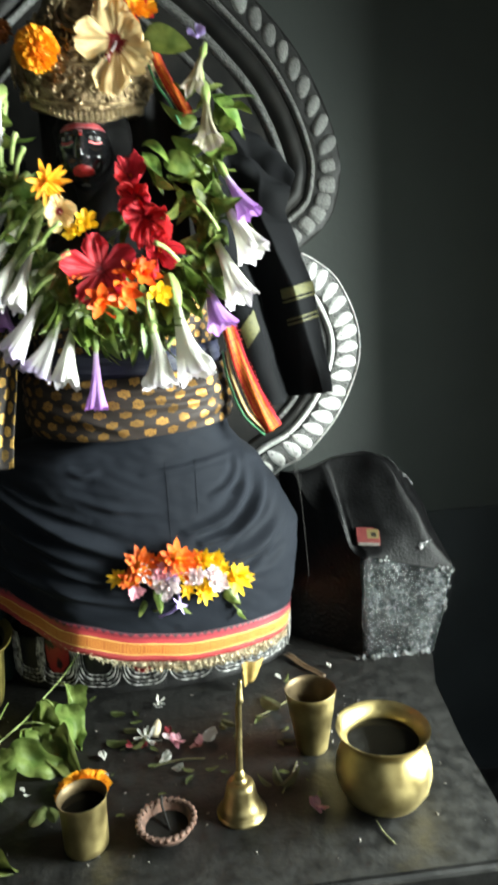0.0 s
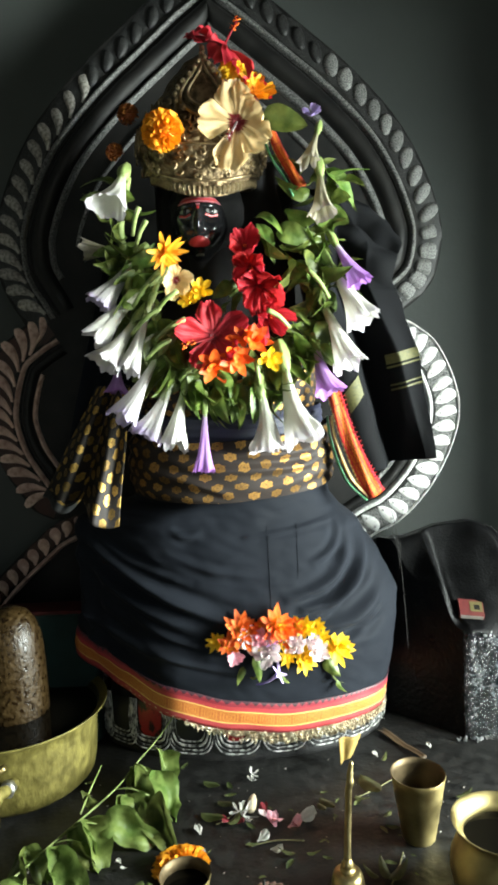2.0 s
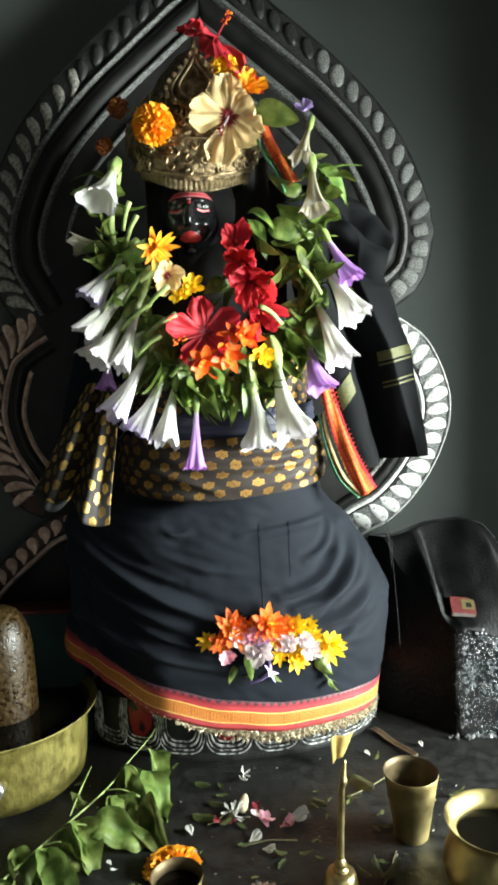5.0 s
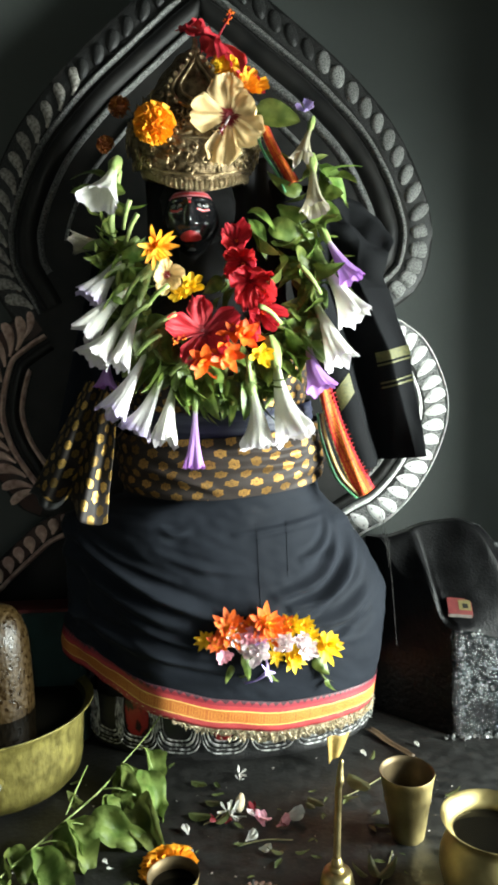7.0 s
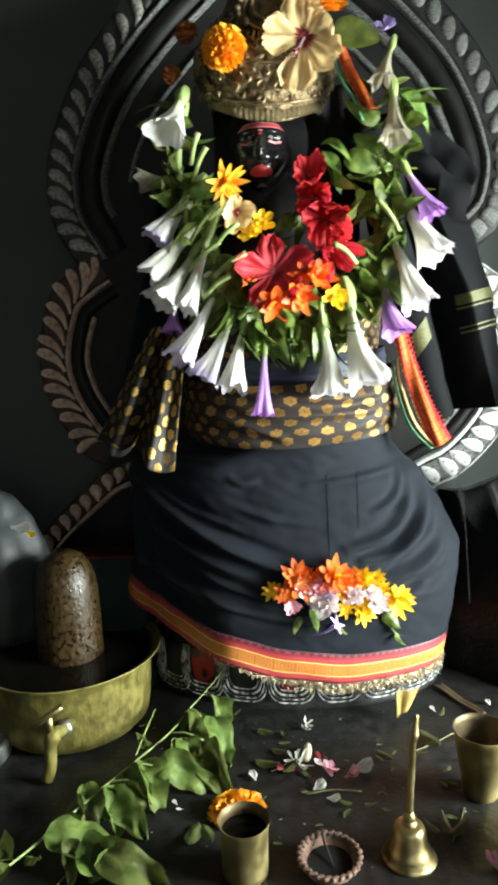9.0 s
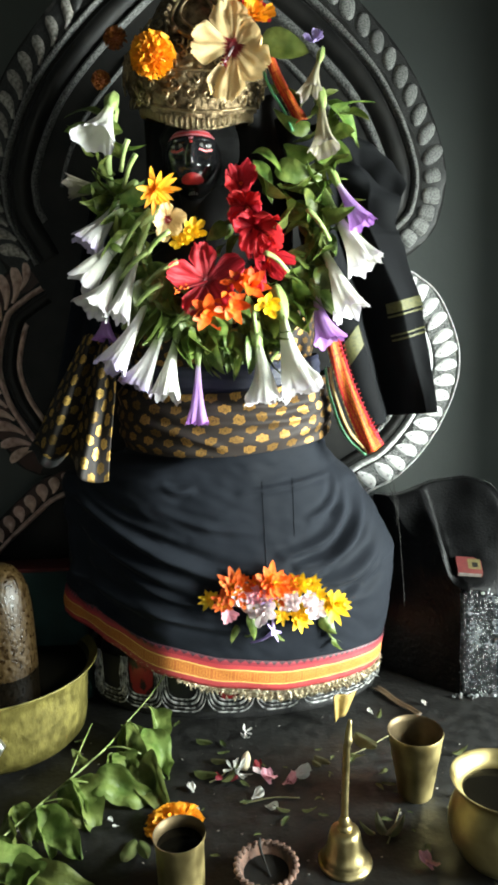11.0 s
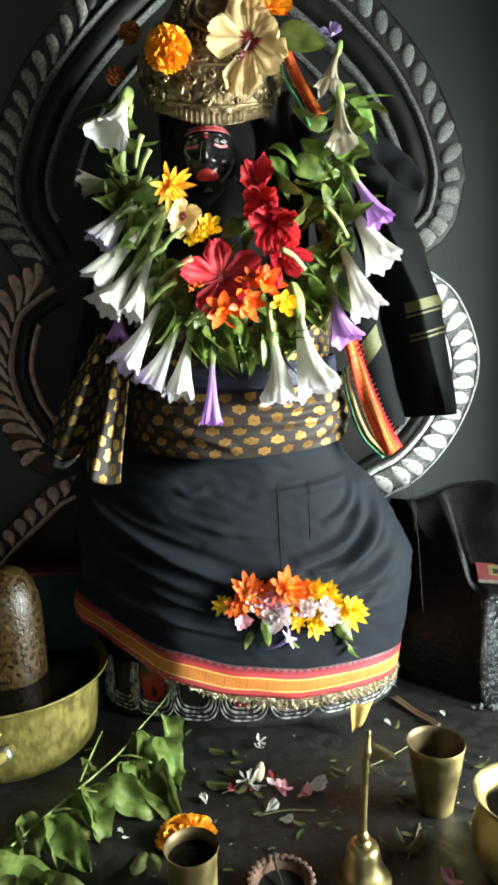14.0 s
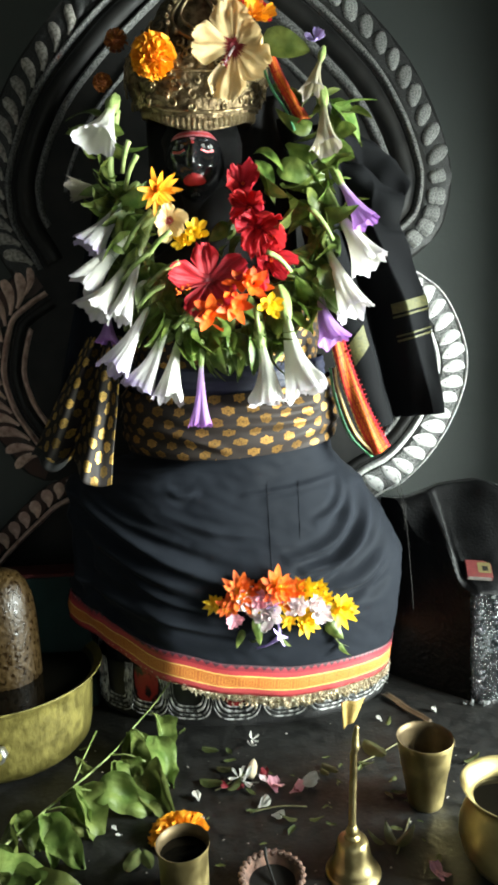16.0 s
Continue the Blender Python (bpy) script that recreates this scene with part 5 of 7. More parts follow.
def pompom(ob, material, seed, n=150):
    """A full marigold head: many small ruffled petals set all over a low dome."""
    r = random.Random(seed)
    bm = bmesh.new()
    bmesh.ops.create_uvsphere(bm, u_segments=14, v_segments=8, radius=0.72, matrix=Matrix.Diagonal((1, 1, 0.7, 1)))
    part("core", bm, material, ob)
    if material.name not in RUFFLES:
        RUFFLES[material.name] = [to_mesh("petal", surf(lambda u, v: ((u - 0.5) * w * (0.5 + v), 0.07 * math.sin(3.1 * u) + 0.05 * math.sin(9 * u + k) * v, v * (0.32 + 0.04 * k)), 4, 2), material) for k, w in enumerate((0.24, 0.28, 0.32))]
    for i in range(n):
        h = 1 - 1.25 * (i + 0.5) / n
        a = i * 2.39996
        rr = math.sqrt(max(0, 1 - h * h))
        d = Vector((rr * math.cos(a), rr * math.sin(a), h * 0.75))
        p = part("petal", RUFFLES[material.name][i % 3], None, ob)
        p.matrix_basis = aim(d * 0.62, d + Vector((r.uniform(-0.3, 0.3), r.uniform(-0.3, 0.3), 0.1)), (1, 1, 1), r.uniform(0, 6.28))
    return ob


TRUMPETS = [trumpet(k, TRUMPET_WHITE) for k in range(6)]
TINGED = [trumpet(k + 5, TRUMPET_TINGED) for k in range(3)]
VIOLET = [trumpet(k + 9, TRUMPET_VIOLET) for k in range(2)]
FADED = [trumpet(k + 12, TRUMPET_FADED) for k in range(2)]
CALYX = calyx_mesh()
LEAVES = [leaf_mesh(k, LEAF_GREEN, 0.55, 0.50 + 0.05 * k, fold=0.40, crumple=0.05) for k in range(5)]
WILTED = [leaf_mesh(k + 20, DARK_LEAF, 0.15) for k in range(3)]

garland = thing("flower_garland", (0, 0, 0), "garland of white and violet trumpet flowers, leaves and hibiscus", "garland")
LEFT_TRUMPETS = [
    (-0.138, 0.930, 0.999, -0.155, 0.890, 0.940, 0.069), (-0.134, 0.950, 0.881, -0.213, 0.950, 0.887, 0.042), (-0.139, 0.930, 0.855, -0.186, 0.910, 0.797, 0.053),
    (-0.122, 0.920, 0.809, -0.194, 0.900, 0.742, 0.049), (-0.139, 0.910, 0.756, -0.177, 0.880, 0.699, 0.058), (-0.110, 0.910, 0.779, -0.139, 0.875, 0.687, 0.040),
    (-0.108, 0.900, 0.693, -0.153, 0.865, 0.616, 0.068), (-0.082, 0.890, 0.656, -0.118, 0.870, 0.585, 0.056), (-0.058, 0.885, 0.642, -0.075, 0.860, 0.570, 0.052),
]
RIGHT_TRUMPETS = [
    (-0.023, 0.880, 0.622, -0.028, 0.860, 0.528, 0.035), (0.066, 0.880, 0.646, 0.072, 0.860, 0.557, 0.061), (0.105, 0.890, 0.689, 0.130, 0.855, 0.571, 0.079),
    (0.160, 0.910, 0.714, 0.176, 0.885, 0.642, 0.051), (0.182, 0.920, 0.763, 0.211, 0.890, 0.685, 0.068), (0.196, 0.930, 0.831, 0.238, 0.900, 0.751, 0.059),
    (0.196, 0.925, 0.880, 0.232, 0.905, 0.812, 0.044), (0.173, 0.920, 1.051, 0.155, 0.885, 0.995, 0.036), (0.173, 0.905, 0.985, 0.172, 0.878, 0.915, 0.050),
    (-0.164, 0.930, 0.699, -0.169, 0.920, 0.654, 0.038),
]
kinds = ["w", "f", "t", "w", "w", "w", "t", "t", "w", "v", "w", "w", "v", "w", "w", "v", "f", "f", "v"]
grng = random.Random(21)
for i, (row, kind) in enumerate(zip(LEFT_TRUMPETS + RIGHT_TRUMPETS, kinds)):
    a, b, w = Vector(row[:3]), Vector(row[3:6]), row[6]
    mesh = grng.choice({"w": TRUMPETS, "t": TINGED, "v": VIOLET, "f": FADED}[kind])
    ob = part("trumpet_flower", mesh, None, garland, {"w": "white trumpet flower", "t": "white trumpet flower tinged violet", "v": "violet trumpet flower", "f": "faded cream trumpet flower"}[kind])
    a = b - (b - a) * (1.28 if i in (2, 3, 4, 5, 6, 7, 8, 13, 14) else 1.02)
    ob.matrix_basis = aim(a, b - a, (w, w, (b - a).length), grng.uniform(0, 6))
    cx = part("calyx", CALYX, None, ob, "green calyx")
    cx.scale = (1.25, 1.25, 1)
RING = spline([(-0.133, 0.945, 1.0), (-0.150, 0.945, 0.913), (-0.133, 0.945, 0.842), (-0.107, 0.935, 0.752), (-0.053, 0.915, 0.690), (0.018, 0.910, 0.660), (0.091, 0.915, 0.685), (0.149, 0.935, 0.740), (0.177, 0.945, 0.814), (0.176, 0.945, 0.894), (0.178, 0.945, 0.963), (0.167, 0.945, 1.041)], 120)
SIDE_LEAVES = ((0.075, 0.93, 0.915, 0.100, 0.890, 0.880), (0.070, 0.93, 0.925, 0.105, 0.895, 0.930), (0.105, 0.92, 0.905, 0.150, 0.885, 0.880), (0.085, 0.93, 0.900, 0.075, 0.885, 0.850), (0.120, 0.93, 0.930, 0.155, 0.890, 0.905), (0.110, 0.92, 0.880, 0.140, 0.885, 0.840), (0.020, 0.93, 0.800, 0.050, 0.905, 0.820), (0.010, 0.93, 0.790, 0.035, 0.905, 0.775), (0.118, 0.91, 0.850, 0.128, 0.875, 0.800), (0.030, 0.93, 0.822, 0.002, 0.905, 0.804), (0.046, 0.93, 0.806, 0.018, 0.902, 0.792), (-0.008, 0.93, 0.790, -0.034, 0.905, 0.772), (0.036, 0.93, 0.836, 0.012, 0.905, 0.828))
for i, row in enumerate(SIDE_LEAVES):
    a, b = Vector(row[:3]), Vector(row[3:])
    n = (b - a).length * 1.05
    ob = part("leaf", LEAVES[i % 5], None, garland)
    ob.matrix_basis = aim(a, b - a, (n, n, n), 0.6 * i)
part("string", tube(RING, 0.006, 8), STEM_GREEN, garland, "twisted green core")
CENTRE = Vector((0.015, 0.93, 0.85))
for i in range(270):
    t = grng.random() if i % 3 else 0.15 + 0.60 * grng.random()
    k = int(t * 119)
    if (t < 0.10 or t > 0.86) and grng.random() < 0.5:
        continue
    c = RING[k] + Vector((grng.gauss(0, 0.014), -abs(grng.gauss(0.006, 0.010)), grng.gauss(0, 0.014)))
    out_way = (RING[k] - CENTRE).normalized()
    sgn = grng.choice((0.5, 0.1, -0.9, -0.6) if t > 0.62 else (1, 1, -0.7))
    way = out_way * sgn + (RING[min(k + 1, 120)] - RING[k]).normalized() * grng.uniform(-0.8, 0.8) + Vector((0, grng.uniform(-0.7, 0.05), -0.25))
    size = grng.uniform(0.036, 0.060) * (0.92 if t > 0.62 else 1.0)
    ob = part("leaf", grng.choice(LEAVES), None, garland)
    ob.matrix_basis = aim(c, way, (size, size, size), grng.uniform(0, 6.28))
LONG_LEAVES = [leaf_mesh(k + 60, LEAF_GREEN, 0.30, 0.46, fold=0.4) for k in range(3)]
for i in range(15):
    t = 0.30 + 0.34 * (i + grng.uniform(-0.4, 0.4)) / 14
    c = RING[int(t * 119)]
    out_way = (c - Vector((0.015, 0.93, 0.76))).normalized()
    way = out_way + Vector((grng.uniform(-0.55, 0.55), grng.uniform(-0.55, -0.05), -0.25))
    size = grng.uniform(0.050, 0.076)
    ob = part("leaf", LONG_LEAVES[i % 3], None, garland)
    ob.matrix_basis = aim(c + Vector((0, -0.020, -0.006)), way, (size,) * 3, grng.uniform(-0.8, 0.8))
ob = part("leaf", LONG_LEAVES[0], None, garland, "loose yellow green leaf")
ob.matrix_basis = aim((0.185, 0.925, 0.995), (0.060, -0.01, -0.052), (0.075,) * 3, 0.9)
for a, b in (((-0.098, 0.875, 0.916), (-0.122, 0.90, 0.875)), ((-0.055, 0.865, 0.808), (-0.095, 0.885, 0.775)), ((-0.045, 0.86, 0.765), (-0.095, 0.885, 0.735)), ((0.080, 0.85, 0.772), (0.115, 0.87, 0.745)), ((0.060, 0.87, 0.70), (0.066, 0.88, 0.645)), ((-0.082, 0.875, 0.84), (-0.13, 0.90, 0.79)), ((-0.020, 0.865, 0.700), (-0.060, 0.875, 0.672)), ((-0.070, 0.87, 0.735), (-0.112, 0.885, 0.705)), ((0.145, 0.88, 0.835), (0.180, 0.89, 0.79)), ((-0.085, 0.88, 0.785), (-0.135, 0.90, 0.745)), ((-0.11, 0.89, 0.94), (-0.125, 0.905, 0.90))):
    part("stalk", tube(spline([a, (Vector(a) + Vector(b)) / 2 + Vector((0, -0.005, 0.004)), b], 6), lambda t: 0.0042 - 0.001 * t, 7), STEM_GREEN, garland, "pale cut flower stalk")
hibiscus("red_hibiscus", (-0.004, 0.878, 0.736), (0.05, -1, 0.10), 0.058, RED_PETAL, "crimson hibiscus", garland, 0.0, 0.20, 1.0, 0.125, (8, 76, 150, 222, 296), (0.95, 1.05, 0.95, 0.85, 1.0), 0.76, 112, 62)
hibiscus("red_hibiscus", (0.072, 0.898, 0.812), (0.15, -0.9, -0.5), 0.042, RED_PETAL, "crumpled crimson hibiscus", garland, 1.0, 0.85, 0.7, 0.32, width=1.0, stamen_turn=200, stamen_lean=40)
hibiscus("red_hibiscus", (0.060, 0.905, 0.842), (-0.1, -0.85, -0.3), 0.034, RED_PETAL, "crumpled crimson hibiscus", garland, 0.7, 1.0, 0.4, 0.32, width=0.95)
hibiscus("red_hibiscus", (0.050, 0.915, 0.876), (0.0, -1.0, 0.2), 0.028, RED_PETAL, "crumpled crimson hibiscus", garland, 0.5, 0.7, 0.3, 0.26, width=1.15)
hibiscus("red_hibiscus", (0.082, 0.893, 0.768), (0.3, -0.9, -0.4), 0.032, RED_PETAL, "crumpled crimson hibiscus", garland, 0.1, 1.1, 0.5, 0.30, width=0.80)
for name, place, way, size, seed in (("orange_blossom", (-0.004, 0.866, 0.692), (0, -1, -0.3), 0.034, 1), ("orange_blossom", (0.030, 0.866, 0.702), (0.3, -1, -0.2), 0.031, 2), ("orange_blossom", (0.058, 0.875, 0.728), (0.4, -1, 0.3), 0.030, 3), ("orange_blossom", (0.040, 0.872, 0.735), (-0.3, -1, 0.4), 0.026, 4),
                                     ("yellow_blossom", (0.083, 0.868, 0.698), (0.2, -1, -0.1), 0.021, 5), ("orange_blossom", (-0.074, 0.893, 0.870), (0.55, -0.85, -0.35), 0.034, 6), ("yellow_blossom", (-0.022, 0.885, 0.808), (0.1, -1, 0.1), 0.020, 7), ("yellow_blossom", (-0.040, 0.885, 0.796), (-0.3, -1, 0.1), 0.017, 8)):
    ob = new(name)
    ob.parent = garland
    tagged(ob, "bright " + name.replace("_", " "))
    ob.matrix_basis = aim(place, way, (size,) * 3)
    blossom(ob, 13 if seed == 6 else 7, 2, 0.28 if seed == 6 else 0.50 if name[0] == "o" else 0.62, (MARIGOLD if seed == 6 else ORANGE_PETAL) if name[0] == "o" else YELLOW_PETAL, seed, name[0] == "o")
ob = hibiscus("peach_hibiscus", (-0.058, 0.882, 0.826), (0.2, -1, -0.4), 0.026, CREAM_PETAL, "faded peach hibiscus", garland, 0.2, 0.6, 0.4)

hibiscus("cream_hibiscus", (0.047, 0.893, 1.060), (-0.10, -1, -0.10), 0.058, CREAM_PETAL, "large cream hibiscus with a dark red throat on the crown", None, 0.0, 0.10, 0.58, 0.115, (6, 84, 166, 228, 300), (1.02, 1.02, 1.22, 1.10, 0.70), 1.04, 156, 62)
hibiscus("red_hibiscus", (0.030, 0.940, 1.190), (0.55, -0.25, 0.80), 0.060, RED_PETAL, "drooping red hibiscus on top of the crown", None, 0.2, -0.30, 0.8, 0.16)
for name, place, way, size, seed, mt, label in (("marigold", (-0.068, 0.893, 1.052), (-0.1, -1, 0.1), 0.032, 1, MARIGOLD, "full orange marigold on the crown"), ("marigold", (0.042, 0.925, 1.142), (0.1, -1, 0.2), 0.024, 2, YELLOW_PETAL, "small yellow orange marigold on the crown"),
                                               ("marigold", (-0.128, 0.955, 1.100), (-0.2, -1, 0.2), 0.018, 3, WILTED_MARIGOLD, "wilted orange marigold beside the crown"), ("marigold", (-0.155, 0.965, 1.046), (-0.2, -1, 0.1), 0.015, 4, WILTED_MARIGOLD, "wilted orange marigold beside the crown")):
    ob = thing(name, (0, 0, 0), label, "flower", "flowers on the statue", )
    ob.matrix_basis = aim(place, way, (size,) * 3)
    pompom(ob, mt, seed, 130 if size > 0.03 else 60)
ob = thing("orange_flower", (0, 0, 0), "orange and red double flower tucked beside the crown", "flower", "flowers on the statue")
ob.matrix_basis = aim((0.074, 0.920, 1.112), (0.3, -1, 0.2), (0.033,) * 3)
blossom(ob, 10, 2, 0.46, MARIGOLD, 9)
blossom(ob, 6, 1, 0.5, RED_PETAL, 10)
for p in ob.children[-6:]:
    p.scale *= 0.8
BIG_LEAF = leaf_mesh(42, LEAF_GREEN, 0.1, 0.6, "broad_leaf")
ob = thing("broad_leaf", (0, 0, 0), "broad green leaf behind the cream hibiscus", "leaf", mesh=BIG_LEAF)
ob.matrix_basis = aim((0.085, 0.912, 1.075), (0.075, -0.01, -0.022), (0.075,) * 3, 1.57)
ob = thing("blue_flower", (0, 0, 0), "small blue violet flower at the garland's top", "flower", "flowers on the statue")
ob.matrix_basis = aim((0.168, 0.945, 1.085), (-0.2, -0.8, 0.5), (0.020,) * 3)
blossom(ob, 6, 1, 0.6, LILAC_PETAL, 31)

# ---- the stone block beside the statue ----
X1, Y0, Y1 = 0.592, 0.970, 1.098
BACK = [(0.33, 0.350), (0.400, 0.370), (0.457, 0.376), (0.496, 0.365), (0.536, 0.328), (0.571, 0.268), (0.592, 0.215)]


def block_left(y):
    return 0.420 - 0.135 * (y - Y0) / (Y1 - Y0)


def block_top(x, y):
    """The right half slopes to the front; from a blunt ridge the left half falls away to the side."""
    s = min(1.0, max(0.0, (y - Y0) / (1.080 - Y0)))
    ridge_x = 0.427 - 0.035 * s
    k = smoothstep(ridge_x - 0.034, ridge_x - 0.004, x)
    rise = k * s ** 0.85 + (1 - k) * smoothstep(-0.25, 0.62, s) * min(1.0, s * 3)
    low = 0.200 - 0.035 * smoothstep(0.42, 0.59, x)
    crest = 0.040 * math.exp(-((x - 0.565 + 0.105 * s) / 0.030) ** 2) * math.sin(math.pi * s) ** 0.7
    hollow = 0.050 * math.exp(-((x - 0.440 + 0.05 * s) / 0.042) ** 2) * math.sin(math.pi * s)
    fall = max(0.0, ridge_x - x) * 1.5 * (1 - smoothstep(0.50, 1.0, s)) * min(1.0, 0.35 + 2 * s)
    return max(0.02, low + (interp(BACK, x) - low) * rise + (crest - hollow) * k - fall)


stone = thing("stone_block", (0, 0, 0), "rough black stone block with a sloping rounded top", "stone block")
bm = bmesh.new()


def block_point(k, s):
    y = Y0 + (Y1 - Y0) * s
    return block_left(y) + (X1 - block_left(y)) * k, y


def pitted(p, rough=0.0013):
    return p + Vector(noise.noise_vector(p * 190)) * rough + Vector(noise.noise_vector(p * 15)) * 0.004


def block_side(u, v):
    """Round the block's four sides, from the slab up to the rim of the top."""
    s = (u * 4) % 4
    k = s % 1
    x, y = block_point(*((k, 0), (1, k), (1 - k, 1), (0, 1 - k))[int(s) % 4])
    lean = 0.040 * (1 - v) * smoothstep(0.50, 0.592, x)
    p = pitted(Vector((x, y, v * block_top(x, y))))
    return p - Vector((lean, 0, 0))


def block_cap(u, v):
    x, y = block_point(u, v)
    return pitted(Vector((x, y, block_top(x, y))), 0.0003)


surf(block_side, 320, 90, closed=True, bm=bm)
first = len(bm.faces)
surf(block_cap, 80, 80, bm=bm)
# the cap and left side take the darker colour that stands for shade
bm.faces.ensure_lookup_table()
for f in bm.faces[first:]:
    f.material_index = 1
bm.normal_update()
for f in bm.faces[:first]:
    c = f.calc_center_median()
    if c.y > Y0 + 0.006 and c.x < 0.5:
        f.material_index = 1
part("body", bm, (ROUGH_STONE, BLOCK_SHADED), stone)

bm = bmesh.new()
bmesh.ops.create_icosphere(bm, subdivisions=1, radius=1)
ball_verts, ball_faces = [v.co.copy() for v in bm.verts], [[v.index for v in f.verts] for f in bm.faces]
bm.free()
drng = random.Random(6)
grain_verts, grain_faces = [], []
for i in range(2300):
    x, v = drng.uniform(0.424, 0.588), drng.uniform(0.02, 0.97)
    z = v * block_top(x, Y0)
    r = drng.uniform(0.0014, 0.0034)
    c = Vector((x - 0.040 * (1 - v) * smoothstep(0.50, 0.592, x), Y0 + 0.0012, z))
    first = len(grain_verts)
    grain_verts += [c + Vector((p.x * r * 1.2, p.y * r * 0.9, p.z * r)) for p in ball_verts]
    grain_faces += [[first + k for k in f] for f in ball_faces]
me = bpy.data.meshes.new("grain")
me.from_pydata(grain_verts, [], grain_faces)
me.materials.append(WET_GRAIN)
me.shade_smooth()
tagged(part("grain", me, None, stone, "glittering pebbled grain of the front face"), kind="stuff")

chip_rng = random.Random(17)


def highlight_chips(name, spots, label, spread, size, parent):
    """Small pale chips that paint window highlights along a wet edge, as one part."""
    chip_bm = bmesh.new()
    for (xa, ya, za), (xb, yb, zb), n in spots:
        for _ in range(n):
            t = chip_rng.random()
            at = Vector((xa, ya, za)).lerp(Vector((xb, yb, zb)), t) + Vector([chip_rng.gauss(0, k) for k in spread])
            r = chip_rng.uniform(0.5, 1.0) * size
            bmesh.ops.create_icosphere(chip_bm, subdivisions=1, radius=r, matrix=Matrix.Translation(at) @ Euler([chip_rng.uniform(0, 3) for _ in range(3)]).to_matrix().to_4x4() @ Matrix.Diagonal((chip_rng.uniform(0.8, 1.9), 1, 0.55, 1)))
    tagged(part(name, chip_bm, HIGHLIGHT_CHIP, parent, label, smooth=False), kind="stuff")


front_top = [(x, Y0 + 0.004, block_top(x, Y0)) for x in (0.425, 0.47, 0.53, 0.555, 0.588)]
highlight_chips("worn_edge", [(front_top[0], front_top[1], 14), (front_top[3], front_top[4], 26), ((0.530, Y0 + 0.012, block_top(0.530, Y0 + 0.012)), (0.552, Y0 + 0.016, block_top(0.552, Y0 + 0.016)), 22), ((0.400, Y0 - 0.004, 0.003), (0.545, Y0 - 0.004, 0.003), 70), ((0.589, Y0 + 0.003, 0.16), (0.572, Y0 + 0.003, 0.07), 14), ((0.425, 1.084, block_top(0.425, 1.084)), (0.50, 1.082, block_top(0.50, 1.082)), 60), ((0.50, 1.082, block_top(0.50, 1.082)), (0.55, 1.080, block_top(0.55, 1.080)), 50)], "pale chips as painted highlights on the wet block edge", (0.002, 0.003, 0.0015), 0.0040, stone)

box_ob = thing("matchbox", (0, 0, 0), "small red matchbox with a yellow printed panel lying on the block", "matchbox")
part("sleeve", box((0.044, 0.036, 0.011), (0, 0, 0), 0.001, bm=None), RED_CARD, box_ob, smooth=False)
part("print", box((0.022, 0.022, 0.0006), (0.009, 0.002, 0.0059)), CARD_YELLOW, box_ob, "yellow printed panel", smooth=False)
part("print", box((0.010, 0.010, 0.0006), (0.010, 0.000, 0.0065)), SOOT, box_ob, "dark printed mark", smooth=False)
part("striker", box((0.040, 0.0006, 0.008), (0, -0.0183, 0)), CARD_GREY, box_ob, "grey striking strip", smooth=False)
MX, MY = 0.436, 1.002
slope = math.atan2(block_top(MX, MY + 0.015) - block_top(MX, MY - 0.015), 0.03)
box_ob.matrix_basis = Matrix.Translation((MX, MY, block_top(MX, MY) + 0.0085)) @ Matrix.Rotation(slope * 0.7, 4, "X") @ Matrix.Rotation(radians(-8), 4, "Z")

cord = thing("hanging_thread", (0, 0, 0), "frayed dark thread hanging down beside the skirt", "thread")
part("strand", tube(spline([(0.305, 1.085, 0.43), (0.309, 1.04, 0.385), (0.311, 1.01, 0.33), (0.314, 0.995, 0.25), (0.318, 0.99, 0.17)], 30), 0.0005, 5), THREAD, cord)
for k in range(4):
    part("strand", tube(spline([(0.309 + 0.003 * k, 1.04, 0.39 - 0.012 * k), (0.302 + 0.005 * k, 1.035, 0.375 - 0.014 * k), (0.313, 1.03, 0.352 - 0.016 * k)], 10), 0.0005, 5), THREAD, cord)


# ---- brass vessels ----
def vessel(name, place, outer, inner, material, label, category, content=None, group=""):
    """A turned vessel: outer and inner profiles of (radius, height)."""
    ob = thing(name, place, label, category, group)
    part("body", lathe([(0, outer[0][1]), *outer], 64), material, ob)
    part("lining", lathe([outer[-1], *inner], 64), DARK_INSIDE, ob, "inside of the vessel")
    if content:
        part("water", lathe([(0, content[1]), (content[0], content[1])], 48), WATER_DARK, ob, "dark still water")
    return ob


vessel("brass_tumbler", (0.266, 0.722, 0), [(0.022, 0.0), (0.0235, 0.002), (0.0255, 0.014), (0.0318, 0.056), (0.0324, 0.0575), (0.0330, 0.0585), (0.0352, 0.078), (0.0358, 0.080), (0.0372, 0.090), (0.0390, 0.098), (0.0386, 0.0995)], [(0.0366, 0.0985), (0.0352, 0.090), (0.0238, 0.012), (0, 0.011)], BRASS, "tapered brass tumbler with a plain rim", "tumbler", (0.0275, 0.036), "brass tumblers")
vessel("brass_tumbler", (-0.057, 0.578, 0), [(0.0262, 0.0), (0.0278, 0.002), (0.0284, 0.010), (0.0289, 0.050), (0.0298, 0.064), (0.0318, 0.071), (0.0318, 0.0725)], [(0.0300, 0.0715), (0.0282, 0.060), (0.0272, 0.010), (0, 0.009)], BRASS, "small straight brass cup with a flared rim", "tumbler", (0.0278, 0.058), "brass tumblers")
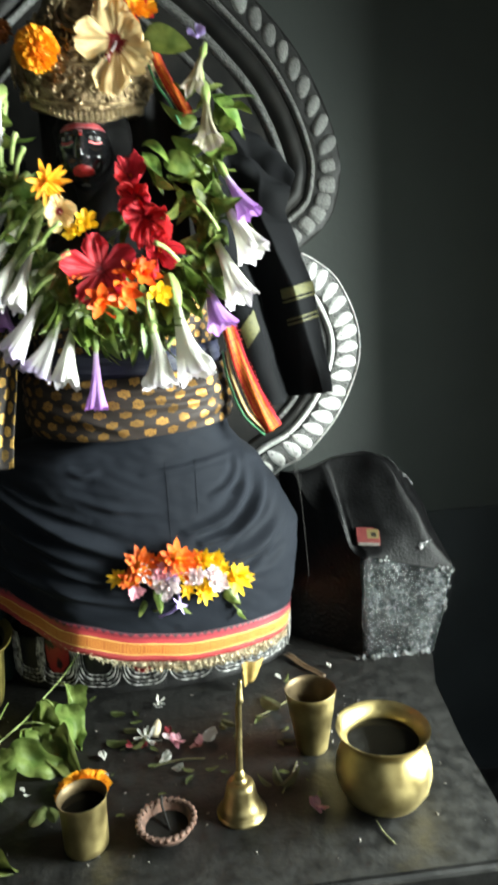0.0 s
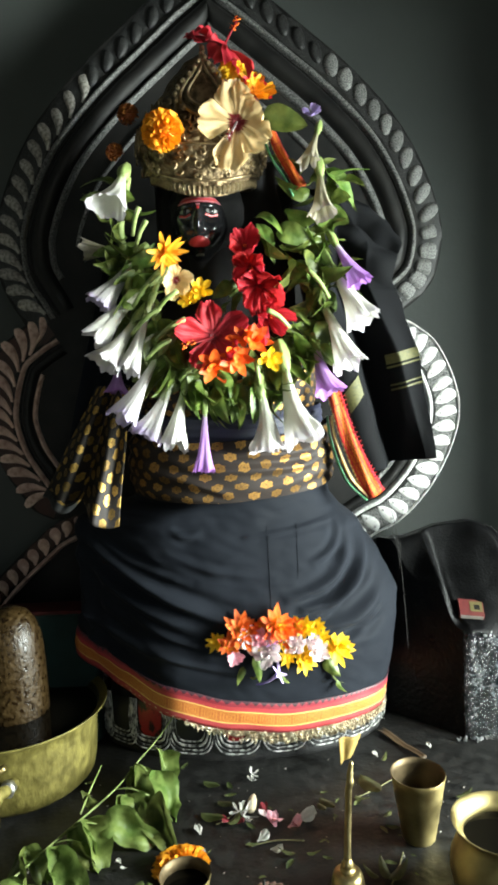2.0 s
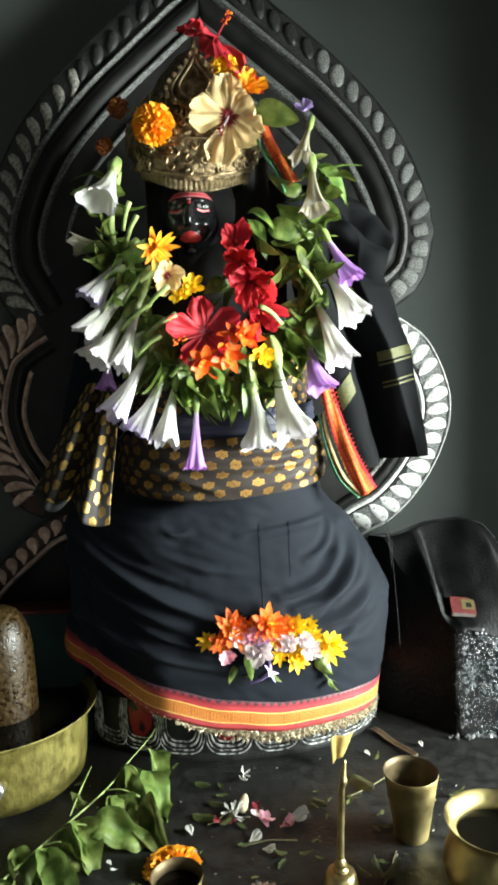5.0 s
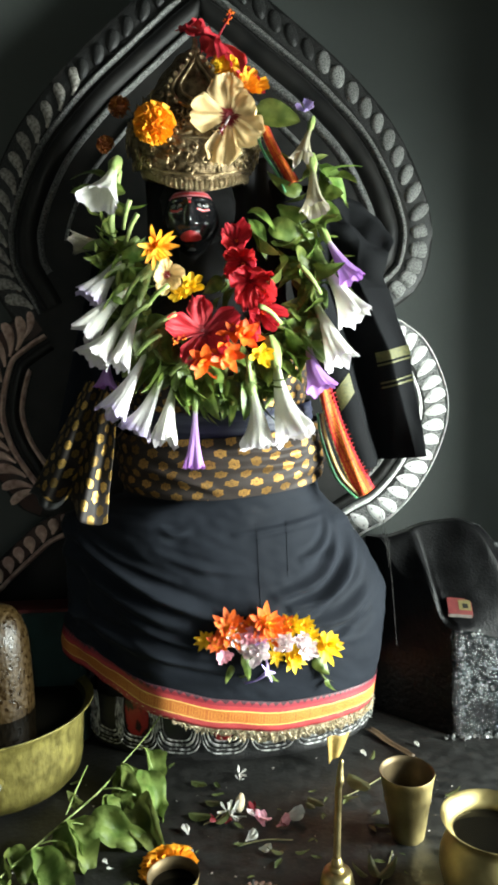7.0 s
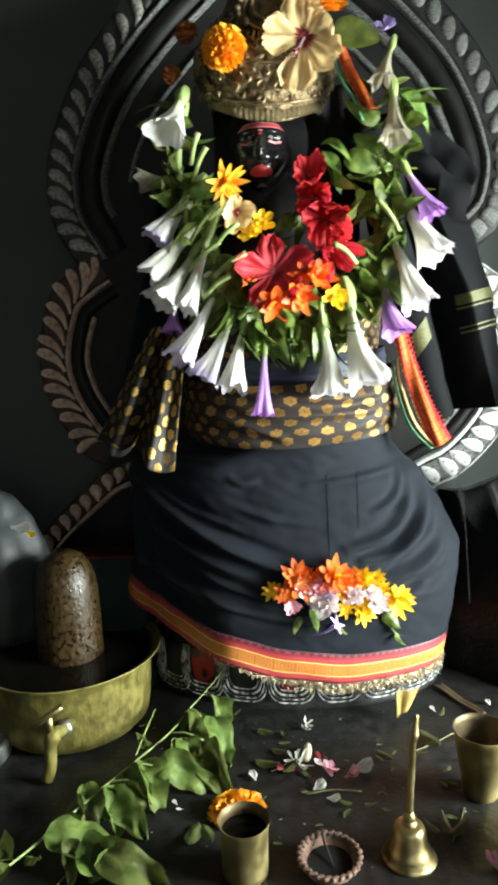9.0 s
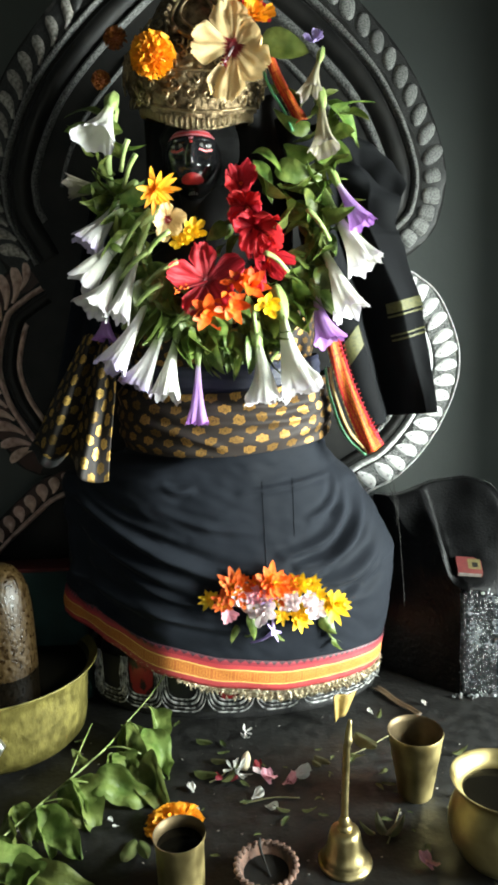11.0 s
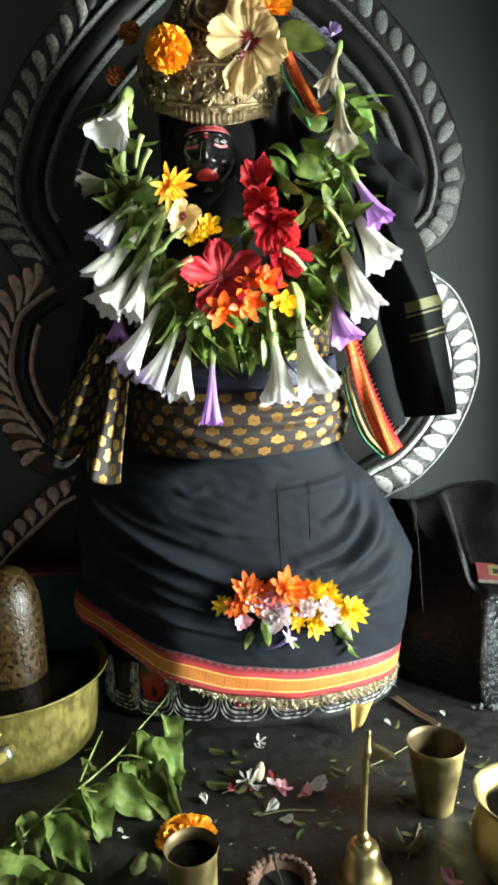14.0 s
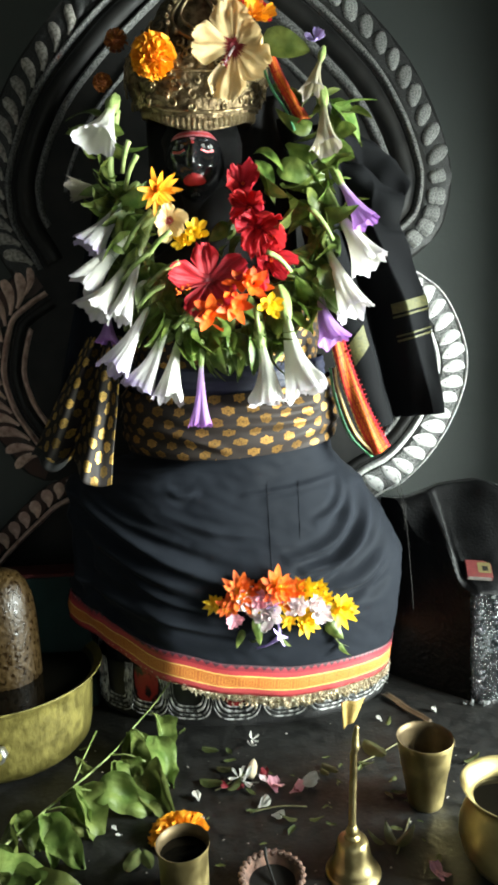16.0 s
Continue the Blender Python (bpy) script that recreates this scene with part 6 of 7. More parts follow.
pot = vessel("brass_pot", (0.341, 0.598, 0), [(0.032, 0.0), (0.038, 0.001), (0.050, 0.010), (0.0610, 0.028), (0.0645, 0.044), (0.0635, 0.060), (0.0580, 0.076), (0.0515, 0.087), (0.0500, 0.092), (0.0525, 0.098), (0.0610, 0.106), (0.0630, 0.1085)],
             [(0.0610, 0.1085), (0.0520, 0.099), (0.0478, 0.092), (0.0490, 0.086), (0.0565, 0.076), (0.0615, 0.06), (0.0625, 0.044), (0.050, 0.014), (0, 0.006)], BRASS, "round brass water pot with a flared rim", "pot", (0.0482, 0.089))
for part_ob in pot.children:
    if part_ob.name.startswith("lining"):
        part_ob.data.materials[0] = BRASS

bell = thing("brass_bell", (0.146, 0.604, 0), "brass hand bell with a long slender handle standing on the slab", "bell")
part("cup", lathe([(0.0330, 0.0), (0.0340, 0.0018), (0.0326, 0.0040), (0.0302, 0.0058), (0.0306, 0.0072), (0.0282, 0.0090), (0.0286, 0.0104), (0.0252, 0.0155), (0.0224, 0.024), (0.0206, 0.033), (0.0194, 0.040), (0.0180, 0.0438), (0.0150, 0.0462), (0.0085, 0.0475), (0.0, 0.0476)], 64), BELL_BRASS, bell)
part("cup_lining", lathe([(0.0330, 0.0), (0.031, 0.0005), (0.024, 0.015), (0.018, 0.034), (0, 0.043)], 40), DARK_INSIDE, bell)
part("collar", lathe([(0.0, 0.0470), (0.0092, 0.0470), (0.0104, 0.0488), (0.0092, 0.0506), (0.0066, 0.0514), (0.0072, 0.0540), (0.0078, 0.0570), (0.0060, 0.0600), (0.0050, 0.0640), (0.0, 0.0640)], 32), BELL_BRASS, bell)
part("handle", tube(spline([(0, 0, 0.062), (0.001, 0.0, 0.092), (0.003, 0.001, 0.132), (0.004, 0.002, 0.156), (0.006, 0.001, 0.163), (0.006, 0.0, 0.176), (0.008, -0.001, 0.194)], 40), lambda t: 0.0046 - 0.0008 * t + 0.0008 * math.exp(-((t - 0.72) / 0.05) ** 2) - 0.0016 * max(0, t - 0.85) / 0.15, 8), BELL_BRASS, bell)

lamp = thing("clay_lamp", (0.046, 0.580, 0), "small round clay oil lamp with notched rim and wick", "oil lamp")
part("dish", lathe([(0, 0), (0.020, 0.0), (0.031, 0.008), (0.0385, 0.020), (0.0375, 0.0235), (0.0345, 0.0225), (0.027, 0.011), (0, 0.008)], 48), TERRACOTTA, lamp)
part("oil", lathe([(0, 0.0125), (0.0282, 0.0125)], 36), SOOT, lamp, "black burnt oil")
NOTCH = to_mesh("rim_notch", box((0.0052, 0.0095, 0.0050), (0, 0, 0), 0.0014), TERRACOTTA)
for k in range(26):
    a = 2 * math.pi * k / 26
    ob = part("rim_notch", NOTCH, None, lamp)
    ob.matrix_basis = Matrix.Translation((0.0362 * math.cos(a), 0.0362 * math.sin(a), 0.0222)) @ Matrix.Rotation(a + 0.5, 4, "Z")
part("wick", tube(spline([(0.004, -0.008, 0.013), (-0.001, 0.008, 0.018), (-0.006, 0.024, 0.024), (-0.007, 0.034, 0.031)], 12), lambda t: 0.0012 + 0.0008 * t, 6), THREAD, lamp, "grey cotton wick")

# ---- basin with the upright stone ----
BX, BY = -0.376, 0.920
basin = thing("brass_basin", (BX, BY, 0), "wide green tarnished brass basin with a tap at its front", "basin")
part("bowl", lathe([(0, 0.0), (0.108, 0.0), (0.119, 0.003), (0.128, 0.012), (0.1315, 0.030), (0.134, 0.060), (0.137, 0.100), (0.140, 0.116), (0.146, 0.123), (0.153, 0.126), (0.1555, 0.128), (0.1545, 0.130)], 80), BRASS_BASIN, basin)
part("rim", lathe([(0.1545, 0.130), (0.149, 0.128), (0.141, 0.122)], 80), BRASS_BASIN, basin)
# below the lip the lining is coloured darker than the bowl
part("lining", lathe([(0.141, 0.122), (0.1365, 0.114), (0.131, 0.09), (0.124, 0.045), (0.10, 0.01), (0, 0.006)], 80), BASIN_DARK, basin, "dark inside of the basin")
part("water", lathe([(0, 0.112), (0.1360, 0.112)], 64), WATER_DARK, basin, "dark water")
tap = part("tap", tube(spline([(0.036, -0.124, 0.066), (0.033, -0.155, 0.070), (0.026, -0.172, 0.074), (0.022, -0.178, 0.060), (0.020, -0.180, 0.030), (0.013, -0.181, 0.006)], 30), lambda t: 0.0085 + 0.004 * math.exp(-((t - 0.45) / 0.12) ** 2) + 0.001 * t, 14), BRASS_BASIN, basin, "brass tap")
part("stem", tube([Vector((0.024, -0.176, 0.078)), Vector((0.023, -0.178, 0.092)), Vector((0.023, -0.178, 0.106))], 0.0050, 10), BRASS, tap)
part("lever", tube([Vector((0.002, -0.180, 0.094)), Vector((0.023, -0.179, 0.108)), Vector((0.044, -0.178, 0.122))], 0.0050, 10), BRASS, tap, "pale worn tap lever")
part("nut", lathe([(0.0, -0.006), (0.0125, -0.006), (0.0135, 0.0), (0.0125, 0.006), (0.0, 0.006)], 6), STEEL, tap, "grey steel nut").matrix_basis = aim((0.034, -0.148, 0.069), (-0.1, -1, 0.1))
part("leaf_scrap", WILTED[0], None, basin, "green leaf stuck to the wall of the basin").matrix_basis = aim((-0.112, 0.030, 0.108), (-0.1, 0.2, 0.9), (0.045,) * 3, 1.2)

upright = thing("stone_lingam", (BX - 0.003, BY + 0.012, 0.006), "polished brown mottled upright stone with a rounded top", "stone", mesh=to_mesh("stone_lingam", lathe([(0, 0), (0.054, 0.0), (0.0560, 0.08), (0.0550, 0.176), (0.0535, 0.218), (0.0500, 0.244), (0.0420, 0.266), (0.0310, 0.281), (0.016, 0.289), (0, 0.291)], 56), LINGAM_STONE))


def boulder(name, place, size, label, seed, material=GREY_STONE):
    bm = bmesh.new()
    bmesh.ops.create_icosphere(bm, subdivisions=5, radius=1)
    off = Vector((seed * 7.1, seed * 3.3, 0))
    for v in bm.verts:
        n = noise.noise(v.co * 1.3 + off) * 0.14 + noise.noise(v.co * 4 + off) * 0.035
        v.co = v.co * (1 + n)
        v.co.z = max(v.co.z, -0.85)
        v.co = Vector((v.co.x * size[0], v.co.y * size[1], (v.co.z + 0.85) * size[2]))
    return thing(name, place, label, "stone", "grey stones by the basin", mesh=to_mesh(name, bm, material))


boulder("grey_stone", (-0.535, 1.015, 0.0), (0.105, 0.075, 0.205), "tall rounded grey stone behind the basin", 1)
boulder("grey_stone", (-0.70, 0.985, 0.0), (0.10, 0.08, 0.14), "smaller rounded grey stone behind the basin", 2)
ob = thing("white_petal", (0, 0, 0), "white and yellow petal lying on the grey stone", "petal", mesh=petal_mesh("white_petal", 0.7, 0.3, 0.05, 5, PETAL_WHITE))
ob.matrix_basis = Matrix.Translation((-0.480, 0.965, 0.330)) @ Matrix.Rotation(0.9, 4, "X") @ Matrix.Rotation(-1.75, 4, "Z") @ Matrix.Diagonal((0.034, 0.040, 0.03, 1))
ob = thing("yellow_petal", (0, 0, 0), "small yellow petal lying on the grey stone", "petal", mesh=petal_mesh("yellow_petal", 0.7, 0.3, 0.05, 6, YELLOW_PETAL))
ob.matrix_basis = Matrix.Translation((-0.452, 0.963, 0.322)) @ Matrix.Rotation(0.9, 4, "X") @ Matrix.Rotation(-2.1, 4, "Z") @ Matrix.Diagonal((0.020, 0.022, 0.02, 1))
lid = thing("steel_lid", (-0.535, 0.800, 0.0), "round dull steel lid with a raised rim lying on the slab", "lid")
part("plate", lathe([(0, 0.016), (0.05, 0.016), (0.066, 0.013), (0.072, 0.022), (0.078, 0.030), (0.084, 0.024), (0.086, 0.0), (0, 0.0)], 56), STEEL, lid)
part("knob", lathe([(0, 0.028), (0.010, 0.027), (0.012, 0.021), (0.007, 0.016)], 24), STEEL, lid)

# ---- the leafy branch ----
branch = thing("leafy_branch", (0, 0, 0), "fresh green leafy branch lying across the slab", "branch")
part("twig", tube(spline([(-0.400, 0.490, 0.022), (-0.338, 0.558, 0.028), (-0.271, 0.676, 0.030), (-0.236, 0.734, 0.032), (-0.190, 0.814, 0.034), (-0.166, 0.872, 0.040), (-0.134, 0.905, 0.062), (-0.105, 0.918, 0.096)], 50), lambda t: 0.0019 - 0.0008 * t, 8), STEM_GREEN, branch, "pale green twig")
LEAF_SPOTS = [
    (-0.196, 0.745, -0.108, 0.711), (-0.220, 0.744, -0.173, 0.675), (-0.236, 0.734, -0.199, 0.686), (-0.162, 0.801, -0.136, 0.728), (-0.175, 0.799, -0.160, 0.746),
    (-0.161, 0.876, -0.136, 0.796), (-0.169, 0.870, -0.160, 0.816), (-0.128, 0.918, -0.103, 0.845), (-0.130, 0.860, -0.093, 0.776), (-0.129, 0.790, -0.096, 0.700),
    (-0.294, 0.687, -0.252, 0.652), (-0.248, 0.684, -0.197, 0.619), (-0.230, 0.698, -0.199, 0.667), (-0.313, 0.588, -0.220, 0.608), (-0.244, 0.577, -0.145, 0.532),
    (-0.280, 0.590, -0.261, 0.548), (-0.336, 0.554, -0.394, 0.592), (-0.336, 0.545, -0.372, 0.533), (-0.300, 0.630, -0.262, 0.600), (-0.215, 0.578, -0.239, 0.544),
    (-0.292, 0.688, -0.286, 0.618), (-0.250, 0.690, -0.222, 0.630), (-0.262, 0.588, -0.190, 0.545), (-0.345, 0.562, -0.392, 0.548),
]
BRANCH_LEAVES = [leaf_mesh(k + 60, BRANCH_LEAF, 0.40, 0.54, fold=(0.75, 1.15, 0.5)[k % 3], crumple=0.19) for k in range(6)]
lrng = random.Random(77)
for i, (x0, y0, x1, y1) in enumerate(LEAF_SPOTS):
    a, b = Vector((x0, y0, 0.034)), Vector((x1, y1, 0.012 + 0.012 * lrng.random()))
    ob = part("leaf", BRANCH_LEAVES[i % 6], None, branch)
    n = (b - a).length * 1.08
    up_way = Vector((lrng.uniform(-0.9, 0.9), -0.5, 0.7))
    z = (b - a).normalized()
    x = z.cross(up_way).normalized() * -1
    y = z.cross(x)
    ob.matrix_basis = Matrix.Translation(a) @ Matrix((x, y, z)).transposed().to_4x4() @ Matrix.Diagonal((min(n, 0.095), n * 0.8, n, 1))
for a, b in (((-0.236, 0.734, 0.032), (-0.190, 0.733, 0.03)), ((-0.190, 0.814, 0.034), (-0.135, 0.80, 0.03)), ((-0.316, 0.598, 0.030), (-0.276, 0.600, 0.03)), ((-0.255, 0.70, 0.031), (-0.215, 0.70, 0.03)), ((-0.168, 0.872, 0.04), (-0.135, 0.84, 0.03)), ((-0.140, 0.90, 0.05), (-0.118, 0.87, 0.03)), ((-0.232, 0.760, 0.032), (-0.225, 0.877, 0.036)), ((-0.246, 0.722, 0.031), (-0.196, 0.745, 0.026)), ((-0.270, 0.680, 0.031), (-0.245, 0.684, 0.026))):
    part("stalk", tube(spline([a, ((a[0] + b[0]) / 2, (a[1] + b[1]) / 2, a[2] + 0.004), b], 8), 0.0012, 6), STEM_GREEN, branch)

twig_line = spline([(-0.400, 0.490, 0.022), (-0.338, 0.558, 0.028), (-0.271, 0.676, 0.030), (-0.236, 0.734, 0.032), (-0.190, 0.814, 0.034), (-0.166, 0.872, 0.040), (-0.134, 0.905, 0.062), (-0.105, 0.918, 0.096)], 50)
for i in range(3):
    k = lrng.randrange(0, 44)
    a = twig_line[k]
    side = 1 if i % 4 else -1
    way = Vector((0.8 * side + lrng.uniform(-0.3, 0.3), -0.5 * side + lrng.uniform(-0.4, 0.4), lrng.uniform(-0.30, 0.05)))
    n = lrng.uniform(0.030, 0.058)
    way = way.normalized() * n
    way.z = max(way.z, 0.008 - a.z)
    ob = part("leaf", BRANCH_LEAVES[i % 6], None, branch)
    ob.matrix_basis = aim(a + way * 0.12, way, (n, n * 0.8, n), lrng.uniform(0, 6.28))

# ---- flowers lying on the lap ----
def on_lap(x, z, lift=0.010):
    lo, hi = -math.pi * 0.98, -math.pi * 0.02
    for _ in range(40):
        mid = (lo + hi) / 2
        if skirt_at(mid, z).x < x:
            lo = mid
        else:
            hi = mid
    p = skirt_at(mid, z)
    return Vector((p.x, p.y - lift, p.z))



for x0, z0, x1, z1 in ((0.068, 0.425, 0.070, 0.285), (0.118, 0.425, 0.117, 0.335)):
    part("seam", tube([on_lap(x0 + (x1 - x0) * t, z0 + (z1 - z0) * t, 0.0004) for t in np.linspace(0, 1, 40)], 0.0006, 5), BLACK_CLOTH, skirt, "thin sewn seam")
ZINNIA_PETAL = petal_material("orange_zinnia_petal", (0.90, 0.46, 0.02), (0.74, 0.10, 0.010), (0.84, 0.21, 0.020), 0.50)
LAP = (("orange_flower", (0.020, 0.262), 0.030, 11, 3), ("orange_flower", (0.078, 0.266), 0.033, 11, 3), ("orange_flower", (-0.002, 0.244), 0.020, 8, 2), ("orange_flower", (0.106, 0.264), 0.018, 7, 2), ("yellow_flower", (-0.022, 0.246), 0.017, 7, 2), ("yellow_flower", (0.042, 0.240), 0.015, 6, 2), ("yellow_flower", (0.122, 0.262), 0.021, 8, 3), ("yellow_flower", (0.142, 0.258), 0.017, 7, 2))
LAP += (("yellow_flower", (0.118, 0.212), 0.023, 9, 3), ("yellow_flower", (0.174, 0.222), 0.028, 10, 3), ("yellow_flower", (0.092, 0.218), 0.014, 6, 2), ("white_flower", (0.062, 0.228), 0.018, 6, 2), ("white_flower", (0.028, 0.250), 0.016, 7, 2), ("pink_flower", (0.050, 0.252), 0.012, 6, 2), ("white_flower", (0.106, 0.236), 0.016, 6, 2), ("white_flower", (0.142, 0.226), 0.014, 6, 2), ("pink_flower", (0.008, 0.226), 0.010, 6, 1), ("white_flower", (0.132, 0.240), 0.013, 6, 2), ("yellow_flower", (0.086, 0.240), 0.014, 7, 2), ("orange_flower", (0.048, 0.268), 0.016, 8, 2), ("yellow_flower", (0.012, 0.246), 0.013, 7, 2), ("yellow_flower", (0.152, 0.240), 0.015, 7, 2))
LAP_LABEL = {"orange_flower": "bright orange many-petalled flower lying on the black lap", "yellow_flower": "bright yellow flower lying on the black lap", "white_flower": "pale pink and white flower lying on the black lap", "pink_flower": "small pink flower lying on the black lap"}
prng = random.Random(5)
LAP_PETAL = {"orange_flower": ZINNIA_PETAL, "yellow_flower": YELLOW_PETAL, "white_flower": PALE_PETAL, "pink_flower": PINK_PETAL}
for i, (name, (x, z), size, n, layers) in enumerate(LAP):
    ob = thing(name, (0, 0, 0), LAP_LABEL[name], "flower", "flowers on the lap")
    front = 1.25 if name[0] in "wp" else 1.0
    rays = name[0] in "oy"
    ob.matrix_basis = aim(on_lap(x, z, (0.012 if front > 1.2 else 0.005) + 0.006 * prng.random()), (prng.uniform(-0.5, 0.5), -1, prng.uniform(0.1, 0.8)), (size * front * 1.12,) * 3, prng.uniform(0, 6))
    blossom(ob, n + 2, layers, 0.40 if rays else 0.66, LAP_PETAL[name], 40 + i, rays)
    if name[0] == "o":
        part("centre", lathe([(0, 0.34), (0.12, 0.33), (0.20, 0.26), (0.22, 0.14)], 10), YELLOW_PETAL, ob, "yellow centre")
LILAC_LOBE = to_mesh("petal", surf(lambda u, v: ((2 * u - 1) * 0.16 * math.sin(math.pi * (0.12 + 0.88 * v)) ** 0.6, v, -0.35 * v * v + 0.06 * math.sin(6 * v)), 3, 6), LILAC_PETAL)
for (x0, z0), (x1, z1) in (((0.040, 0.172), (0.074, 0.196)), ((0.076, 0.196), (0.070, 0.244))):
    a, b = on_lap(x0, z0, 0.006), on_lap(x1, z1, 0.022)
    ob = thing("lilac_flower", (0, 0, 0), "slender lilac flower with a long tube lying on the black lap", "flower", "flowers on the lap")
    part("tube", tube(spline([a, a.lerp(b, 0.5) + Vector((0.002, -0.002, -0.002)), b], 12), lambda t: 0.0016 + 0.0018 * t * t, 8), LILAC_PETAL, ob)
    for k in range(5):
        lobe = part("petal", LILAC_LOBE, None, ob)
        lobe.matrix_basis = aim(b, b - a, (0.017,) * 3) @ Matrix.Rotation(radians(72 * k + 20), 4, "Z") @ Matrix.Rotation(radians(35 + 9 * (k % 2)), 4, "X")
for x, z, x2, z2, mesh in ((0.044, 0.228, 0.040, 0.192, 0), (0.020, 0.205, 0.014, 0.183, 1), (0.030, 0.185, 0.045, 0.180, 2), (0.080, 0.19, 0.083, 0.172, 3), (0.155, 0.205, 0.172, 0.178, 4)):
    a, b = on_lap(x, z, 0.005), on_lap(x2, z2, 0.007)
    ob = thing("green_leaf", (0, 0, 0), "small green leaf lying on the black lap", "leaf", "leaves on the lap", mesh=LEAVES[mesh])
    ob.matrix_basis = aim(a, b - a, ((b - a).length * 1.15,) * 3, 1.0 + mesh)
sprig = thing("flower_sprig", (0, 0, 0), "thin green flower stem hanging down the black lap", "stem", "leaves on the lap")
part("stalk", tube([on_lap(0.150 + 0.026 * t + 0.004 * math.sin(6 * t), 0.215 - 0.055 * t, 0.004) for t in np.linspace(0, 1, 14)], 0.0012, 6), STEM_GREEN, sprig)
for t in (0.7, 1.0):
    ob = part("leaf", LEAVES[1], None, sprig)
    ob.matrix_basis = aim(on_lap(0.150 + 0.026 * t, 0.215 - 0.055 * t, 0.004), (0.1, -0.4, -1), (0.022,) * 3, t * 3)

# ---- petals, leaves and scraps on the slab ----
marigold = thing("marigold", (0, 0, 0), "orange yellow marigold lying behind the brass cup", "flower")
marigold.matrix_basis = Matrix.Translation((-0.074, 0.672, 0.011)) @ Euler((0.3, -0.1, 0)).to_matrix().to_4x4() @ Matrix.Diagonal((0.040, 0.030, 0.017, 1))
pompom(marigold, MARIGOLD, 8, 110)
PETALS = [petal_mesh("petal", 0.8, 0.35, 0.24, k, m, 10, 9) for k, m in enumerate((PETAL_WHITE, PINK_PETAL, PALE_PETAL, DARK_RED))]


def scatter_petal(kind, x, y, size, turn, label):
    ob = thing("petal", (0, 0, 0), label, "petal", "petals on the slab", mesh=PETALS[kind])
    ob.matrix_basis = Matrix.Translation((x, y, 0.0035)) @ Euler((0.12, 0.1, turn)).to_matrix().to_4x4() @ Matrix.Diagonal((size, size, size * 0.6, 1))


for kind, x, y, size, turn in ((0, 0.090, 0.768, 0.034, -1.5), (0, 0.032, 0.722, 0.022, -0.9), (0, 0.050, 0.706, 0.020, -1.9), (0, -0.052, 0.742, 0.018, 0.4), (0, -0.160, 0.690, 0.010, 0.8), (0, -0.150, 0.682, 0.010, 2.0), (0, 0.343, 0.940, 0.013, 0.2), (0, 0.284, 1.046, 0.012, 1.2), (0, 0.246, 0.920, 0.014, 0.5), (0, -0.043, 0.700, 0.009, 0.4)):
    scatter_petal(kind, x, y, size, turn, "small fallen white petal on the slab")
for kind, x, y, size, turn in ((1, 0.060, 0.752, 0.026, 0.3), (1, 0.072, 0.770, 0.024, 2.2), (1, 0.078, 0.750, 0.024, -1.2), (1, 0.250, 0.580, 0.024, 0.4), (1, 0.262, 0.590, 0.022, 2.0), (2, 0.050, 0.775, 0.018, 1.0), (1, 0.095, 0.762, 0.012, 0.0)):
    scatter_petal(kind, x, y, size, turn, "fallen pink petal on the slab")
for x, y, size, turn in ((0.046, 0.785, 0.018, 0.3), (-0.008, 0.768, 0.016, 1.4), (0.098, 0.755, 0.014, 2.0), (0.002, 0.762, 0.012, -1)):
    scatter_petal(3, x, y, size, turn, "dried dark red petal on the slab")
for k, (x, y, s, turn) in enumerate(((0.026, 0.884, 0.013, 0.4), (0.012, 0.778, 0.022, 1.1), (0.004, 0.788, 0.016, -0.6), (0.024, 0.866, 0.010, 2.2))):
    ob = thing("jasmine", (0, 0, 0), "small crumpled white jasmine blossom on the slab", "flower", "petals on the slab")
    ob.matrix_basis = Matrix.Translation((x, y, 0.005)) @ Euler((0.5, 0.2, turn)).to_matrix().to_4x4() @ Matrix.Diagonal((s, s, s, 1))
    blossom(ob, 5, 1, 0.32, PETAL_WHITE, 70 + k)
SCRAPS = ((0.206, 0.868, 0.233, 0.802), (0.188, 0.812, 0.210, 0.798), (0.131, 0.812, 0.155, 0.783), (0.128, 0.800, 0.140, 0.775), (0.100, 0.692, 0.122, 0.690), (0.085, 0.692, 0.060, 0.700), (0.205, 0.637, 0.198, 0.675), (0.205, 0.637, 0.239, 0.663), (-0.055, 0.868, -0.026, 0.850), (-0.054, 0.787, -0.014, 0.765), (-0.012, 0.760, 0.016, 0.788), (-0.030, 0.815, 0.000, 0.800),
          (0.192, 0.640, 0.172, 0.660), (-0.125, 0.654, -0.135, 0.600), (-0.118, 0.650, -0.100, 0.612), (0.300, 0.870, 0.318, 0.860), (0.345, 0.800, 0.375, 0.810), (0.236, 0.775, 0.222, 0.755), (0.365, 0.730, 0.385, 0.745), (0.250, 0.905, 0.262, 0.925))
for k, (x, y, x2, y2) in enumerate(SCRAPS):
    n = math.hypot(x2 - x, y2 - y)
    ob = thing("fallen_leaf", (0, 0, 0), "small dull green leaf lying on the slab", "leaf", "leaves on the slab", mesh=WILTED[k % 3])
    ob.matrix_basis = Matrix.Translation((x, y, 0.006)) @ Euler((radians(-88), 0, math.atan2(x - x2, y2 - y))).to_matrix().to_4x4() @ Matrix.Diagonal((n, n, n, 1))
bud = thing("cream_bud", (0, 0, 0), "small cream flower bud lying on the slab", "flower", "petals on the slab", mesh=to_mesh("cream_bud", lathe([(0, -1), (0.35, -0.85), (0.55, -0.3), (0.5, 0.3), (0.25, 0.8), (0, 1)], 14), FADED_CREAM))
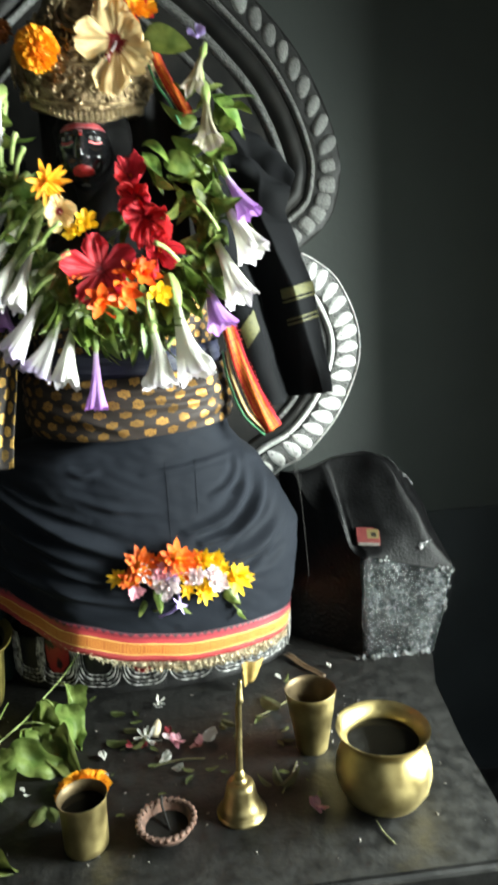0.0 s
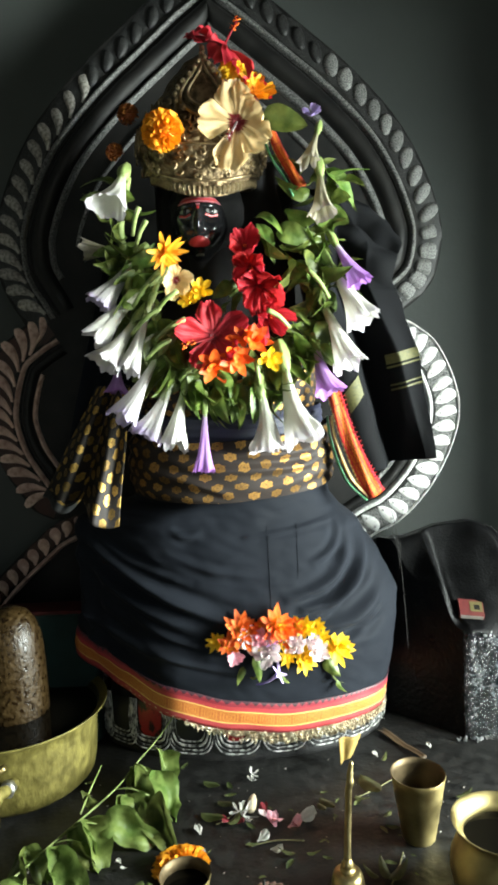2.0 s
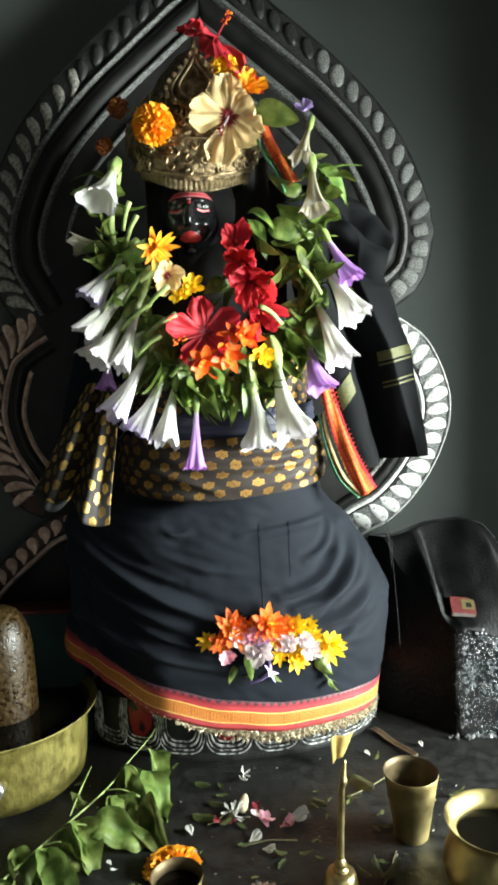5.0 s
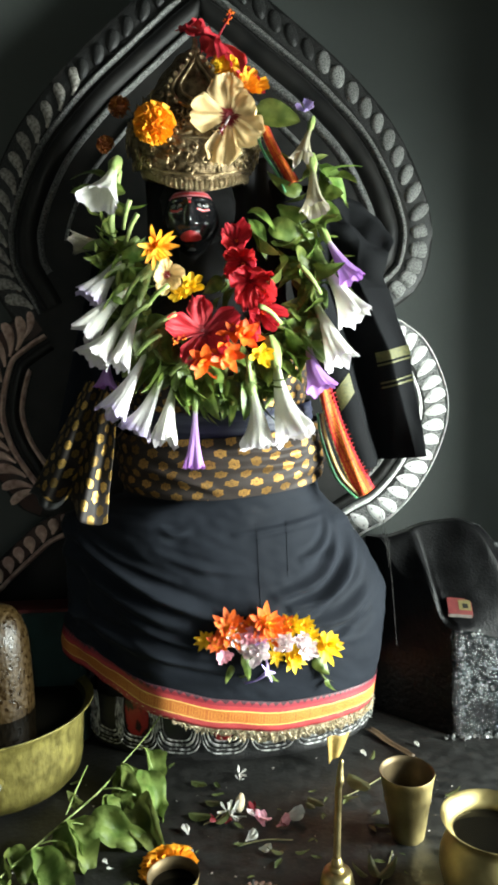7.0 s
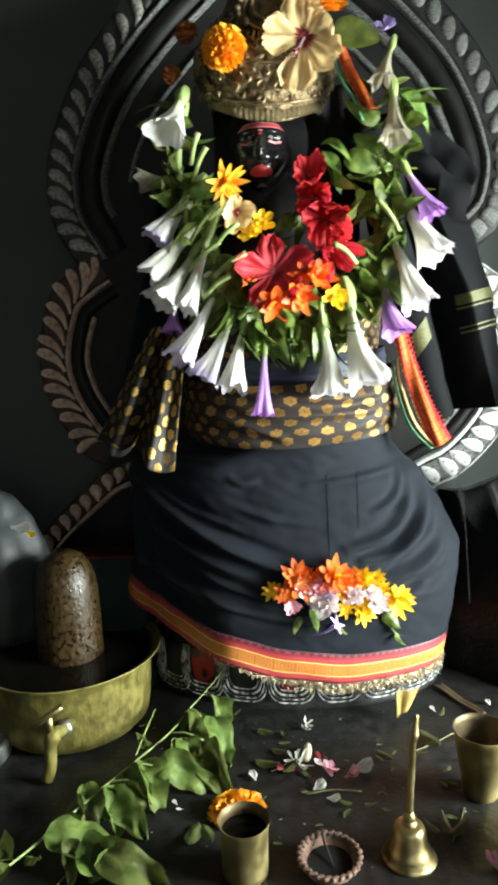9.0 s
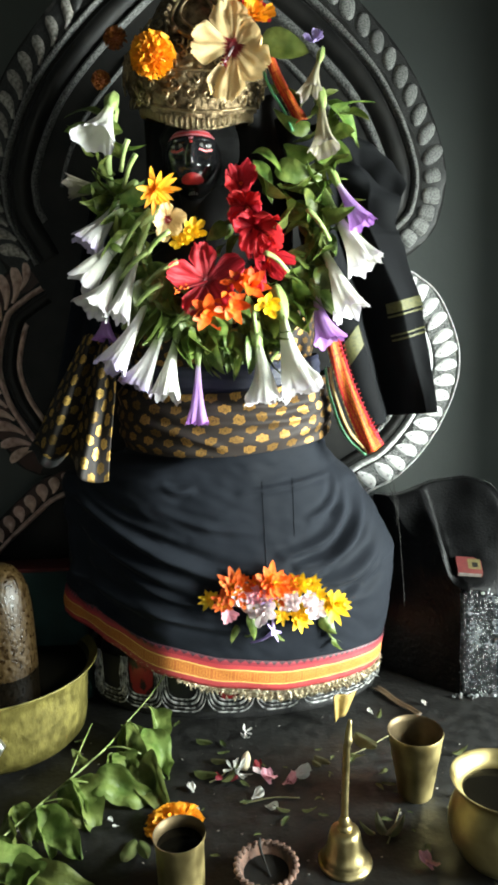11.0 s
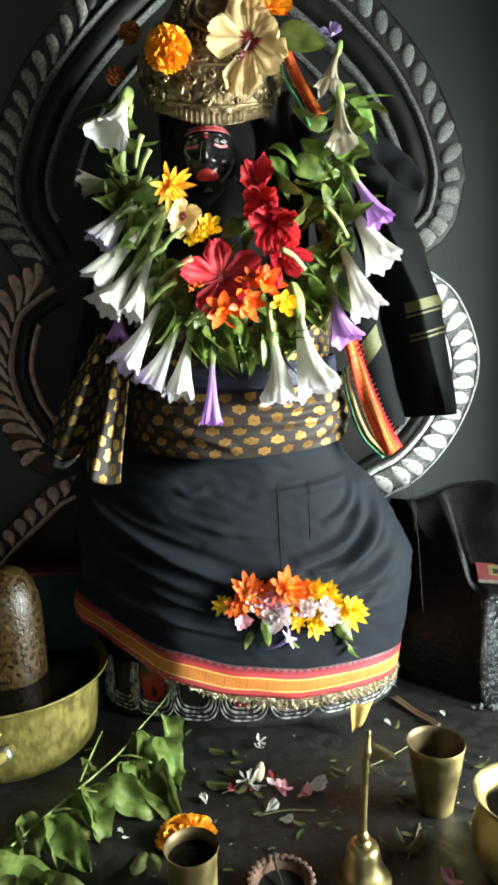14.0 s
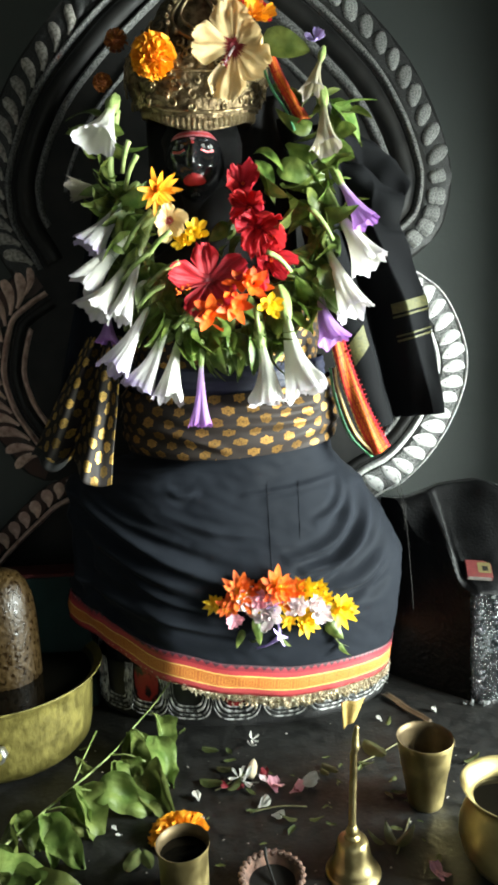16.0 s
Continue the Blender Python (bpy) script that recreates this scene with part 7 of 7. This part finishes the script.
bud.matrix_basis = aim((0.025, 0.803, 0.008), (0.2, 0.9, 0.35), (0.014, 0.014, 0.017))
for pts in (((0.205, 0.628), (0.222, 0.660), (0.236, 0.690)), ((0.292, 0.640), (0.300, 0.662), (0.303, 0.690)), ((0.330, 0.515), (0.322, 0.535), (0.318, 0.560)), ((0.187, 0.812), (0.224, 0.834), (0.262, 0.862)), ((-0.296, 0.51), (-0.288, 0.54), (-0.280, 0.565)), ((-0.03, 0.765), (-0.015, 0.775), (0.0, 0.795)), ((0.02, 0.715), (0.06, 0.725), (0.10, 0.722))):
    ob = thing("dry_stalk", (0, 0, 0), "thin dry plant stalk lying on the slab", "stalk", "stalks on the slab")
    part("stalk", tube(spline([(x, y, 0.002) for x, y in pts], 10), 0.0011, 5), STRAW, ob)

# ---- dust and crumbs on the slab ----
crng = random.Random(99)
bm = bmesh.new()
for i in range(110):
    x, y = crng.uniform(-0.30, 0.46), crng.uniform(0.50, 0.93)
    r = crng.uniform(0.0006, 0.0017)
    bmesh.ops.create_icosphere(bm, subdivisions=1, radius=r, matrix=Matrix.Translation((x, y, r * 0.4)) @ Euler((0, 0, crng.uniform(0, 3))).to_matrix().to_4x4() @ Matrix.Diagonal((crng.uniform(1, 2.6), 1, 0.5, 1)))
thing("crumbs", (0, 0, 0), "scattered pale rice grains and crumbs on the slab", "crumbs", kind="stuff", mesh=to_mesh("crumbs", bm, CARD_GREY))

# ---- torn leaf flakes on the slab ----
bm = bmesh.new()
for i in range(45):
    x, y = crng.gauss(0.14, 0.15), crng.gauss(0.74, 0.09)
    if not (-0.25 < x < 0.45 and 0.48 < y < 0.93):
        continue
    n, turn = crng.uniform(0.0025, 0.0085), crng.uniform(0, 6.28)
    surf(lambda u, v: Vector((x, y, 0.0022)) + Matrix.Rotation(turn, 3, "Z") @ Vector(((u - 0.5) * n * (0.3 + 0.7 * math.sin(math.pi * v)), (v - 0.5) * n * 2.4, n * 0.25 * abs(2 * u - 1) + 0.1 * n * math.sin(5 * v + i))), 2, 4, bm=bm)
thing("leaf_flakes", (0, 0, 0), "torn dull green leaf flakes scattered on the slab", "leaf flakes", kind="stuff", mesh=to_mesh("leaf_flakes", bm, DARK_LEAF))

# ---- low things behind the basin and beside the hem ----
parcel = thing("cloth_parcel", (-0.345, 1.035, 0.0), "dark green folded cloth parcel with a red edge behind the basin", "parcel")
part("folded_cloth", box((0.185, 0.050, 0.256), (0, 0, 0.128), 0.012, 3, jitter=0.003), PARCEL_GREEN, parcel)
part("edging", box((0.181, 0.054, 0.007), (0, 0, 0.2555), 0.002), PARCEL_RED, parcel, "dull red cloth edging")
strip = thing("dry_leaf_strip", (0, 0, 0), "flat brown strip of dried leaf lying on the slab", "leaf")
part("blade", surf(lambda u, v: (0.266 + 0.058 * u + 0.013 * (v - 0.5) * (1 - 0.3 * u), 1.008 - 0.100 * u + 0.008 * (v - 0.5), 0.004 + 0.0015 * math.sin(9 * u) + 0.002 * abs(2 * v - 1)), 16, 4, thick=0.001), DRY_BROWN, strip)
